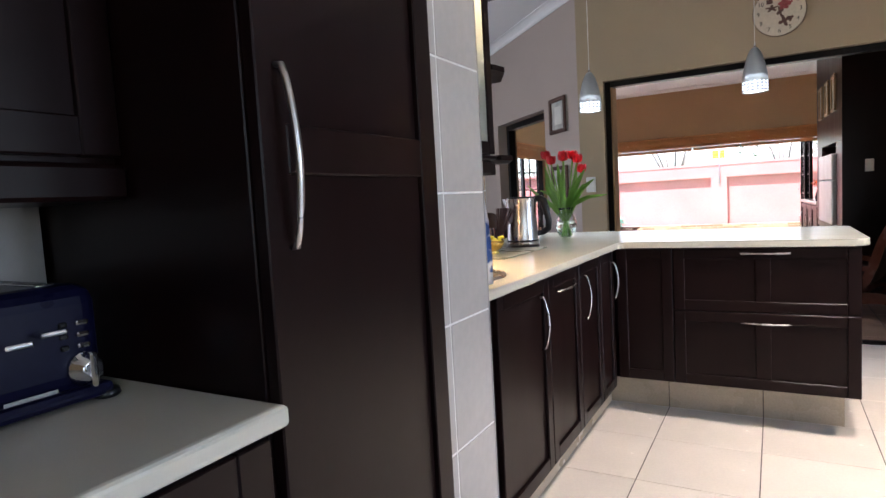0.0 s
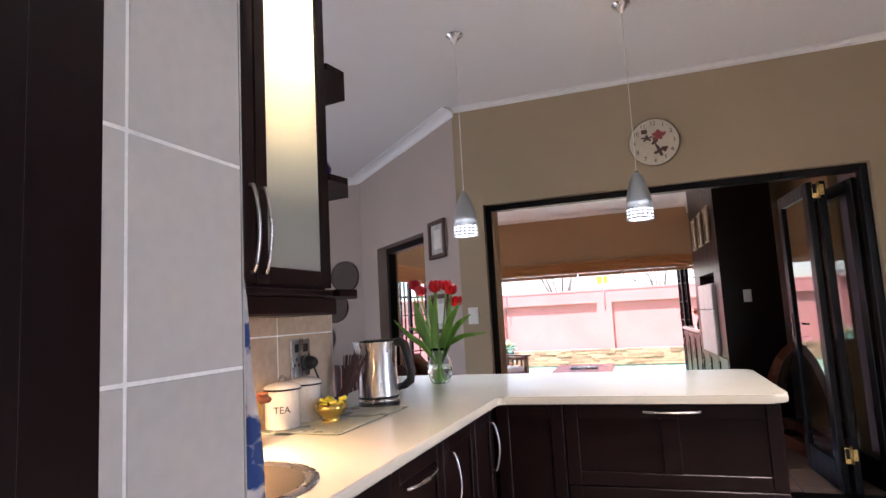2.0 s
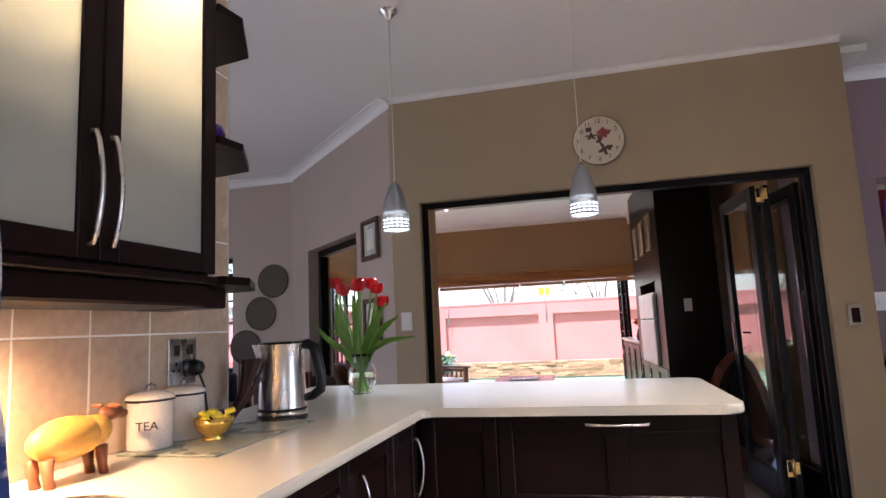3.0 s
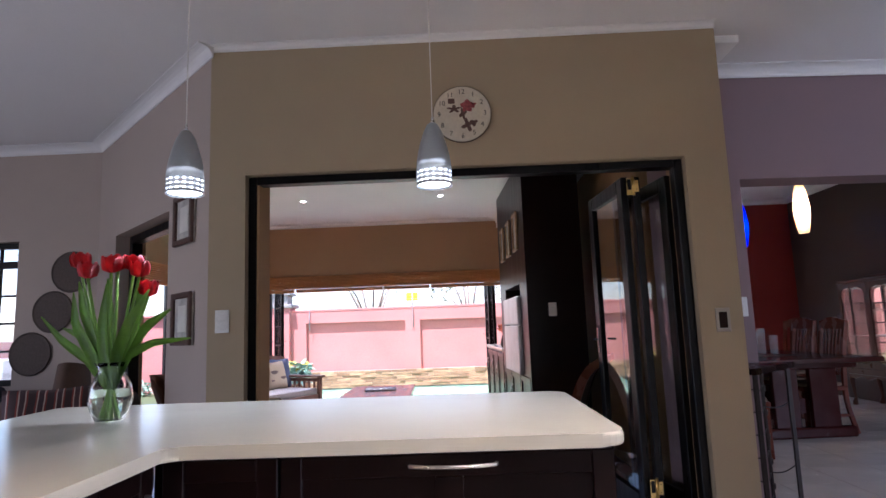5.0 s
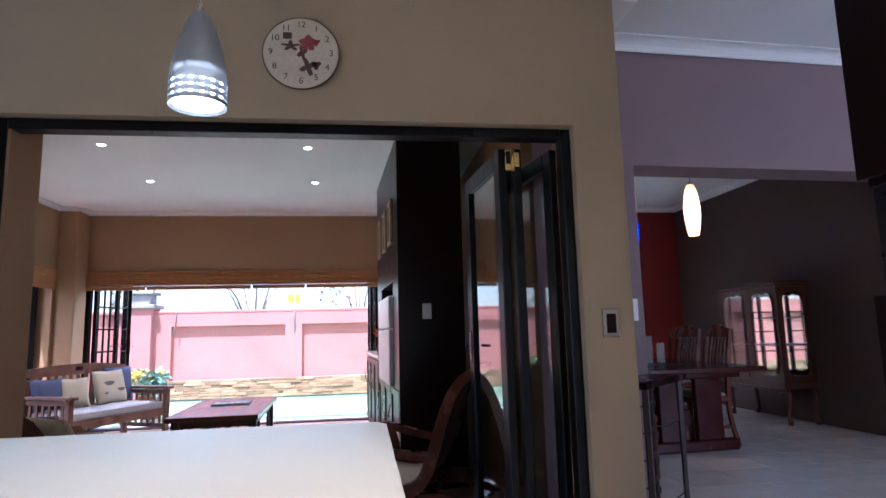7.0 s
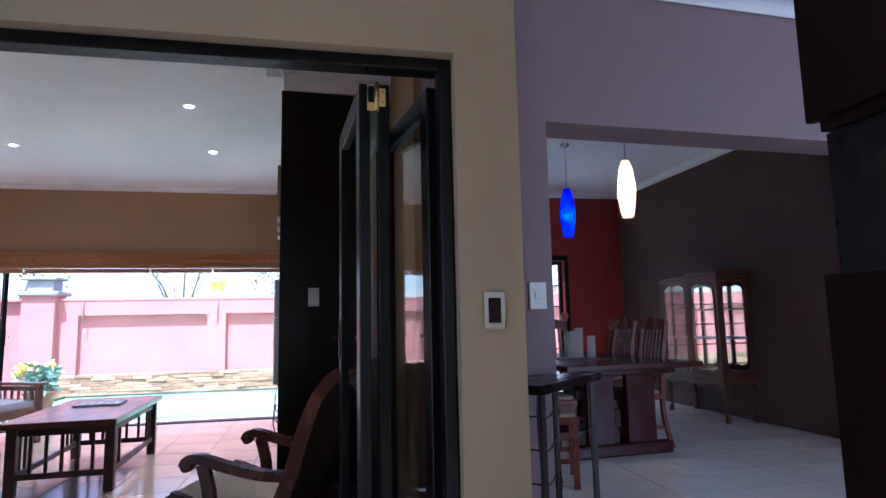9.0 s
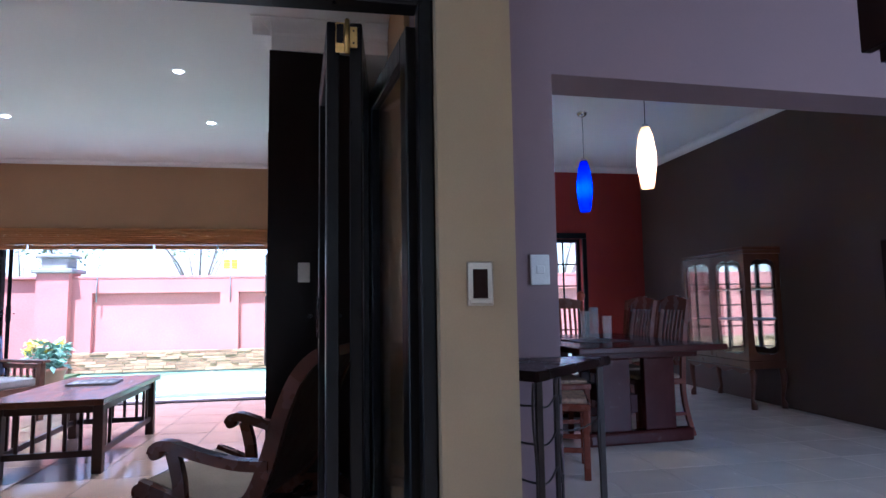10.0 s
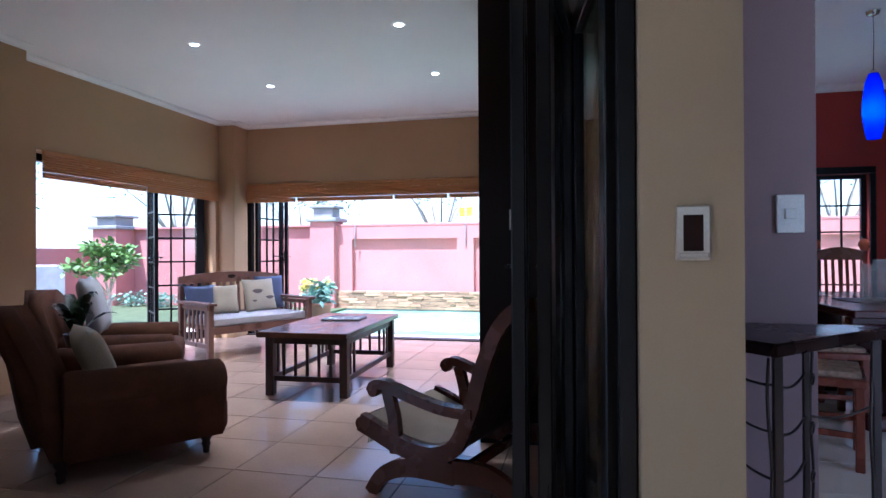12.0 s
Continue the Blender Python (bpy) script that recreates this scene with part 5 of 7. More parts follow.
def pendant(x, y, z):
    ob = thing("pendant_light", "brushed steel bullet-shaped pendant lamp with rows of small holes, lit", "pendant light", (x, y, Z_K), 0, "pendants over the breakfast bar")
    bm = bmesh.new(); lathe(bm, [(0.05, 0), (0.05, -0.004), (0.03, -0.022), (0.010, -0.05), (0.004, -0.055)], 24); part("canopy", bm, M_STEEL, ob)
    bm = bmesh.new(); tube(bm, [(0, 0, -0.05), (0, 0, z - Z_K + 0.26)], 0.0022, 6); part("cord", bm, mat("white_cord", (0.7, 0.68, 0.62), 0.6, bump=0), ob, "thin pale cord")
    h0 = z - Z_K
    bm = bmesh.new(); lathe(bm, [(0.006, h0 + 0.27), (0.006, h0 + 0.245)], 10); part("nipple", bm, M_STEEL, ob)
    prof = [(0.008, 0.25), (0.020, 0.241), (0.034, 0.215), (0.047, 0.175), (0.057, 0.135), (0.063, 0.10), (0.066, 0.066)]
    bm = bmesh.new(); lathe(bm, [(r, h0 + h) for r, h in prof], 36, cap=False); bmesh.ops.solidify(bm, geom=list(bm.faces), thickness=0.001); part("shade", bm, M_SHADE, ob, "brushed steel shade")
    # pierced band: rings and posts leave three rows of real openings
    bm = bmesh.new()
    r = 0.0665
    n = 17
    hs = [(0.066, 0.057), (0.051, 0.040), (0.034, 0.023), (0.017, 0.006)]
    for a, b_ in hs:
        lathe(bm, [(r, h0 + b_), (r, h0 + a)], 44, cap=False)
    for top, bot in ((0.057, 0.051), (0.040, 0.034), (0.023, 0.017)):
        for k in range(n):
            a0, a1 = 2 * math.pi * k / n, 2 * math.pi * (k + 0.60) / n
            bm.faces.new([bm.verts.new((r * math.cos(a), r * math.sin(a), h0 + h)) for a, h in ((a0, bot), (a1, bot), (a1, top), (a0, top))])
    bmesh.ops.solidify(bm, geom=list(bm.faces), thickness=0.0008)
    part("pierced_band", bm, M_SHADE, ob, "steel band pierced with three rows of square holes")
    bm = bmesh.new(); lathe(bm, [(0.0001, h0 + 0.012), (0.058, h0 + 0.012), (0.061, h0 + 0.02), (0.061, h0 + 0.062), (0.02, h0 + 0.075)], 28)
    part("diffuser", bm, M_PEND, ob, "glowing white diffuser")
    lamp("pendant_beam", "SPOT", look((x, y, z - 0.005), (x, y, 0)), 8, (0.86, 0.94, 1.0), 0.05, spot=125, blend=0.9)


M_PEND = bpy.data.materials.new("pendant_glow")
M_PEND.use_nodes = True
_p = M_PEND.node_tree.nodes["Principled BSDF"]
_p.inputs["Emission Color"].default_value = rgb(0.82, 0.95, 1.0)
_p.inputs["Emission Strength"].default_value = 3
pendant(-0.624, 3.401, 1.660)
pendant(0.290, 3.452, 1.664)

# ---- on the walls ----
M_CLOCK = mat("cream_clock_face", (0.55, 0.48, 0.37), 0.6, vary=0.08, scale=12, grain=60)
M_ROSE = mat("faded_rose_print", (0.30, 0.06, 0.06), 0.7, vary=0.3, scale=60, bump=0)
M_ROSEL = mat("faded_leaf_print", (0.10, 0.05, 0.04), 0.7, vary=0.3, scale=60, bump=0)
ob = thing("wall_clock", "round cream wall clock printed with a rose, on the taupe wall", "clock", (0.42, 4.545, 2.345))
tocl = Matrix.Rotation(math.pi / 2, 4, "X")
bm = bmesh.new(); lathe(bm, [(0.160, 0.0), (0.163, 0.004), (0.163, 0.014), (0.158, 0.018), (0.155, 0.0181)], 64); bm.transform(tocl); part("face", bm, M_CLOCK, ob)
bm = bmesh.new(); lathe(bm, [(0.1635, 0.002), (0.166, 0.006), (0.166, 0.013), (0.1635, 0.016)], 64, cap=False); bm.transform(tocl); part("rim", bm, mat("dark_clock_rim", (0.09, 0.05, 0.03), 0.6), ob, "thin dark rim")
for k in range(1, 13):
    a = math.pi / 2 - k * math.pi / 6
    text_part(str(k), 0.040, Matrix.Translation((0.130 * math.cos(a), -0.0183, 0.130 * math.sin(a))) @ tocl, M_INK, ob, "numeral", 0.0003)
rr = random.Random(21)


def petal_print(cx, cz, r, n, material, name, y=-0.0186, jag=0.35, ax=1.0, az=1.0):
    bm = bmesh.new()
    pts_ = [(cx + ax * r * (1 + jag * math.sin(n * a) + rr.uniform(-0.08, 0.08)) * math.cos(a), cz + az * r * (1 + jag * math.sin(n * a)) * math.sin(a)) for a in [2 * math.pi * i / 40 for i in range(40)]]
    prism(bm, pts_, y, y - 0.0004, "xz")
    part(name, bm, material, ob)


petal_print(0.030, 0.045, 0.034, 5, M_ROSE, "rose_print", jag=0.15)
petal_print(0.065, 0.050, 0.014, 3, M_ROSE, "rose_print")
petal_print(-0.045, 0.030, 0.030, 5, M_ROSEL, "leaf_print", jag=0.45, az=0.6)
petal_print(0.005, 0.0, 0.028, 4, M_ROSEL, "leaf_print", jag=0.4, ax=0.6)
petal_print(0.030, -0.065, 0.030, 4, M_ROSEL, "leaf_print", jag=0.45, ax=0.9)
petal_print(0.065, -0.055, 0.018, 3, M_ROSEL, "leaf_print", jag=0.3)
boxc = bmesh.new(); box(boxc, -0.078, -0.040, -0.0189, -0.0186, 0.062, 0.092); part("date_box", boxc, M_ROSEL, ob)


def switch(label, loc, rz, w, h, kind, group="light switches"):
    ob = thing("light_switch", label, "light switch", loc, rz, group)
    boxpart("plate", (-w / 2, w / 2, -0.010, 0, -h / 2, h / 2), M_PLATE if kind == "dark" else M_WHITE, ob, 0.004, seg=2)
    if kind == "two":
        for z in (-h * 0.2, h * 0.2):
            boxpart("rocker", (-w * 0.36, w * 0.36, -0.014, -0.010, z - h * 0.16, z + h * 0.16), M_WHITE, ob, 0.002)
    elif kind == "dark":
        boxpart("recess", (-w * 0.28, w * 0.28, -0.0125, -0.010, -h * 0.33, h * 0.33), M_SWDARK, ob, 0.001, "dark glossy window of the wall panel")
        boxpart("lower_lip", (-w * 0.42, w * 0.42, -0.016, -0.010, -h * 0.46, -h * 0.36), M_PLATE, ob, 0.002)
    else:
        boxpart("rocker", (-w * 0.22, w * 0.22, -0.015, -0.010, -h * 0.14, h * 0.14), M_WHITE, ob, 0.003)
    return ob


M_PLATE = mat("satin_champagne_metal", (0.36, 0.31, 0.26), 0.35, 0.7, vary=0.05, bump=0)
M_SWDARK = mat("dark_brown_gloss", (0.02, 0.008, 0.006), 0.5, bump=0, spec=0.1)
switch("white double light switch on the taupe wall", (-0.945, 4.549, 1.228), 0, 0.078, 0.125, "two")
switch("white framed wall switch with a dark centre", (1.768, 4.549, 1.138), 0, 0.078, 0.128, "dark")
switch("white single light switch on the mauve wall", (2.178, 5.212, 1.215), 3, 0.085, 0.125, "one")
switch("white light switch on the dark cabinet side", (1.15, 6.408, 1.275), 0, 0.068, 0.115, "one")

# pictures on the diagonal wall
DG = math.degrees(math.atan2(-1.62, 1.64))
M_FRAMEW = mat("antique_brown_frame", (0.075, 0.035, 0.024), 0.5, vary=0.3, scale=30, bump=0.4)
M_MOUNT = mat("grey_print", (0.42, 0.40, 0.36), 0.8, vary=0.25, scale=14)
for z in (1.855, 1.258):
    m = Vector((-1.270, 4.783, z))
    ob = thing("framed_picture", "small framed picture with a brown moulded frame on the diagonal wall", "framed picture", m, DG, "pictures on the diagonal wall")
    w, h = 0.150, 0.155
    boxpart("backing", (-w, w, -0.012, -0.002, -h, h), M_MOUNT, ob, 0, "pale grey print")
    for d in ((-w, w, h - 0.035, h), (-w, w, -h, -h + 0.035)):
        boxpart("frame_bar", (d[0], d[1], -0.030, -0.004, d[2], d[3]), M_FRAMEW, ob, 0.006)
    for d in ((-w, -w + 0.035), (w - 0.035, w)):
        boxpart("frame_bar", (d[0], d[1], -0.0295, -0.004, -h + 0.03, h - 0.03), M_FRAMEW, ob, 0.006)
    boxpart("inner_mat", (-w * 0.42, w * 0.42, -0.0145, -0.012, -h * 0.5, h * 0.5), mat("pale_print", (0.6, 0.58, 0.52), 0.8), ob, 0)

# woven baskets on the lounge wall
M_BASK = mat("dark_woven_straw", (0.085, 0.065, 0.055), 0.85, vary=0.2, scale=60, grain=200, bump=0.8)
for x, z, r in ((-2.885, 1.730, 0.170), (-3.030, 1.400, 0.170), (-3.205, 1.060, 0.175)):
    ob = thing("wall_basket", "round flat dark woven basket hung on the lounge wall", "basket", (x, 6.168, z), 0, "woven wall baskets")
    bm = bmesh.new()
    prof = [(r, 0.0), (r + 0.004, 0.012), (r - 0.004, 0.022)]
    k = 10
    for i in range(k):
        prof.append((r * (1 - (i + 0.5) / k) + 0.002, 0.014 + 0.003 * (i % 2)))
    prof.append((0.0001, 0.015))
    lathe(bm, prof, 40, cap=False); bm.transform(tocl); part("weave", bm, M_BASK, ob)

# ---- lounge seats ----
M_NAVYSOFA = mat("navy_upholstery", (0.02, 0.022, 0.04), 0.8, bump=0.3)
M_TAUPEU = mat("brown_suede", (0.085, 0.05, 0.035), 0.9, vary=0.2, scale=10, grain=90, bump=0.35)


def cushion(bm, x0, x1, y0, y1, z0, z1, r=0.05):
    box(bm, x0, x1, y0, y1, z0, z1, r, 4)
    for f in bm.faces: f.smooth = True


ob = thing("lounge_sofa", "dark navy sofa by the barred window", "sofa", (-3.75, 5.0, -0.12), 0)
for nm, d in (("seat", (-0.9, 0.9, -0.45, 0.4, 0.15, 0.45)), ("back", (-0.9, 0.9, 0.25, 0.5, 0.3, 0.98)), ("arm", (-1.05, -0.85, -0.45, 0.5, 0.12, 0.65)), ("arm", (0.85, 1.05, -0.45, 0.5, 0.12, 0.65)), ("cushion", (0.3, 0.8, 0.02, 0.22, 0.44, 0.86))):
    bm = bmesh.new(); cushion(bm, *d); part(nm, bm, M_NAVYSOFA, ob)
ob = thing("lounge_armchair", "brown suede armchair behind the worktop", "armchair", (-2.05, 4.88, 0), 25)
for nm, d in (("seat", (-0.35, 0.35, -0.4, 0.3, 0.15, 0.45)), ("arm", (-0.5, -0.33, -0.4, 0.35, 0.12, 0.66)), ("arm", (0.33, 0.5, -0.4, 0.35, 0.12, 0.66))):
    bm = bmesh.new(); cushion(bm, *d); part(nm, bm, M_TAUPEU, ob)
bm = bmesh.new(); tube(bm, [(0, 0.3, 0.4), (0, 0.36, 0.7), (0, 0.4, 0.98)], [0.40, 0.40, 0.30], 20, 0.28); cushion(bm, -0.40, 0.40, 0.22, 0.42, 0.3, 0.82, 0.09); part("back", bm, M_TAUPEU, ob)

# ---- tall dark unit at the kitchen's east side ----
ob = thing("oven_housing", "tall dark timber housing with an open niche", "tall cabinet", (3.0, 3.4, 0))


def build(ob):
    X = 2.62
    boxpart("lower_carcass", (X - 0.01, X + 0.62, 2.2, 4.05, 0.0, 1.215), M_CABINET, ob, 0.003)
    boxpart("upper_carcass", (X + 0.0, X + 0.60, 2.2, 4.02, 1.63, 2.5), M_CABINET, ob, 0.003)
    boxpart("upper_front", (X - 0.03, X + 0.0, 2.2, 4.04, 1.66, 2.5), M_CABINET, ob, 0.003)
    boxpart("niche_back", (X + 0.03, X + 0.60, 2.2, 4.03, 1.216, 1.629), M_BLACK, ob, 0.001)


local(ob, build)
# ---- living room furniture ----
M_SEAT = mat("grey_white_canvas", (0.50, 0.49, 0.50), 0.85, vary=0.05, scale=12, grain=250, bump=0.25)
M_PALEW = mat("worn_brown_timber", (0.20, 0.10, 0.07), 0.32, vary=0.25, scale=7, grain=60, bump=0.08)


def curved_bar(bm, a, b, rise, w, t, n=10):
    """A flat rail from a to b whose top bows up by rise."""
    a, b = Vector(a), Vector(b)
    lo, hi = [], []
    d = (b - a).normalized()
    nrm = Vector((-d.y, d.x, 0)) * t / 2
    rings = []
    for i in range(n + 1):
        s = i / n
        p = a.lerp(b, s)
        up = rise * (1 - (2 * s - 1) ** 2)
        rings.append([bm.verts.new(p - nrm), bm.verts.new(p + nrm), bm.verts.new(p + nrm + Vector((0, 0, w + up))), bm.verts.new(p - nrm + Vector((0, 0, w + up)))])
    for A, B in zip(rings, rings[1:]):
        for k in range(4):
            bm.faces.new((A[k], A[(k + 1) % 4], B[(k + 1) % 4], B[k]))
    bm.faces.new(rings[0][::-1]); bm.faces.new(rings[-1])


sofa = thing("wooden_settee", "slatted brown wooden settee with a pale pad by the glass doors", "settee", (-2.15, 9.02, 0), 62)
HW = 0.60
for x in (-HW, HW):
    for y, h in ((-0.33, 0.555), (0.30, 0.74)):
        boxpart("leg", (x - 0.028, x + 0.028, y - 0.028, y + 0.028, 0, h), M_PALEW, sofa, 0.004)
    boxpart("armrest", (x - 0.045, x + 0.045, -0.40, 0.33, 0.556, 0.585), M_PALEW, sofa, 0.008, seg=2)
    boxpart("arm_rail", (x - 0.012, x + 0.012, -0.30, 0.27, 0.50, 0.545), M_PALEW, sofa, 0.003)
    boxpart("arm_rail", (x - 0.012, x + 0.012, -0.30, 0.27, 0.12, 0.165), M_PALEW, sofa, 0.003)
    for k in range(6):
        y = -0.24 + k * 0.09
        boxpart("arm_slat", (x - 0.008, x + 0.008, y - 0.016, y + 0.016, 0.166, 0.499), M_PALEW, sofa, 0.002)
boxpart("front_rail", (-HW + 0.03, HW - 0.03, -0.34, -0.315, 0.26, 0.34), M_PALEW, sofa, 0.004)
boxpart("seat_board", (-HW + 0.03, HW - 0.03, -0.31, 0.28, 0.30, 0.335), M_PALEW, sofa, 0.004)
bm = bmesh.new(); curved_bar(bm, (-HW - 0.02, 0.34, 0.76), (HW + 0.02, 0.34, 0.76), 0.045, 0.075, 0.026); part("top_rail", bm, M_PALEW, sofa)
boxpart("back_rail", (-HW + 0.03, HW - 0.03, 0.295, 0.317, 0.38, 0.43), M_PALEW, sofa, 0.003)
bm = bmesh.new(); lathe(bm, [(0.0001, 0), (0.03, 0)], 20); bm.transform(Matrix.Translation((0, 0.3255, 0.825)) @ Matrix.Rotation(math.pi / 2, 4, "X") @ Matrix.Diagonal((1.7, 0.8, 1, 1))); part("inlay", bm, M_WOODDARK, sofa, "dark oval inlay")
for k in range(13):
    x = -HW + 0.09 + k * (2 * HW - 0.18) / 12
    bm = bmesh.new(); box(bm, x - 0.018, x + 0.018, -0.006, 0.006, 0, 0.345, 0.002)
    for v in bm.verts: v.co.y += 0.306 + v.co.z * 0.09
    for v in bm.verts: v.co.z += 0.428
    part("back_slat", bm, M_PALEW, sofa)
ob = thing("seat_pad", "pale grey piped seat pad on the wooden settee", "cushion", (-2.15, 9.02, 0.336), 62)
bm = bmesh.new(); box(bm, -0.56, 0.56, -0.33, 0.27, 0, 0.085, 0.025, 3)
for f in bm.faces: f.smooth = True
part("pad", bm, M_SEAT, ob)
bm = bmesh.new()
tube(bm, [(-0.55, -0.327, 0.07), (0.55, -0.327, 0.07)], 0.005, 6); part("piping", bm, M_SEAT, ob)


def pillow(label, loc, rz, tilt, w, h, t, material, group="cushions on the settee"):
    ob = thing("cushion", label, "cushion", loc, rz, group)
    bm = bmesh.new()
    n = 12
    for side in (1, -1):
        g = []
        for j in range(n + 1):
            row = []
            for i in range(n + 1):
                u, v = 2 * i / n - 1, 2 * j / n - 1
                k = max(0.0, (1 - u ** 4) * (1 - v ** 4)) ** 0.5
                pin = 1 - 0.07 * (1 - abs(v)) * abs(u) - 0.07 * (1 - abs(u)) * abs(v)
                row.append(bm.verts.new((u * w / 2 * pin, side * t / 2 * k, v * h / 2 * pin)))
            g.append(row)
        for j in range(n):
            for i in range(n):
                bm.faces.new((g[j][i], g[j][i + 1], g[j + 1][i + 1], g[j + 1][i])).smooth = True
    bmesh.ops.remove_doubles(bm, verts=bm.verts, dist=0.0005)
    bm.transform(Matrix.Rotation(radians(tilt), 4, "X") @ Matrix.Translation((0, 0, h / 2)))
    part("cover", bm, material, ob)
    return ob


M_BLUEC = mat("slate_blue_linen", (0.09, 0.11, 0.19), 0.85, bump=0.3)
M_CREAMC = mat("cream_linen", (0.50, 0.42, 0.30), 0.85, vary=0.06, bump=0.3)
su = Vector((math.cos(radians(62)), math.sin(radians(62)), 0)); sn = Vector((math.sin(radians(62)), -math.cos(radians(62)), 0))
S0 = Vector((-2.15, 9.02, 0.422))
pillow("slate blue cushion against the settee back", S0 + su * -0.42 - sn * 0.17, 62, -14, 0.36, 0.33, 0.12, M_BLUEC)
pillow("cream patterned cushion leaning on the settee", S0 + su * -0.20 - sn * 0.10, 44, -20, 0.30, 0.33, 0.13, M_CREAMC)
pc = pillow("cream cushion printed with a small brown bird motif", S0 + su * 0.25 - sn * 0.09, 66, -16, 0.42, 0.38, 0.13, M_CREAMC)
pillow("slate blue cushion behind the printed cushion", S0 + su * 0.44 - sn * 0.20, 62, -10, 0.38, 0.40, 0.10, M_BLUEC)
M_PRINT = mat("brown_print", (0.16, 0.12, 0.11), 0.9)
for cx, cz, r in ((-0.06, 0.22, 0.045), (0.09, 0.14, 0.035), (-0.12, 0.11, 0.02)):
    bm = bmesh.new()
    prism(bm, [(cx + r * (1.5 + 0.3 * math.sin(3 * a)) * math.cos(a), cz + r * 0.55 * math.sin(a)) for a in [2 * math.pi * i / 20 for i in range(20)]], -0.0655, -0.0645, "xz")
    bm.transform(Matrix.Rotation(radians(-16), 4, "X")); part("print", bm, M_PRINT, pc, "faded brown print")

# coffee table
ob = thing("coffee_table", "dark wooden coffee table with slatted ends", "coffee table", (-0.55, 7.82, 0), 2)
boxpart("tabletop", (-0.36, 0.36, -0.72, 0.70, 0.455, 0.497), M_WOOD, ob, 0.006, seg=2)
for x in (-0.30, 0.30):
    for y in (-0.60, 0.62):
        boxpart("leg", (x - 0.032, x + 0.032, y - 0.032, y + 0.032, 0, 0.454), M_WOODDARK, ob, 0.004)
    boxpart("apron", (x - 0.012, x + 0.012, -0.566, 0.587, 0.395, 0.453), M_WOODDARK, ob, 0.002)
    boxpart("stretcher", (x - 0.014, x + 0.014, -0.566, 0.587, 0.11, 0.15), M_WOODDARK, ob, 0.002)
for y in (-0.60, 0.62):
    boxpart("apron", (-0.267, 0.267, y - 0.012, y + 0.012, 0.395, 0.453), M_WOODDARK, ob, 0.002)
    boxpart("stretcher", (-0.267, 0.267, y - 0.014, y + 0.014, 0.11, 0.15), M_WOODDARK, ob, 0.002)
    for k in range(5):
        x = -0.19 + k * 0.095
        boxpart("slat", (x - 0.011, x + 0.011, y - 0.009, y + 0.009, 0.151, 0.394), M_WOODDARK, ob, 0.002)
for x in (-0.30, 0.30):
    for k in (-0.48, -0.39, 0.41, 0.50):
        boxpart("slat", (x - 0.009, x + 0.009, k - 0.011, k + 0.011, 0.151, 0.394), M_WOODDARK, ob, 0.002)
ob = thing("magazine", "flat grey magazine on the coffee table", "magazine", (-0.56, 8.02, 0.498), 5)
boxpart("pages", (-0.17, 0.17, -0.14, 0.14, 0, 0.012), mat("grey_magazine", (0.10, 0.10, 0.11), 0.4, vary=0.5, scale=25), ob, 0.002)
rr = random.Random(4)
for k in range(5):
    x, y = -0.12 + 0.06 * k, rr.uniform(-0.05, 0.05)
    boxpart("print", (x - 0.018, x + 0.018, y - 0.05, y + 0.05, 0.0121, 0.0126), M_SEAT, ob, 0, "pale printed patch")

# brown armchairs
M_SUEDE = mat("worn_brown_suede", (0.085, 0.036, 0.020), 0.9, spec=0.15, vary=0.25, scale=7, grain=70, bump=0.35)


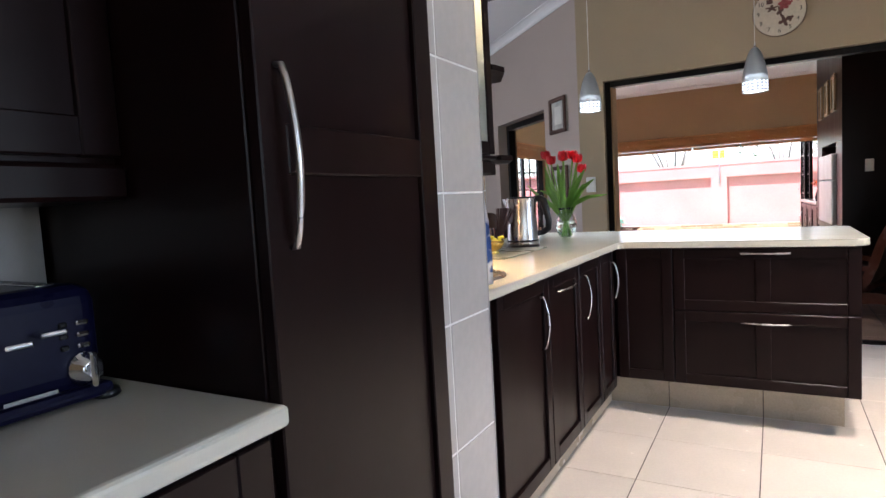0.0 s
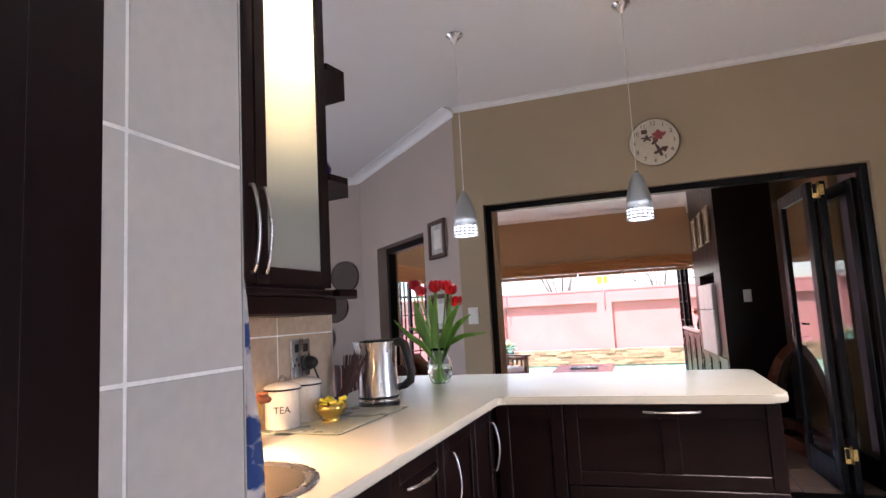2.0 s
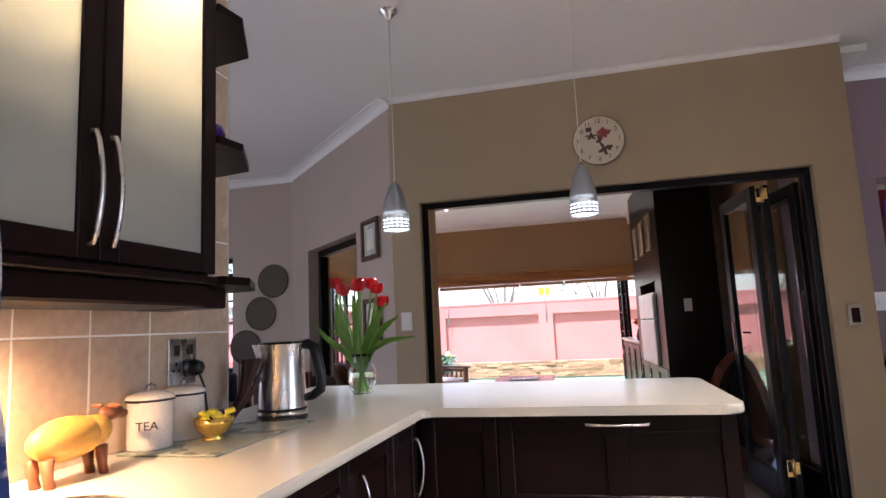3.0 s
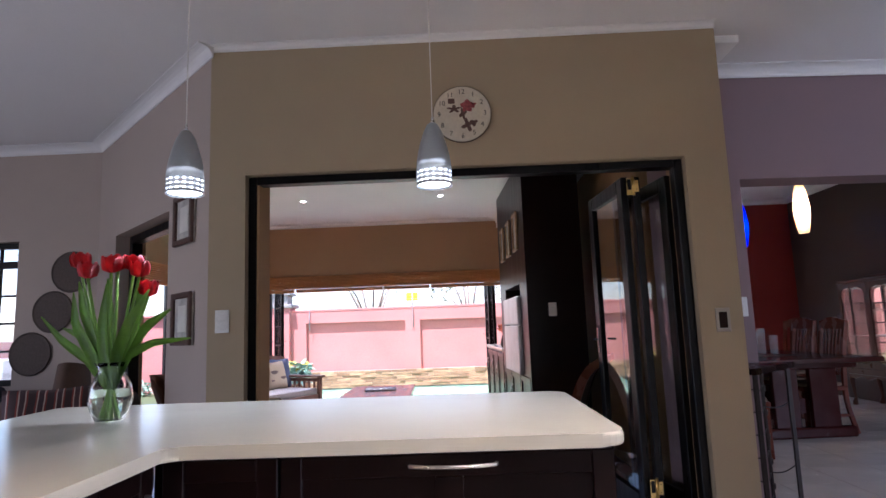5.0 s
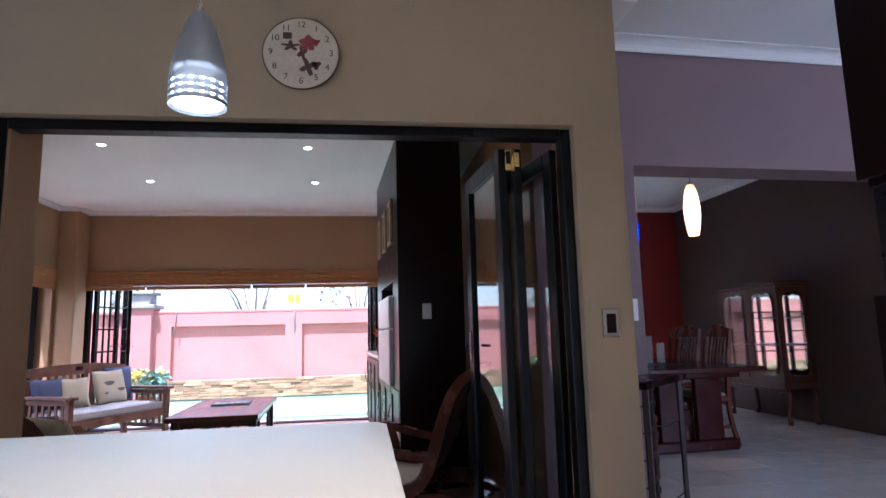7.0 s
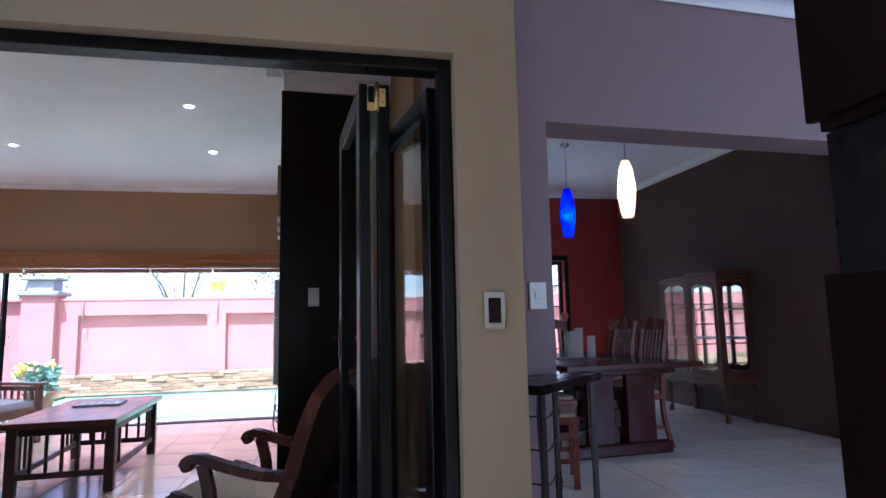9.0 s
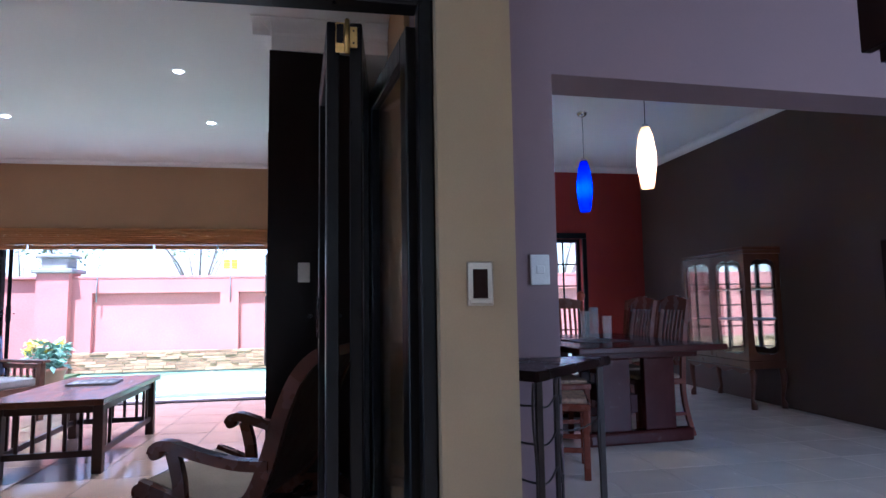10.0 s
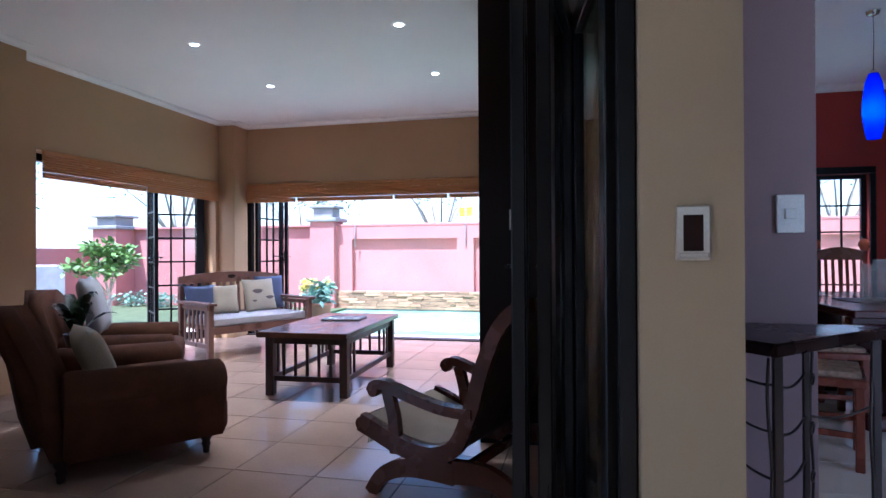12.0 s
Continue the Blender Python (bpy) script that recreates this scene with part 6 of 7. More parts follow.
def armchair(loc, rz, label):
    ob = thing("armchair", label, "armchair", loc, rz, "brown suede armchairs")
    for x in (-0.40, 0.40):
        # rolled arm with a flat outer side
        pts_ = [(x - 0.055, 0.12), (x + 0.055, 0.12)]
        r, cz = 0.098, 0.42
        arc = [(x + r * math.cos(a), cz + r * math.sin(a)) for a in [(-0.9 + (math.pi + 1.8) * i / 16) for i in range(17)]]
        bm = bmesh.new()
        vs = prism(bm, [pts_[0], pts_[1]] + arc, -0.40, 0.30, "xz")
        for v in bm.verts:
            if v.co.z > 0.3:
                v.co.z += 0.05 * max(0, (v.co.y + 0.1)) * 1.0
        bmesh.ops.bevel(bm, geom=[e for e in bm.edges if abs(e.verts[0].co.y - e.verts[1].co.y) < 1e-4 and len(e.link_faces) == 2 and abs(e.verts[0].co.y) > 0.2], offset=0.012, segments=2, affect="EDGES")
        for f in bm.faces:
            f.smooth = len(f.verts) < 8
        part("arm", bm, M_SUEDE, ob)
    bm = bmesh.new(); cushion(bm, -0.40, 0.40, -0.44, 0.30, 0.12, 0.30, 0.035); part("base", bm, M_SUEDE, ob)
    bm = bmesh.new(); cushion(bm, -0.33, 0.33, -0.45, 0.24, 0.27, 0.42, 0.06); part("seat_cushion", bm, M_SUEDE, ob)
    bm = bmesh.new()
    outline = [(-0.40, 0.12), (0.40, 0.12), (0.42, 0.50), (0.40, 0.66), (0.32, 0.77), (0.18, 0.82), (0.0, 0.835), (-0.18, 0.82), (-0.32, 0.77), (-0.40, 0.66), (-0.42, 0.50)]
    prism(bm, outline, -0.09, 0.11, "xz")
    bmesh.ops.bevel(bm, geom=[e for e in bm.edges if abs(e.verts[0].co.y - e.verts[1].co.y) < 1e-4], offset=0.065, segments=5, affect="EDGES")
    for v in bm.verts: v.co.y += 0.30 + max(0, v.co.z - 0.3) ** 1.3 * 0.42
    for f in bm.faces: f.smooth = True
    part("backrest", bm, M_SUEDE, ob)
    for x in (-0.34, 0.34):
        for y in (-0.34, 0.30):
            bm = bmesh.new(); lathe(bm, [(0.014, 0), (0.017, 0.01), (0.017, 0.03), (0.024, 0.05), (0.019, 0.065), (0.032, 0.09), (0.035, 0.125)], 14, x, y); part("leg", bm, M_WOODDARK, ob, "turned dark wooden leg")
    return ob


armchair((-1.01, 5.87, 0), 143, "brown suede armchair with rolled arms, a cream cushion on it").scale = (1.06, 1.06, 1.0)
armchair((-1.90, 6.86, 0), 125, "brown suede armchair with rolled arms, beside a leafy plant")
cf = Vector((0.6, 0.8, 0))
pillow("crumpled cream cushion on the near armchair", Vector((-1.03, 5.90, 0.385)) - cf * 0.08 + Vector((0.05, -0.03, 0)), 143, -22, 0.42, 0.34, 0.14, M_CREAMC, "armchair cushions")
pillow("pale grey cushion on the further armchair", Vector((-1.90, 6.86, 0.50)) - Vector((0.82, 0.57, 0)) * 0.10, 125, -16, 0.46, 0.44, 0.14, M_SEAT, "armchair cushions")
ob = thing("side_table", "small dark round side table between the armchairs", "side table", (-1.66, 6.24, 0))
bm = bmesh.new(); lathe(bm, [(0.19, 0.44), (0.20, 0.45), (0.20, 0.465), (0.19, 0.47)], 28); part("tabletop", bm, M_WOODDARK, ob)
bm = bmesh.new(); lathe(bm, [(0.14, 0), (0.13, 0.02), (0.025, 0.05), (0.03, 0.25), (0.02, 0.40), (0.06, 0.44)], 18); part("pedestal", bm, M_WOODDARK, ob)
ob = thing("pot_plant", "dark green leafy pot plant on the side table", "potted plant", (-1.66, 6.24, 0.471))
bm = bmesh.new(); lathe(bm, [(0.05, 0), (0.075, 0.10), (0.08, 0.11), (0.07, 0.11), (0.05, 0.08)], 18); part("pot", bm, M_WOODDARK, ob)
M_DLEAF = mat("dark_glossy_leaf", (0.018, 0.035, 0.012), 0.3, bump=0)
rr = random.Random(8)
for k in range(16):
    a = k * 2.4
    rch = rr.uniform(0.10, 0.24)
    hgt = rr.uniform(0.12, 0.30)
    bm = bmesh.new()
    c, s = math.cos(a), math.sin(a)
    prev = None
    for i in range(7):
        u = i / 6
        p = Vector((c * rch * u, s * rch * u, 0.08 + hgt * math.sin(u * 2.0)))
        w = 0.035 * math.sin(math.pi * min(1, 0.05 + u * 0.95)) + 0.002
        row = [bm.verts.new(p + Vector((-s, c, 0)) * w), bm.verts.new(p - Vector((0, 0, 0.3 * w))), bm.verts.new(p - Vector((-s, c, 0)) * w)]
        if prev:
            for j in (0, 1): bm.faces.new((prev[j], prev[j + 1], row[j + 1], row[j])).smooth = True
        prev = row
    bmesh.ops.solidify(bm, geom=list(bm.faces), thickness=0.001)
    part("leaf", bm, M_DLEAF, ob)

M_STRIPE = mat("striped_cushion_cloth", (0.16, 0.045, 0.035), 0.9, vary=0.1, bump=0.3)
_nt = M_STRIPE.node_tree
_w = _nt.nodes.new("ShaderNodeTexWave")
_w.inputs["Scale"].default_value, _w.inputs["Distortion"].default_value = 3.6, 1.2
_c = _nt.nodes.new("ShaderNodeValToRGB")
_c.color_ramp.interpolation = "CONSTANT"
for _p, _k in ((0.0, (0.05, 0.03, 0.03)), (0.35, (0.20, 0.04, 0.03)), (0.62, (0.42, 0.32, 0.27)), (0.82, (0.06, 0.035, 0.04))):
    _e = _c.color_ramp.elements[0] if _p == 0 else _c.color_ramp.elements.new(_p)
    _e.color = rgb(*_k)
_c.color_ramp.elements.remove(_c.color_ramp.elements[-1])
_tc = _nt.nodes.new("ShaderNodeTexCoord")
_nt.links.new(_tc.outputs["Object"], _w.inputs["Vector"])
_nt.links.new(_w.outputs["Fac"], _c.inputs[0])
_nt.links.new(_c.outputs[0], _nt.nodes["Principled BSDF"].inputs["Base Color"])
pillow("striped red, cream and dark cushion leaning in the lounge armchair", Vector((-1.93, 4.60, 0.47)), 32, -16, 0.46, 0.44, 0.15, M_STRIPE, "")

# low reclining chair
M_REDWOOD = mat("polished_red_brown_timber", (0.080, 0.024, 0.013), 0.26, vary=0.2, scale=8, grain=50, bump=0.03, spec=0.35)
M_LEATHER = mat("dark_brown_leather", (0.05, 0.026, 0.02), 0.45, vary=0.2, scale=15, grain=90, bump=0.3)
M_PADC = mat("cream_seat_cloth", (0.38, 0.31, 0.23), 0.85, vary=0.1, bump=0.3)
ob = thing("reclining_chair", "low curved-leg wooden reclining chair with scrolled arms and a cream seat", "chair", (1.09, 5.80, 0), -108)


def smooth_line(pts_, n=5):
    pts_ = [Vector(p) for p in pts_]
    out = []
    for i in range(len(pts_) - 1):
        p0, p1, p2, p3 = pts_[max(0, i - 1)], pts_[i], pts_[i + 1], pts_[min(len(pts_) - 1, i + 2)]
        for k in range(n):
            t = k / n
            out.append(0.5 * ((2 * p1) + (p2 - p0) * t + (2 * p0 - 5 * p1 + 4 * p2 - p3) * t * t + (3 * p1 - p0 - 3 * p2 + p3) * t ** 3))
    out.append(pts_[-1])
    return out


def ribbon(bm, line, half, thick, x):
    """A flat bar of that thickness across the chair's side, following line in (y, z)."""
    rings = []
    for i, p in enumerate(line):
        d = (line[min(i + 1, len(line) - 1)] - line[max(i - 1, 0)]).normalized()
        n = Vector((0, -d.z, d.y))
        h = half if not isinstance(half, (list, tuple)) else half[0] + (half[1] - half[0]) * i / (len(line) - 1)
        rings.append([bm.verts.new(Vector((x + s * thick / 2, p.y, p.z)) + n * h * q) for s, q in ((-1, -1), (1, -1), (1, 1), (-1, 1))])
    for A, B in zip(rings, rings[1:]):
        for k in range(4):
            bm.faces.new((A[k], A[(k + 1) % 4], B[(k + 1) % 4], B[k]))
    bm.faces.new(rings[0][::-1]); bm.faces.new(rings[-1])
    es = [e for e in bm.edges if len(e.link_faces) == 2 and e.calc_face_angle(0) > 0.7]
    bmesh.ops.bevel(bm, geom=es, offset=min(0.006, thick * 0.2), segments=2, affect="EDGES", profile=0.5)


SX = 0.32
seat_line = smooth_line([(0, -0.50, 0.315), (0, -0.41, 0.285), (0, -0.26, 0.235), (0, -0.10, 0.225), (0, 0.01, 0.285), (0, 0.08, 0.44), (0, 0.135, 0.62), (0, 0.205, 0.78), (0, 0.29, 0.87), (0, 0.37, 0.89)])
for x in (-SX, SX):
    bm = bmesh.new(); ribbon(bm, seat_line, (0.042, 0.026), 0.038, x); part("side_rail", bm, M_REDWOOD, ob)
    bm = bmesh.new(); ribbon(bm, smooth_line([(0, -0.44, 0.0), (0, -0.36, 0.10), (0, -0.22, 0.155), (0, 0.0, 0.165)]), (0.030, 0.046), 0.04, x); part("front_leg", bm, M_REDWOOD, ob)
    bm = bmesh.new(); ribbon(bm, smooth_line([(0, 0.46, 0.0), (0, 0.32, 0.10), (0, 0.16, 0.18), (0, 0.0, 0.175)]), (0.032, 0.048), 0.04, x); part("rear_leg", bm, M_REDWOOD, ob)
    bm = bmesh.new(); ribbon(bm, smooth_line([(0, -0.30, 0.20), (0, -0.31, 0.35), (0, -0.345, 0.475)]), 0.027, 0.034, x); part("arm_post", bm, M_REDWOOD, ob)
    bm = bmesh.new(); ribbon(bm, smooth_line([(0, -0.43, 0.462), (0, -0.415, 0.490), (0, -0.36, 0.500), (0, -0.22, 0.462), (0, -0.06, 0.430), (0, 0.09, 0.425)]), 0.022, 0.055, x); part("armrest", bm, M_REDWOOD, ob)
    bm = bmesh.new()
    vs = lathe(bm, [(0.026, -0.03), (0.028, 0), (0.026, 0.03)], 16)
    bm.transform(Matrix.Translation((x, -0.415, 0.468)) @ Matrix.Rotation(math.pi / 2, 4, "Y")); part("arm_scroll", bm, M_REDWOOD, ob)
bm = bmesh.new()
lathe(bm, [(0.035, -SX), (0.037, 0), (0.035, SX)], 16); bm.transform(Matrix.Translation((0, -0.50, 0.30)) @ Matrix.Rotation(math.pi / 2, 4, "Y")); part("front_roll", bm, M_REDWOOD, ob)
bm = bmesh.new(); ribbon(bm, [p + Vector((0, 0, 0.0)) for p in seat_line], 0.020, 2 * SX - 0.04, 0); part("leather_back", bm, M_LEATHER, ob)
bm = bmesh.new(); ribbon(bm, [p + Vector((0, -0.016, 0.022)) for p in seat_line[2:30]], 0.015, 2 * SX - 0.09, 0); part("seat_cloth", bm, M_PADC, ob, "cream seat cloth")
boxpart("stretcher", (-SX, SX, 0.0, 0.04, 0.15, 0.19), M_REDWOOD, ob, 0.004)
bm = bmesh.new()
rr = random.Random(2)
for k in range(60):
    x = -0.26 + 0.52 * k / 59
    tube(bm, [(x, -0.50, 0.27), (x + rr.uniform(-0.01, 0.01), -0.50, 0.20)], 0.004, 4)
part("fringe", bm, M_PADC, ob, "pale knotted fringe")

# cabinet wall of the living room
ob = thing("media_cabinet", "tall dark timber cabinet with a fridge niche and three small frames", "cabinet", (0.94, 6.42, 0), 3.5)
D = 0.50
boxpart("side_panel", (0, D, 0, 0.03, 0, 2.62), M_CABINET, ob, 0.002)
boxpart("upper_front", (0.001, D, 0.031, 1.75, 1.53, 2.62), M_CABINET, ob, 0.002)
boxpart("niche_back", (0.20, D, 0.031, 1.75, 0.70, 1.529), M_BLACK, ob, 0.001)
boxpart("divider", (0.0, 0.2, 1.33, 1.75, 0.70, 1.529), M_CABINET, ob, 0.002)
boxpart("divider", (0.0, 0.2, 0.031, 0.36, 0.70, 1.529), M_CABINET, ob, 0.002)
boxpart("base", (0.02, D, 0.031, 1.75, 0.0, 0.699), M_CABINET, ob, 0.002)
for k in range(3):
    a = 0.06 + k * 0.56
    d = shaker("door", ob, "x", -0.001, a, a + 0.54, 0.08, 0.69, -1, frame=0.055, t=0.02)
    bent_handle(d, (-0.001, a + 0.45, 0.56), (-0.001, a + 0.45, 0.36), (-0.03, 0, 0))
fr = thing("bar_fridge", "white two-door fridge standing in the dark cabinet niche", "fridge", (0.94, 6.42, 0.70), 3.5)
boxpart("body", (0.02, 0.19, 0.38, 1.30, 0.0, 0.72), M_ACW, fr, 0.01)
boxpart("lower_door", (-0.035, 0.018, 0.38, 1.30, 0.004, 0.45), M_ACW, fr, 0.01)
boxpart("upper_door", (-0.035, 0.018, 0.38, 1.30, 0.456, 0.72), M_ACW, fr, 0.01)
M_GILT = mat("pale_gilt_frame", (0.42, 0.30, 0.17), 0.4, vary=0.2, bump=0.2)
for k in range(3):
    f = thing("small_frame", "small pale framed picture on the dark cabinet front", "framed picture", (0.94 - 0.061 * (0.42 + k * 0.45) - 0.001, 6.42 + 0.42 + k * 0.45, 2.02), 3.5, "small frames on the cabinet")
    for d in ((-0.12, 0.12, 0.15, 0.18), (-0.12, 0.12, -0.18, -0.15)):
        boxpart("frame_bar", (-0.022, 0, d[0], d[1], d[2], d[3]), M_GILT, f, 0.004)
    for d in ((-0.12, -0.09), (0.09, 0.12)):
        boxpart("frame_bar", (-0.0215, 0, d[0], d[1], -0.149, 0.149), M_GILT, f, 0.004)
    boxpart("backing", (-0.008, -0.001, -0.09, 0.09, -0.149, 0.149), M_MOUNT, f, 0)
ob = thing("low_cabinet", "low dark cabinet with a white top and bow handles", "cabinet", (0.83, 8.19, 0), 3.5)
boxpart("carcass", (0.02, 0.5, 0.0, 1.70, 0.0, 0.86), M_CABINET, ob, 0.002)
boxpart("top", (-0.01, 0.5, 0.0, 1.70, 0.861, 0.90), M_STONE, ob, 0.006)
for k in range(3):
    d = shaker("door", ob, "x", -0.001, 0.02 + k * 0.56, 0.56 + k * 0.56, 0.08, 0.84, -1, frame=0.055, t=0.02)
    bent_handle(d, (-0.001, 0.47 + k * 0.56, 0.72), (-0.001, 0.47 + k * 0.56, 0.52), (-0.03, 0, 0))
ob = thing("orange_flower", "small orange flower in a dark vase on the low cabinet", "flowers", (0.86, 8.45, 0.901))
bm = bmesh.new(); lathe(bm, [(0.03, 0), (0.04, 0.05), (0.02, 0.12), (0.022, 0.14)], 16); part("vase", bm, M_BLACK, ob)
bm = bmesh.new(); leaves(bm, (-0.01, 0, 0.22), 0.05, 140, 0.035, random.Random(9)); part("flower", bm, mat("orange_petal", (0.75, 0.16, 0.06), 0.5, bump=0), ob)
# bulkhead above the cabinet
bm = bmesh.new(); box(bm, 0.95, 1.66, 6.43, 10.16, 2.625, Z_L - 0.002)
structure("bulkhead", bm, M_CEIL, "white bulkhead above the dark cabinet", "wall")
cornice("trim_bulkhead_side", (0.95, 10.17), (0.95, 6.36), Z_L, 0.075, 0.11)
cornice("trim_bulkhead", (0.84, 6.43), (1.66, 6.43), Z_L, 0.075, 0.11)

# ---- dining room ----
# corner table: dark top on a wrought iron rack, its long edge set across the corner
ob = thing("iron_wine_table", "dark wooden-topped wrought iron corner table by the mauve wall", "side table", (2.2, 4.97, 0))
M_TABTOP = mat("near_black_polished_timber", (0.022, 0.010, 0.009), 0.25, vary=0.2, scale=6, grain=50, bump=0.04)
M_IRON = mat("wrought_iron", (0.045, 0.032, 0.028), 0.5, 0.3, vary=0.3, bump=0.3)
bm = bmesh.new()
prism(bm, [(-0.21, -0.265), (0.25, 0.185), (0.23, 0.205), (-0.29, 0.205), (-0.30, -0.15)], 0.825, 0.86, "xy")
bmesh.ops.bevel(bm, geom=list(bm.edges), offset=0.005, segments=2, affect="EDGES")
part("tabletop", bm, M_TABTOP, ob, "near-black polished wooden top")
PL, PM, PR, PB = Vector((-0.193, -0.21, 0)), Vector((-0.059, -0.004, 0)), Vector((0.199, 0.187, 0)), Vector((-0.26, 0.17, 0))
for p, h in ((PL, 0.011), (PM, 0.008), (PR, 0.011), (PB, 0.011)):
    boxpart("leg", (p.x - h, p.x + h, p.y - h, p.y + h, 0, 0.824), M_IRON, ob, 0.002)
along = (PM - PL).normalized()
for p, s, ph in ((PL, -0.06, 0.0), (PM, 0.055, 1.5), (PR, -0.06, 2.6)):
    bm = bmesh.new()
    q = p + along * s
    tube(bm, [(q.x + along.x * 0.016 * math.sin(z * 15 + ph), q.y + along.y * 0.016 * math.sin(z * 15 + ph), z) for z in [0.03 + 0.0265 * i for i in range(31)]], 0.0045, 5)
    part("wavy_bar", bm, M_IRON, ob, "wavy iron bar")
for k in range(6):
    z = 0.12 + k * 0.125
    for p, q in ((PL, PM), (PB, PL), (PM, PR)):
        if p is PM and k not in (1, 4):
            continue
        bm = bmesh.new()
        tube(bm, [Vector((0, 0, z - 0.022 * math.sin(math.pi * i / 8))) + p + (q - p) * (i / 8) for i in range(9)], 0.0038, 5)
        part("rack_wire", bm, M_IRON, ob)
for k in range(5):
    bm = bmesh.new()
    c = PM + along * 0.03 + Vector((0.005, -0.012, 0.16 + k * 0.14))
    tube(bm, [c + along * (0.02 * math.cos(a) * (1 - a / 14)) + Vector((0, 0, 0.02 * math.sin(a) * (1 - a / 14))) for a in [0.6 * i for i in range(14)]], 0.003, 5)
    part("scroll", bm, M_IRON, ob, "small iron scroll")

# dining table
M_MAHOG = mat("polished_mahogany", (0.055, 0.012, 0.011), 0.20, vary=0.12, scale=3, grain=40, stretch=(3, 0.4, 3), bump=0.02, spec=0.2)
ob = thing("dining_table", "long polished dark red wooden trestle dining table", "dining table", (3.56, 7.72, 0), 3)
boxpart("tabletop", (-0.60, 0.60, -0.85, 0.85, 0.705, 0.752), M_MAHOG, ob, 0.008, seg=2)
for y in (-0.55, 0.55):
    boxpart("foot", (-0.42, 0.46, y - 0.05, y + 0.05, 0.0, 0.10), M_MAHOG, ob, 0.02, seg=2)
    boxpart("pedestal", (-0.30, -0.06, y - 0.03, y + 0.03, 0.10, 0.64), M_MAHOG, ob, 0.006)
    boxpart("pedestal", (0.06, 0.32, y - 0.03, y + 0.03, 0.10, 0.64), M_MAHOG, ob, 0.006)
    boxpart("bearer", (-0.50, 0.52, y - 0.045, y + 0.045, 0.641, 0.704), M_MAHOG, ob, 0.008)
boxpart("stretcher", (-0.03, 0.03, -0.52, 0.52, 0.22, 0.36), M_MAHOG, ob, 0.004)

M_CHAIRW = mat("red_brown_chair_timber", (0.15, 0.042, 0.026), 0.25, spec=0.3, vary=0.15, scale=8, grain=50, bump=0.06)
chair = thing("dining_chair", "high-backed red-brown wooden dining chair with a shaped crest and slatted back", "chair", (3.88, 7.50, 0), -90, "chairs round the dining table")
for x in (-0.19, 0.19):
    boxpart("leg", (x - 0.02, x + 0.02, -0.22, -0.18, 0, 0.44), M_CHAIRW, chair, 0.004)
    bm = bmesh.new(); ribbon(bm, smooth_line([(0, 0.26, 0.0), (0, 0.20, 0.25), (0, 0.19, 0.46), (0, 0.22, 0.80), (0, 0.27, 1.08)]), 0.018, 0.034, x); part("back_post", bm, M_CHAIRW, chair)
    boxpart("side_stretcher", (x - 0.009, x + 0.009, -0.18, 0.20, 0.16, 0.19), M_CHAIRW, chair, 0.002)
boxpart("stretcher", (-0.18, 0.18, -0.01, 0.01, 0.16, 0.19), M_CHAIRW, chair, 0.002)
boxpart("seat_frame", (-0.215, 0.215, -0.23, 0.21, 0.41, 0.455), M_CHAIRW, chair, 0.008)
bm = bmesh.new(); cushion(bm, -0.19, 0.19, -0.21, 0.17, 0.452, 0.485, 0.014); part("seat_pad", bm, mat("striped_seat_cloth", (0.30, 0.20, 0.14), 0.85, vary=0.4, scale=40), chair, "pale striped seat pad")
bm = bmesh.new(); curved_bar(bm, (-0.20, 0.262, 1.0), (0.20, 0.262, 1.0), 0.05, 0.07, 0.024); part("crest", bm, M_CHAIRW, chair, "shaped crest rail")
boxpart("lower_rail", (-0.175, 0.175, 0.185, 0.205, 0.55, 0.59), M_CHAIRW, chair, 0.002)
for k in range(5):
    x = -0.11 + k * 0.055
    bm = bmesh.new(); ribbon(bm, smooth_line([(0, 0.195, 0.585), (0, 0.218, 0.80), (0, 0.262, 1.01)]), 0.006, 0.026, x); part("back_slat", bm, M_CHAIRW, chair)
for x, y, a in ((3.90, 8.06, -90), (4.40, 8.85, -62), (3.02, 7.42, 88), (2.98, 8.02, 90), (2.72, 6.62, 70)):
    copy_thing(chair, pose(x, y, 0, 0, 0, a))
M_FIN = mat("orange_brown_finial", (0.40, 0.10, 0.05), 0.3, bump=0)
carver = copy_thing(chair, pose(3.78, 8.98, 0, 0, 0, -12))
carver["label"] = "carved red-brown dining chair with round orange finials at the table end"
for x in (-0.19, 0.19):
    bm = bmesh.new(); lathe(bm, [(0.012, 1.08), (0.03, 1.10), (0.046, 1.135), (0.046, 1.16), (0.025, 1.19), (0.0001, 1.195)], 16, x, 0.272); part("finial", bm, M_FIN, carver, "round orange wooden finial")
M_THIN = M_GLASS.copy()
M_THIN.name = "thin_clear_glass"
_p = M_THIN.node_tree.nodes["Principled BSDF"]
_p.inputs["Transmission Weight"].default_value = 0.0
_p.inputs["Alpha"].default_value = 0.15
ob = thing("table_mat", "flat dark mat on the dining table", "table mat", (3.45, 7.55, 0.753), 6)
boxpart("mat", (-0.22, 0.22, -0.2, 0.2, 0, 0.005), M_WOODDARK, ob, 0.001)
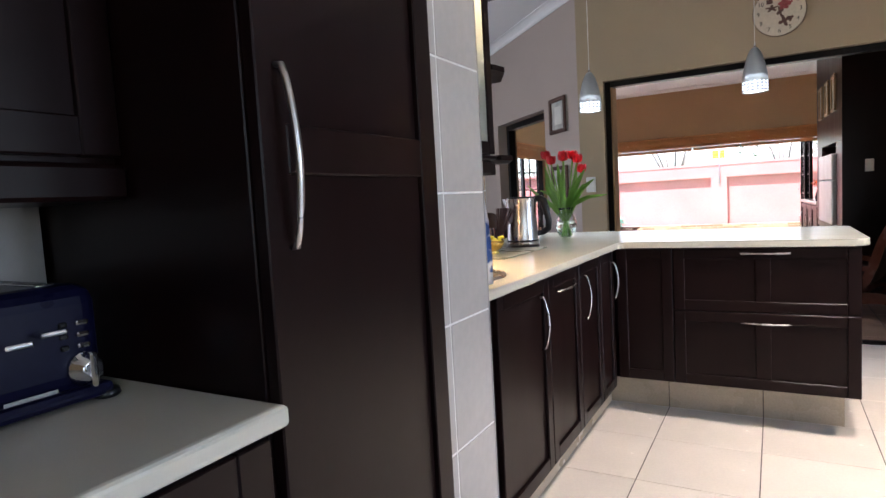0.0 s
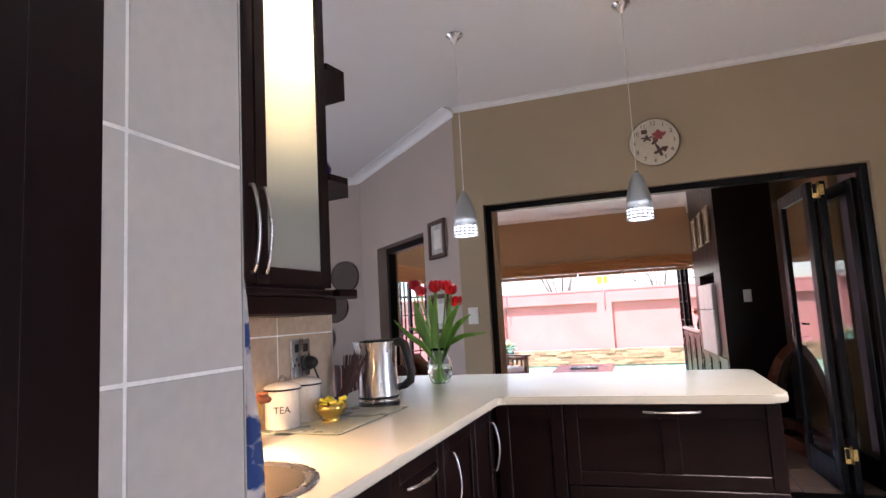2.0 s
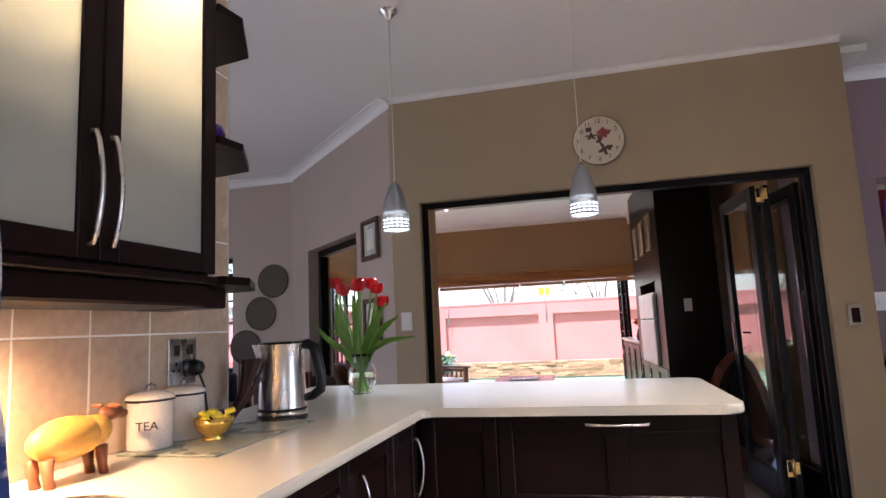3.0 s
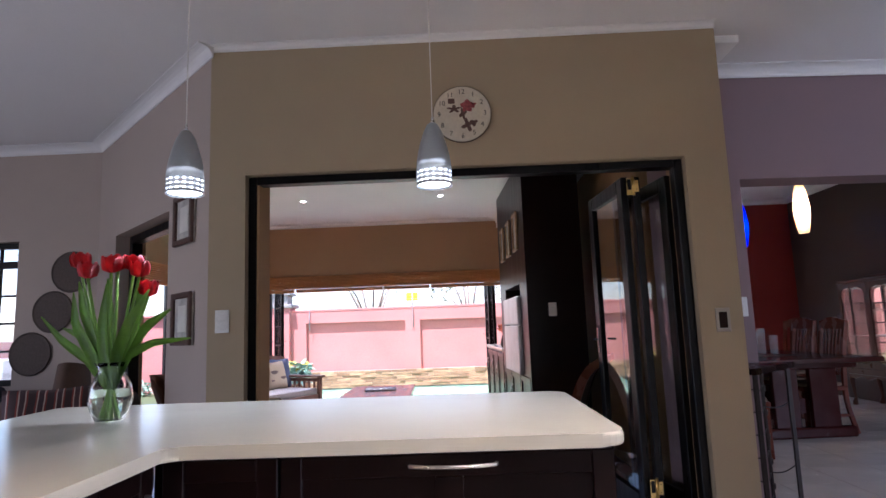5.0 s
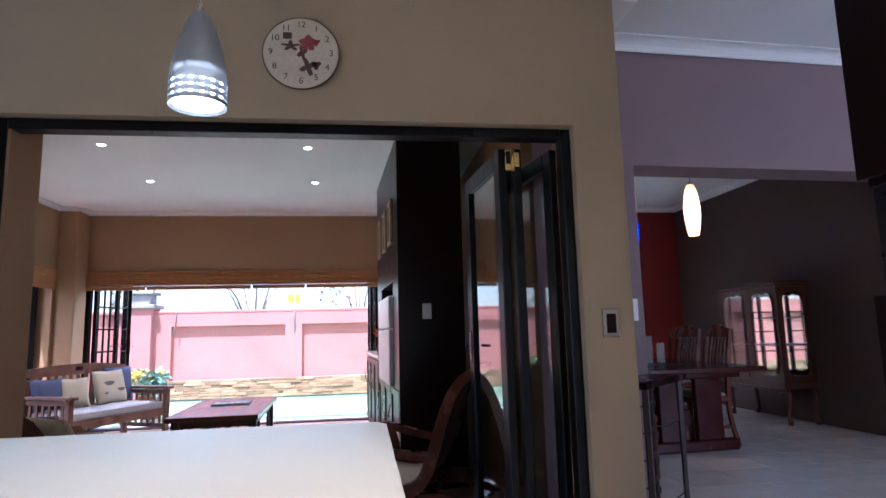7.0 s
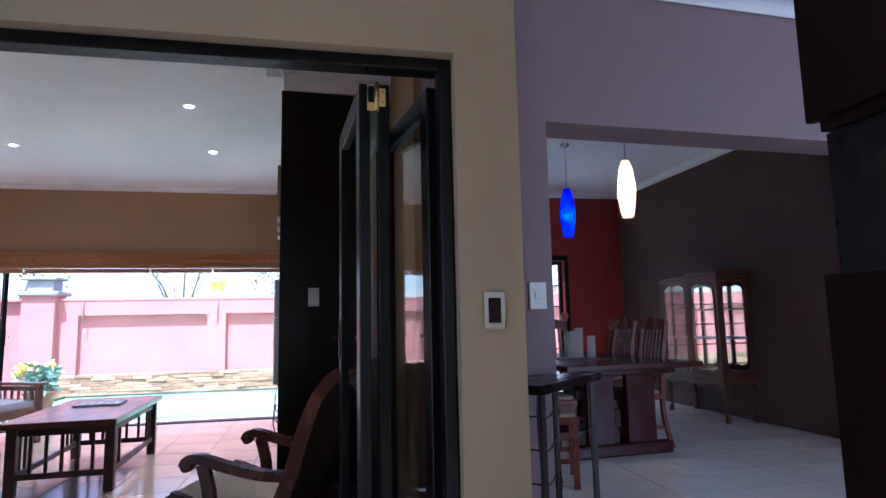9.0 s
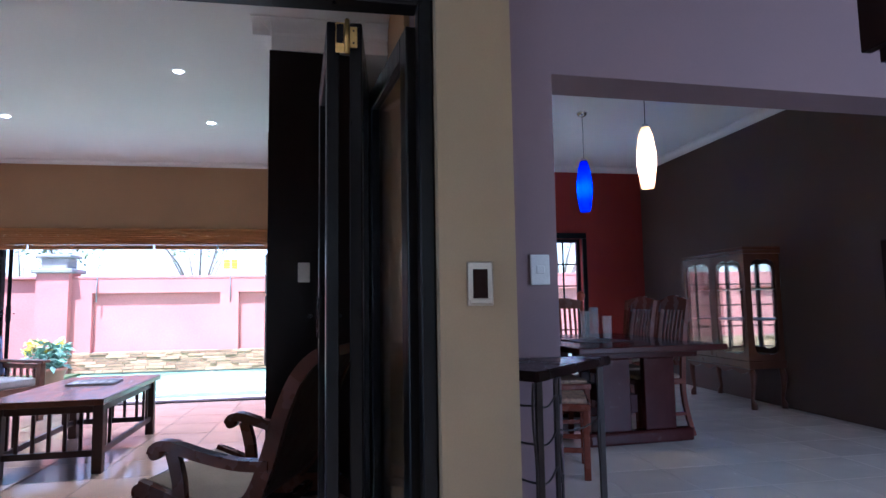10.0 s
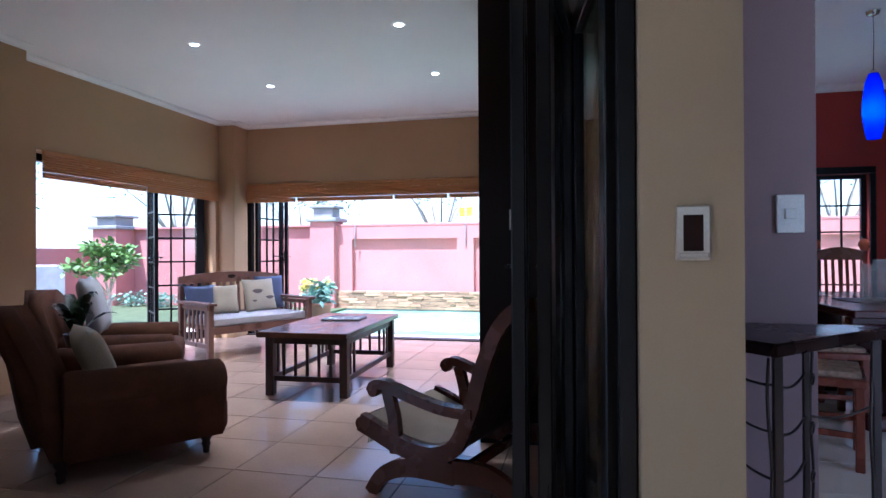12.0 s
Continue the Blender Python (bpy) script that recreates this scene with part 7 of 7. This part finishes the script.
for k, (x, y) in enumerate(((3.36, 7.55), (3.46, 7.60), (3.52, 7.48))):
    ob = thing("glass_tumbler", "tall clear glass on the dining table mat", "glass", (x, y, 0.759), 0, "glasses on the dining table")
    h = (0.24, 0.27, 0.2)[k]
    bm = bmesh.new(); lathe(bm, [(0.0001, 0), (0.036, 0), (0.040, h), (0.037, h), (0.033, 0.012), (0.0001, 0.012)], 24, cap=False); g = part("body", bm, M_THIN, ob); g.visible_shadow = False

# glazed display cabinet
ob = thing("display_cabinet", "glazed mahogany display cabinet on curved legs against the brown wall", "display cabinet", (5.50, 8.65, 0))
M_DISP = mat("red_brown_display_timber", (0.10, 0.036, 0.020), 0.35, vary=0.12, scale=8, grain=50, bump=0.03, spec=0.3)
M_MIRROR = mat("mirror", (0.85, 0.86, 0.86), 0.03, 1.0, vary=0.01, bump=0, rough_vary=0.0)


def glazed(parent, axis, face, u0, u1, z0, z1):
    """A glazed panel with a scalloped inner frame."""
    n = 28
    cx, cz, hw, hh = (u0 + u1) / 2, (z0 + z1) / 2, (u1 - u0) / 2, (z1 - z0) / 2
    bm = bmesh.new()
    ins, outs = [], []
    for i in range(4 * n):
        a = 2 * math.pi * i / (4 * n)
        c, s = math.cos(a), math.sin(a)
        k = 1 / max(abs(c), abs(s))
        ou, ov = cx + hw * c * k, cz + hh * s * k
        e = (abs(c) ** 7 + abs(s) ** 7) ** (-1 / 7)
        iu, iv = cx + (hw - 0.045) * c * e * (1 - 0.012 * math.cos(12 * a)), cz + (hh - 0.06) * s * e * (1 + 0.012 * math.cos(10 * a))
        pair = []
        for (u, v) in ((ou, ov), (iu, iv)):
            for dd in (0, 0.02):
                pair.append(bm.verts.new((face + dd, u, v) if axis == "x" else (u, face + dd, v)))
        outs.append(pair)
    m = len(outs)
    for i in range(m):
        A, B = outs[i], outs[(i + 1) % m]
        for p, q in ((0, 2), (2, 3), (3, 1), (1, 0)):
            bm.faces.new((A[p], A[q], B[q], B[p]))
    part("door_frame", bm, M_DISP, parent, "scalloped door frame")
    d = (face + 0.008, face + 0.011, u0 + 0.03, u1 - 0.03, z0 + 0.03, z1 - 0.03) if axis == "x" else (u0 + 0.03, u1 - 0.03, face + 0.008, face + 0.011, z0 + 0.03, z1 - 0.03)
    pane_part("pane", d, parent)


XF, XB = -0.20, 0.215
Y0, Y1 = -0.50, 0.56
boxpart("base", (XF, XB, Y0, Y1, 0.39, 0.47), M_DISP, ob, 0.006)
bm = bmesh.new()
prism(bm, [(Y0, 0.389), (Y0, 0.365)] + [(Y0 + (Y1 - Y0) * i / 24, 0.352 + 0.018 * math.cos(i * math.pi / 3)) for i in range(1, 24)] + [(Y1, 0.365), (Y1, 0.389)], XF, XF + 0.02, "yz")
part("apron", bm, M_DISP, ob, "scalloped apron")
boxpart("back", (XB - 0.02, XB, Y0, Y1, 0.47, 1.529), M_MIRROR, ob, 0, "mirrored back")
boxpart("top", (XF - 0.01, XB, Y0 - 0.01, Y1 + 0.01, 1.53, 1.565), M_DISP, ob, 0.006)
boxpart("raised_top", (XF - 0.02, XB, Y0 - 0.015, 0.03, 1.566, 1.60), M_DISP, ob, 0.008)
for y0, y1 in ((Y0, 0.02), (0.024, Y1)):
    glazed(ob, "x", XF, y0, y1, 0.471, 1.529)
glazed(ob, "y", Y0, XF + 0.022, XB - 0.022, 0.471, 1.529)
glazed(ob, "y", Y1 - 0.02, XF + 0.022, XB - 0.022, 0.471, 1.529)
boxpart("shelf", (XF + 0.03, XB - 0.03, Y0 + 0.03, Y1 - 0.03, 0.86, 0.868), M_DISP, ob, 0)
boxpart("shelf", (XF + 0.03, XB - 0.03, Y0 + 0.03, Y1 - 0.03, 1.18, 1.188), M_DISP, ob, 0)
for x in (XF + 0.04, XB - 0.04):
    for y in (Y0 + 0.04, Y1 - 0.04):
        s = -1 if y < 0 else 1
        bm = bmesh.new(); tube(bm, [(x, y, 0.389), (x - 0.0, y + s * 0.03, 0.32), (x, y + s * 0.02, 0.21), (x, y - s * 0.005, 0.09), (x, y + s * 0.02, 0.04), (x, y + s * 0.02, 0.0)], [0.03, 0.035, 0.024, 0.016, 0.03, 0.03], 10); part("cabriole_leg", bm, M_DISP, ob, "curved leg with a ball foot")

# dining pendants
def drop_light(x, y, z, label, material, size=1.0):
    ob = thing("glass_pendant", label, "pendant light", (x, y, Z_D), 0, "dining room glass pendants")
    h0 = z - Z_D
    bm = bmesh.new(); lathe(bm, [(0.055, 0), (0.055, -0.01), (0.04, -0.035), (0.01, -0.045)], 24); part("canopy", bm, M_CHROME, ob)
    bm = bmesh.new(); tube(bm, [(0, 0, -0.04), (0.004, 0, -0.2), (0, 0, h0 + 0.49 * size)], 0.003, 6); part("cord", bm, M_BLACK, ob)
    bm = bmesh.new(); lathe(bm, [(0.020, h0 + 0.49 * size), (0.022, h0 + 0.47 * size), (0.03, h0 + 0.46 * size)], 20); part("cap", bm, M_CHROME, ob)
    bm = bmesh.new(); lathe(bm, [(q * size, h0 + h * size) for q, h in ((0.03, 0.465), (0.052, 0.40), (0.070, 0.26), (0.069, 0.17), (0.054, 0.05), (0.043, 0))], 32, cap=False)
    bmesh.ops.solidify(bm, geom=list(bm.faces), thickness=0.002)
    part("shade", bm, material, ob, label.split(",")[0])


def glow_glass(name, color, strength):
    m = bpy.data.materials.new(name)
    m.use_nodes = True
    q = m.node_tree.nodes["Principled BSDF"]
    q.inputs["Base Color"].default_value = rgb(*color)
    q.inputs["Roughness"].default_value = 0.2
    q.inputs["Emission Color"].default_value = rgb(*color)
    q.inputs["Emission Strength"].default_value = strength
    return m


M_CREAMG = glow_glass("glowing_cream_glass", (1.0, 0.74, 0.40), 0.45)
M_BLUEG = glow_glass("glowing_blue_glass", (0.0, 0.012, 0.50), 0.25)
for _g, _c in ((M_CREAMG, (1.0, 0.85, 0.6)), (M_BLUEG, (0.004, 0.05, 0.85))):
    _n, _l = _g.node_tree.nodes, _g.node_tree.links
    _t, _m = _n.new("ShaderNodeBsdfTranslucent"), _n.new("ShaderNodeMixShader")
    _t.inputs[0].default_value = rgb(*_c)
    _m.inputs[0].default_value = 0.6
    _l.new(_n["Principled BSDF"].outputs[0], _m.inputs[1])
    _l.new(_t.outputs[0], _m.inputs[2])
    _l.new(_m.outputs[0], _n["Material Output"].inputs[0])
drop_light(3.62, 6.90, 1.912, "long cream glass pendant shade, lit", M_CREAMG)
drop_light(3.82, 8.52, 1.99, "long blue glass pendant shade, lit", M_BLUEG, 1.14)
lamp("blue_pendant_bulb", "POINT", pose(3.82, 8.52, 2.22), 1.6, (0.6, 0.8, 1.0), 0.025)
lamp("dining_bulb", "POINT", pose(3.62, 6.90, 2.13), 4.5, (1, 0.8, 0.55), 0.025)

# ---- daylight lamps: at unseen windows, and fills above the openings ----
lamp("east_window_light", "AREA", look((6.2, 1.2, 1.3), (1.0, 5.0, 1.1)), 32, (0.74, 0.84, 1.0), 1.5, 1.8)
# lounge lamp is an added fill at an unseen window, to lift its walls
lamp("lounge_fill", "AREA", look((-5.4, 2.2, 1.3), (0, 4.5, 1.4)), 20, (0.85, 0.9, 1.0), 3.2, 1.6)
lamp("south_window_light", "AREA", look((3.3, -2.5, 1.6), (2, 4, 0.6)), 2.5, (0.9, 0.95, 1.0), 3.0, 1.1)
# added fill lamps outside, above the openings, in place of sky light
lamp("north_sky_fill", "AREA", look((-0.8, 10.75, 2.75), (-0.8, 8.6, 0.0)), 115, (0.92, 0.90, 1.0), 4.0, 0.9)
lamp("west_sky_fill", "AREA", look((-3.75, 8.5, 2.75), (-1.6, 8.5, 0.0)), 42, (0.92, 0.90, 1.0), 2.4, 0.9)
lamp("dining_sky_fill", "AREA", look((3.75, 11.4, 2.75), (3.75, 8.8, 0.0)), 110, (0.90, 0.90, 1.0), 1.9, 0.8)
# assumed kitchen downlights, out of view, added to brighten floor and worktops
for i, (x, y) in enumerate([(0.80, 2.15), (2.0, 2.4)]):
    ob = thing("downlight", "small round recessed ceiling downlight, lit", "downlight", (x, y, Z_K), 0, "kitchen downlights")
    bm = bmesh.new(); lathe(bm, [(0.030, -0.004), (0.036, -0.008), (0.045, -0.006), (0.048, -0.001)], 20, cap=False); part("ring", bm, M_WHITE, ob)
    bm = bmesh.new(); lathe(bm, [(0.0001, -0.005), (0.030, -0.005)], 16); part("bulb", bm, M_LED, ob)
    lamp("downlight_beam", "SPOT", look((x, y, Z_K - 0.02), (x, y, 0)), 72, (1, 0.86, 0.68), 0.04, spot=84, blend=0.7)

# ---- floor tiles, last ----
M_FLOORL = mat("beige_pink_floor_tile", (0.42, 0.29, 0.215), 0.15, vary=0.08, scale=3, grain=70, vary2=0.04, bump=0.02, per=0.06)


def floor_tiles(parent, material, x_lines, y_lines, reach, gap=0.002, y_min=-99):
    """Square tiles as pieces inside reach; the rest of the floor's tiles joined."""
    rest = bmesh.new()
    px, py = x_lines[1], y_lines[1]
    me_ = tile_mesh(px - 2 * gap, py - 2 * gap, 0.0035, material, "z", 0.0008)
    xs = np.arange(x_lines[0], x_lines[2], px)
    ys = np.arange(y_lines[0], y_lines[2], py)
    n = 0
    for x in xs:
        for y in ys:
            if reach[0] <= x <= reach[1] and reach[2] <= y <= reach[3] and n < 300:
                lay(me_, parent, (x + gap, y + gap, 0))
                n += 1
            else:
                box(rest, x + gap, x + px - gap, max(y + gap, y_min), y + py - gap, -0.0035, 0)
    r = part("joined_tiles", rest, material, parent)
    tagged(r, kind="stuff")


floor_tiles(floor_kitchen, M_FLOOR, (-5.40, 0.440, 6.2), (-2.425, 0.4424, 4.60), (-0.6, 3.4, 1.0, 4.3))
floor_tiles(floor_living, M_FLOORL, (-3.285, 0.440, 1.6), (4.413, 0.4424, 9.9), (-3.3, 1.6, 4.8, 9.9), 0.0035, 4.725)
floor_tiles(floor_dining, M_FLOOR, (2.08, 0.440, 5.9), (4.73, 0.4424, 10.9), (1.6, 5.8, 4.7, 9.6))
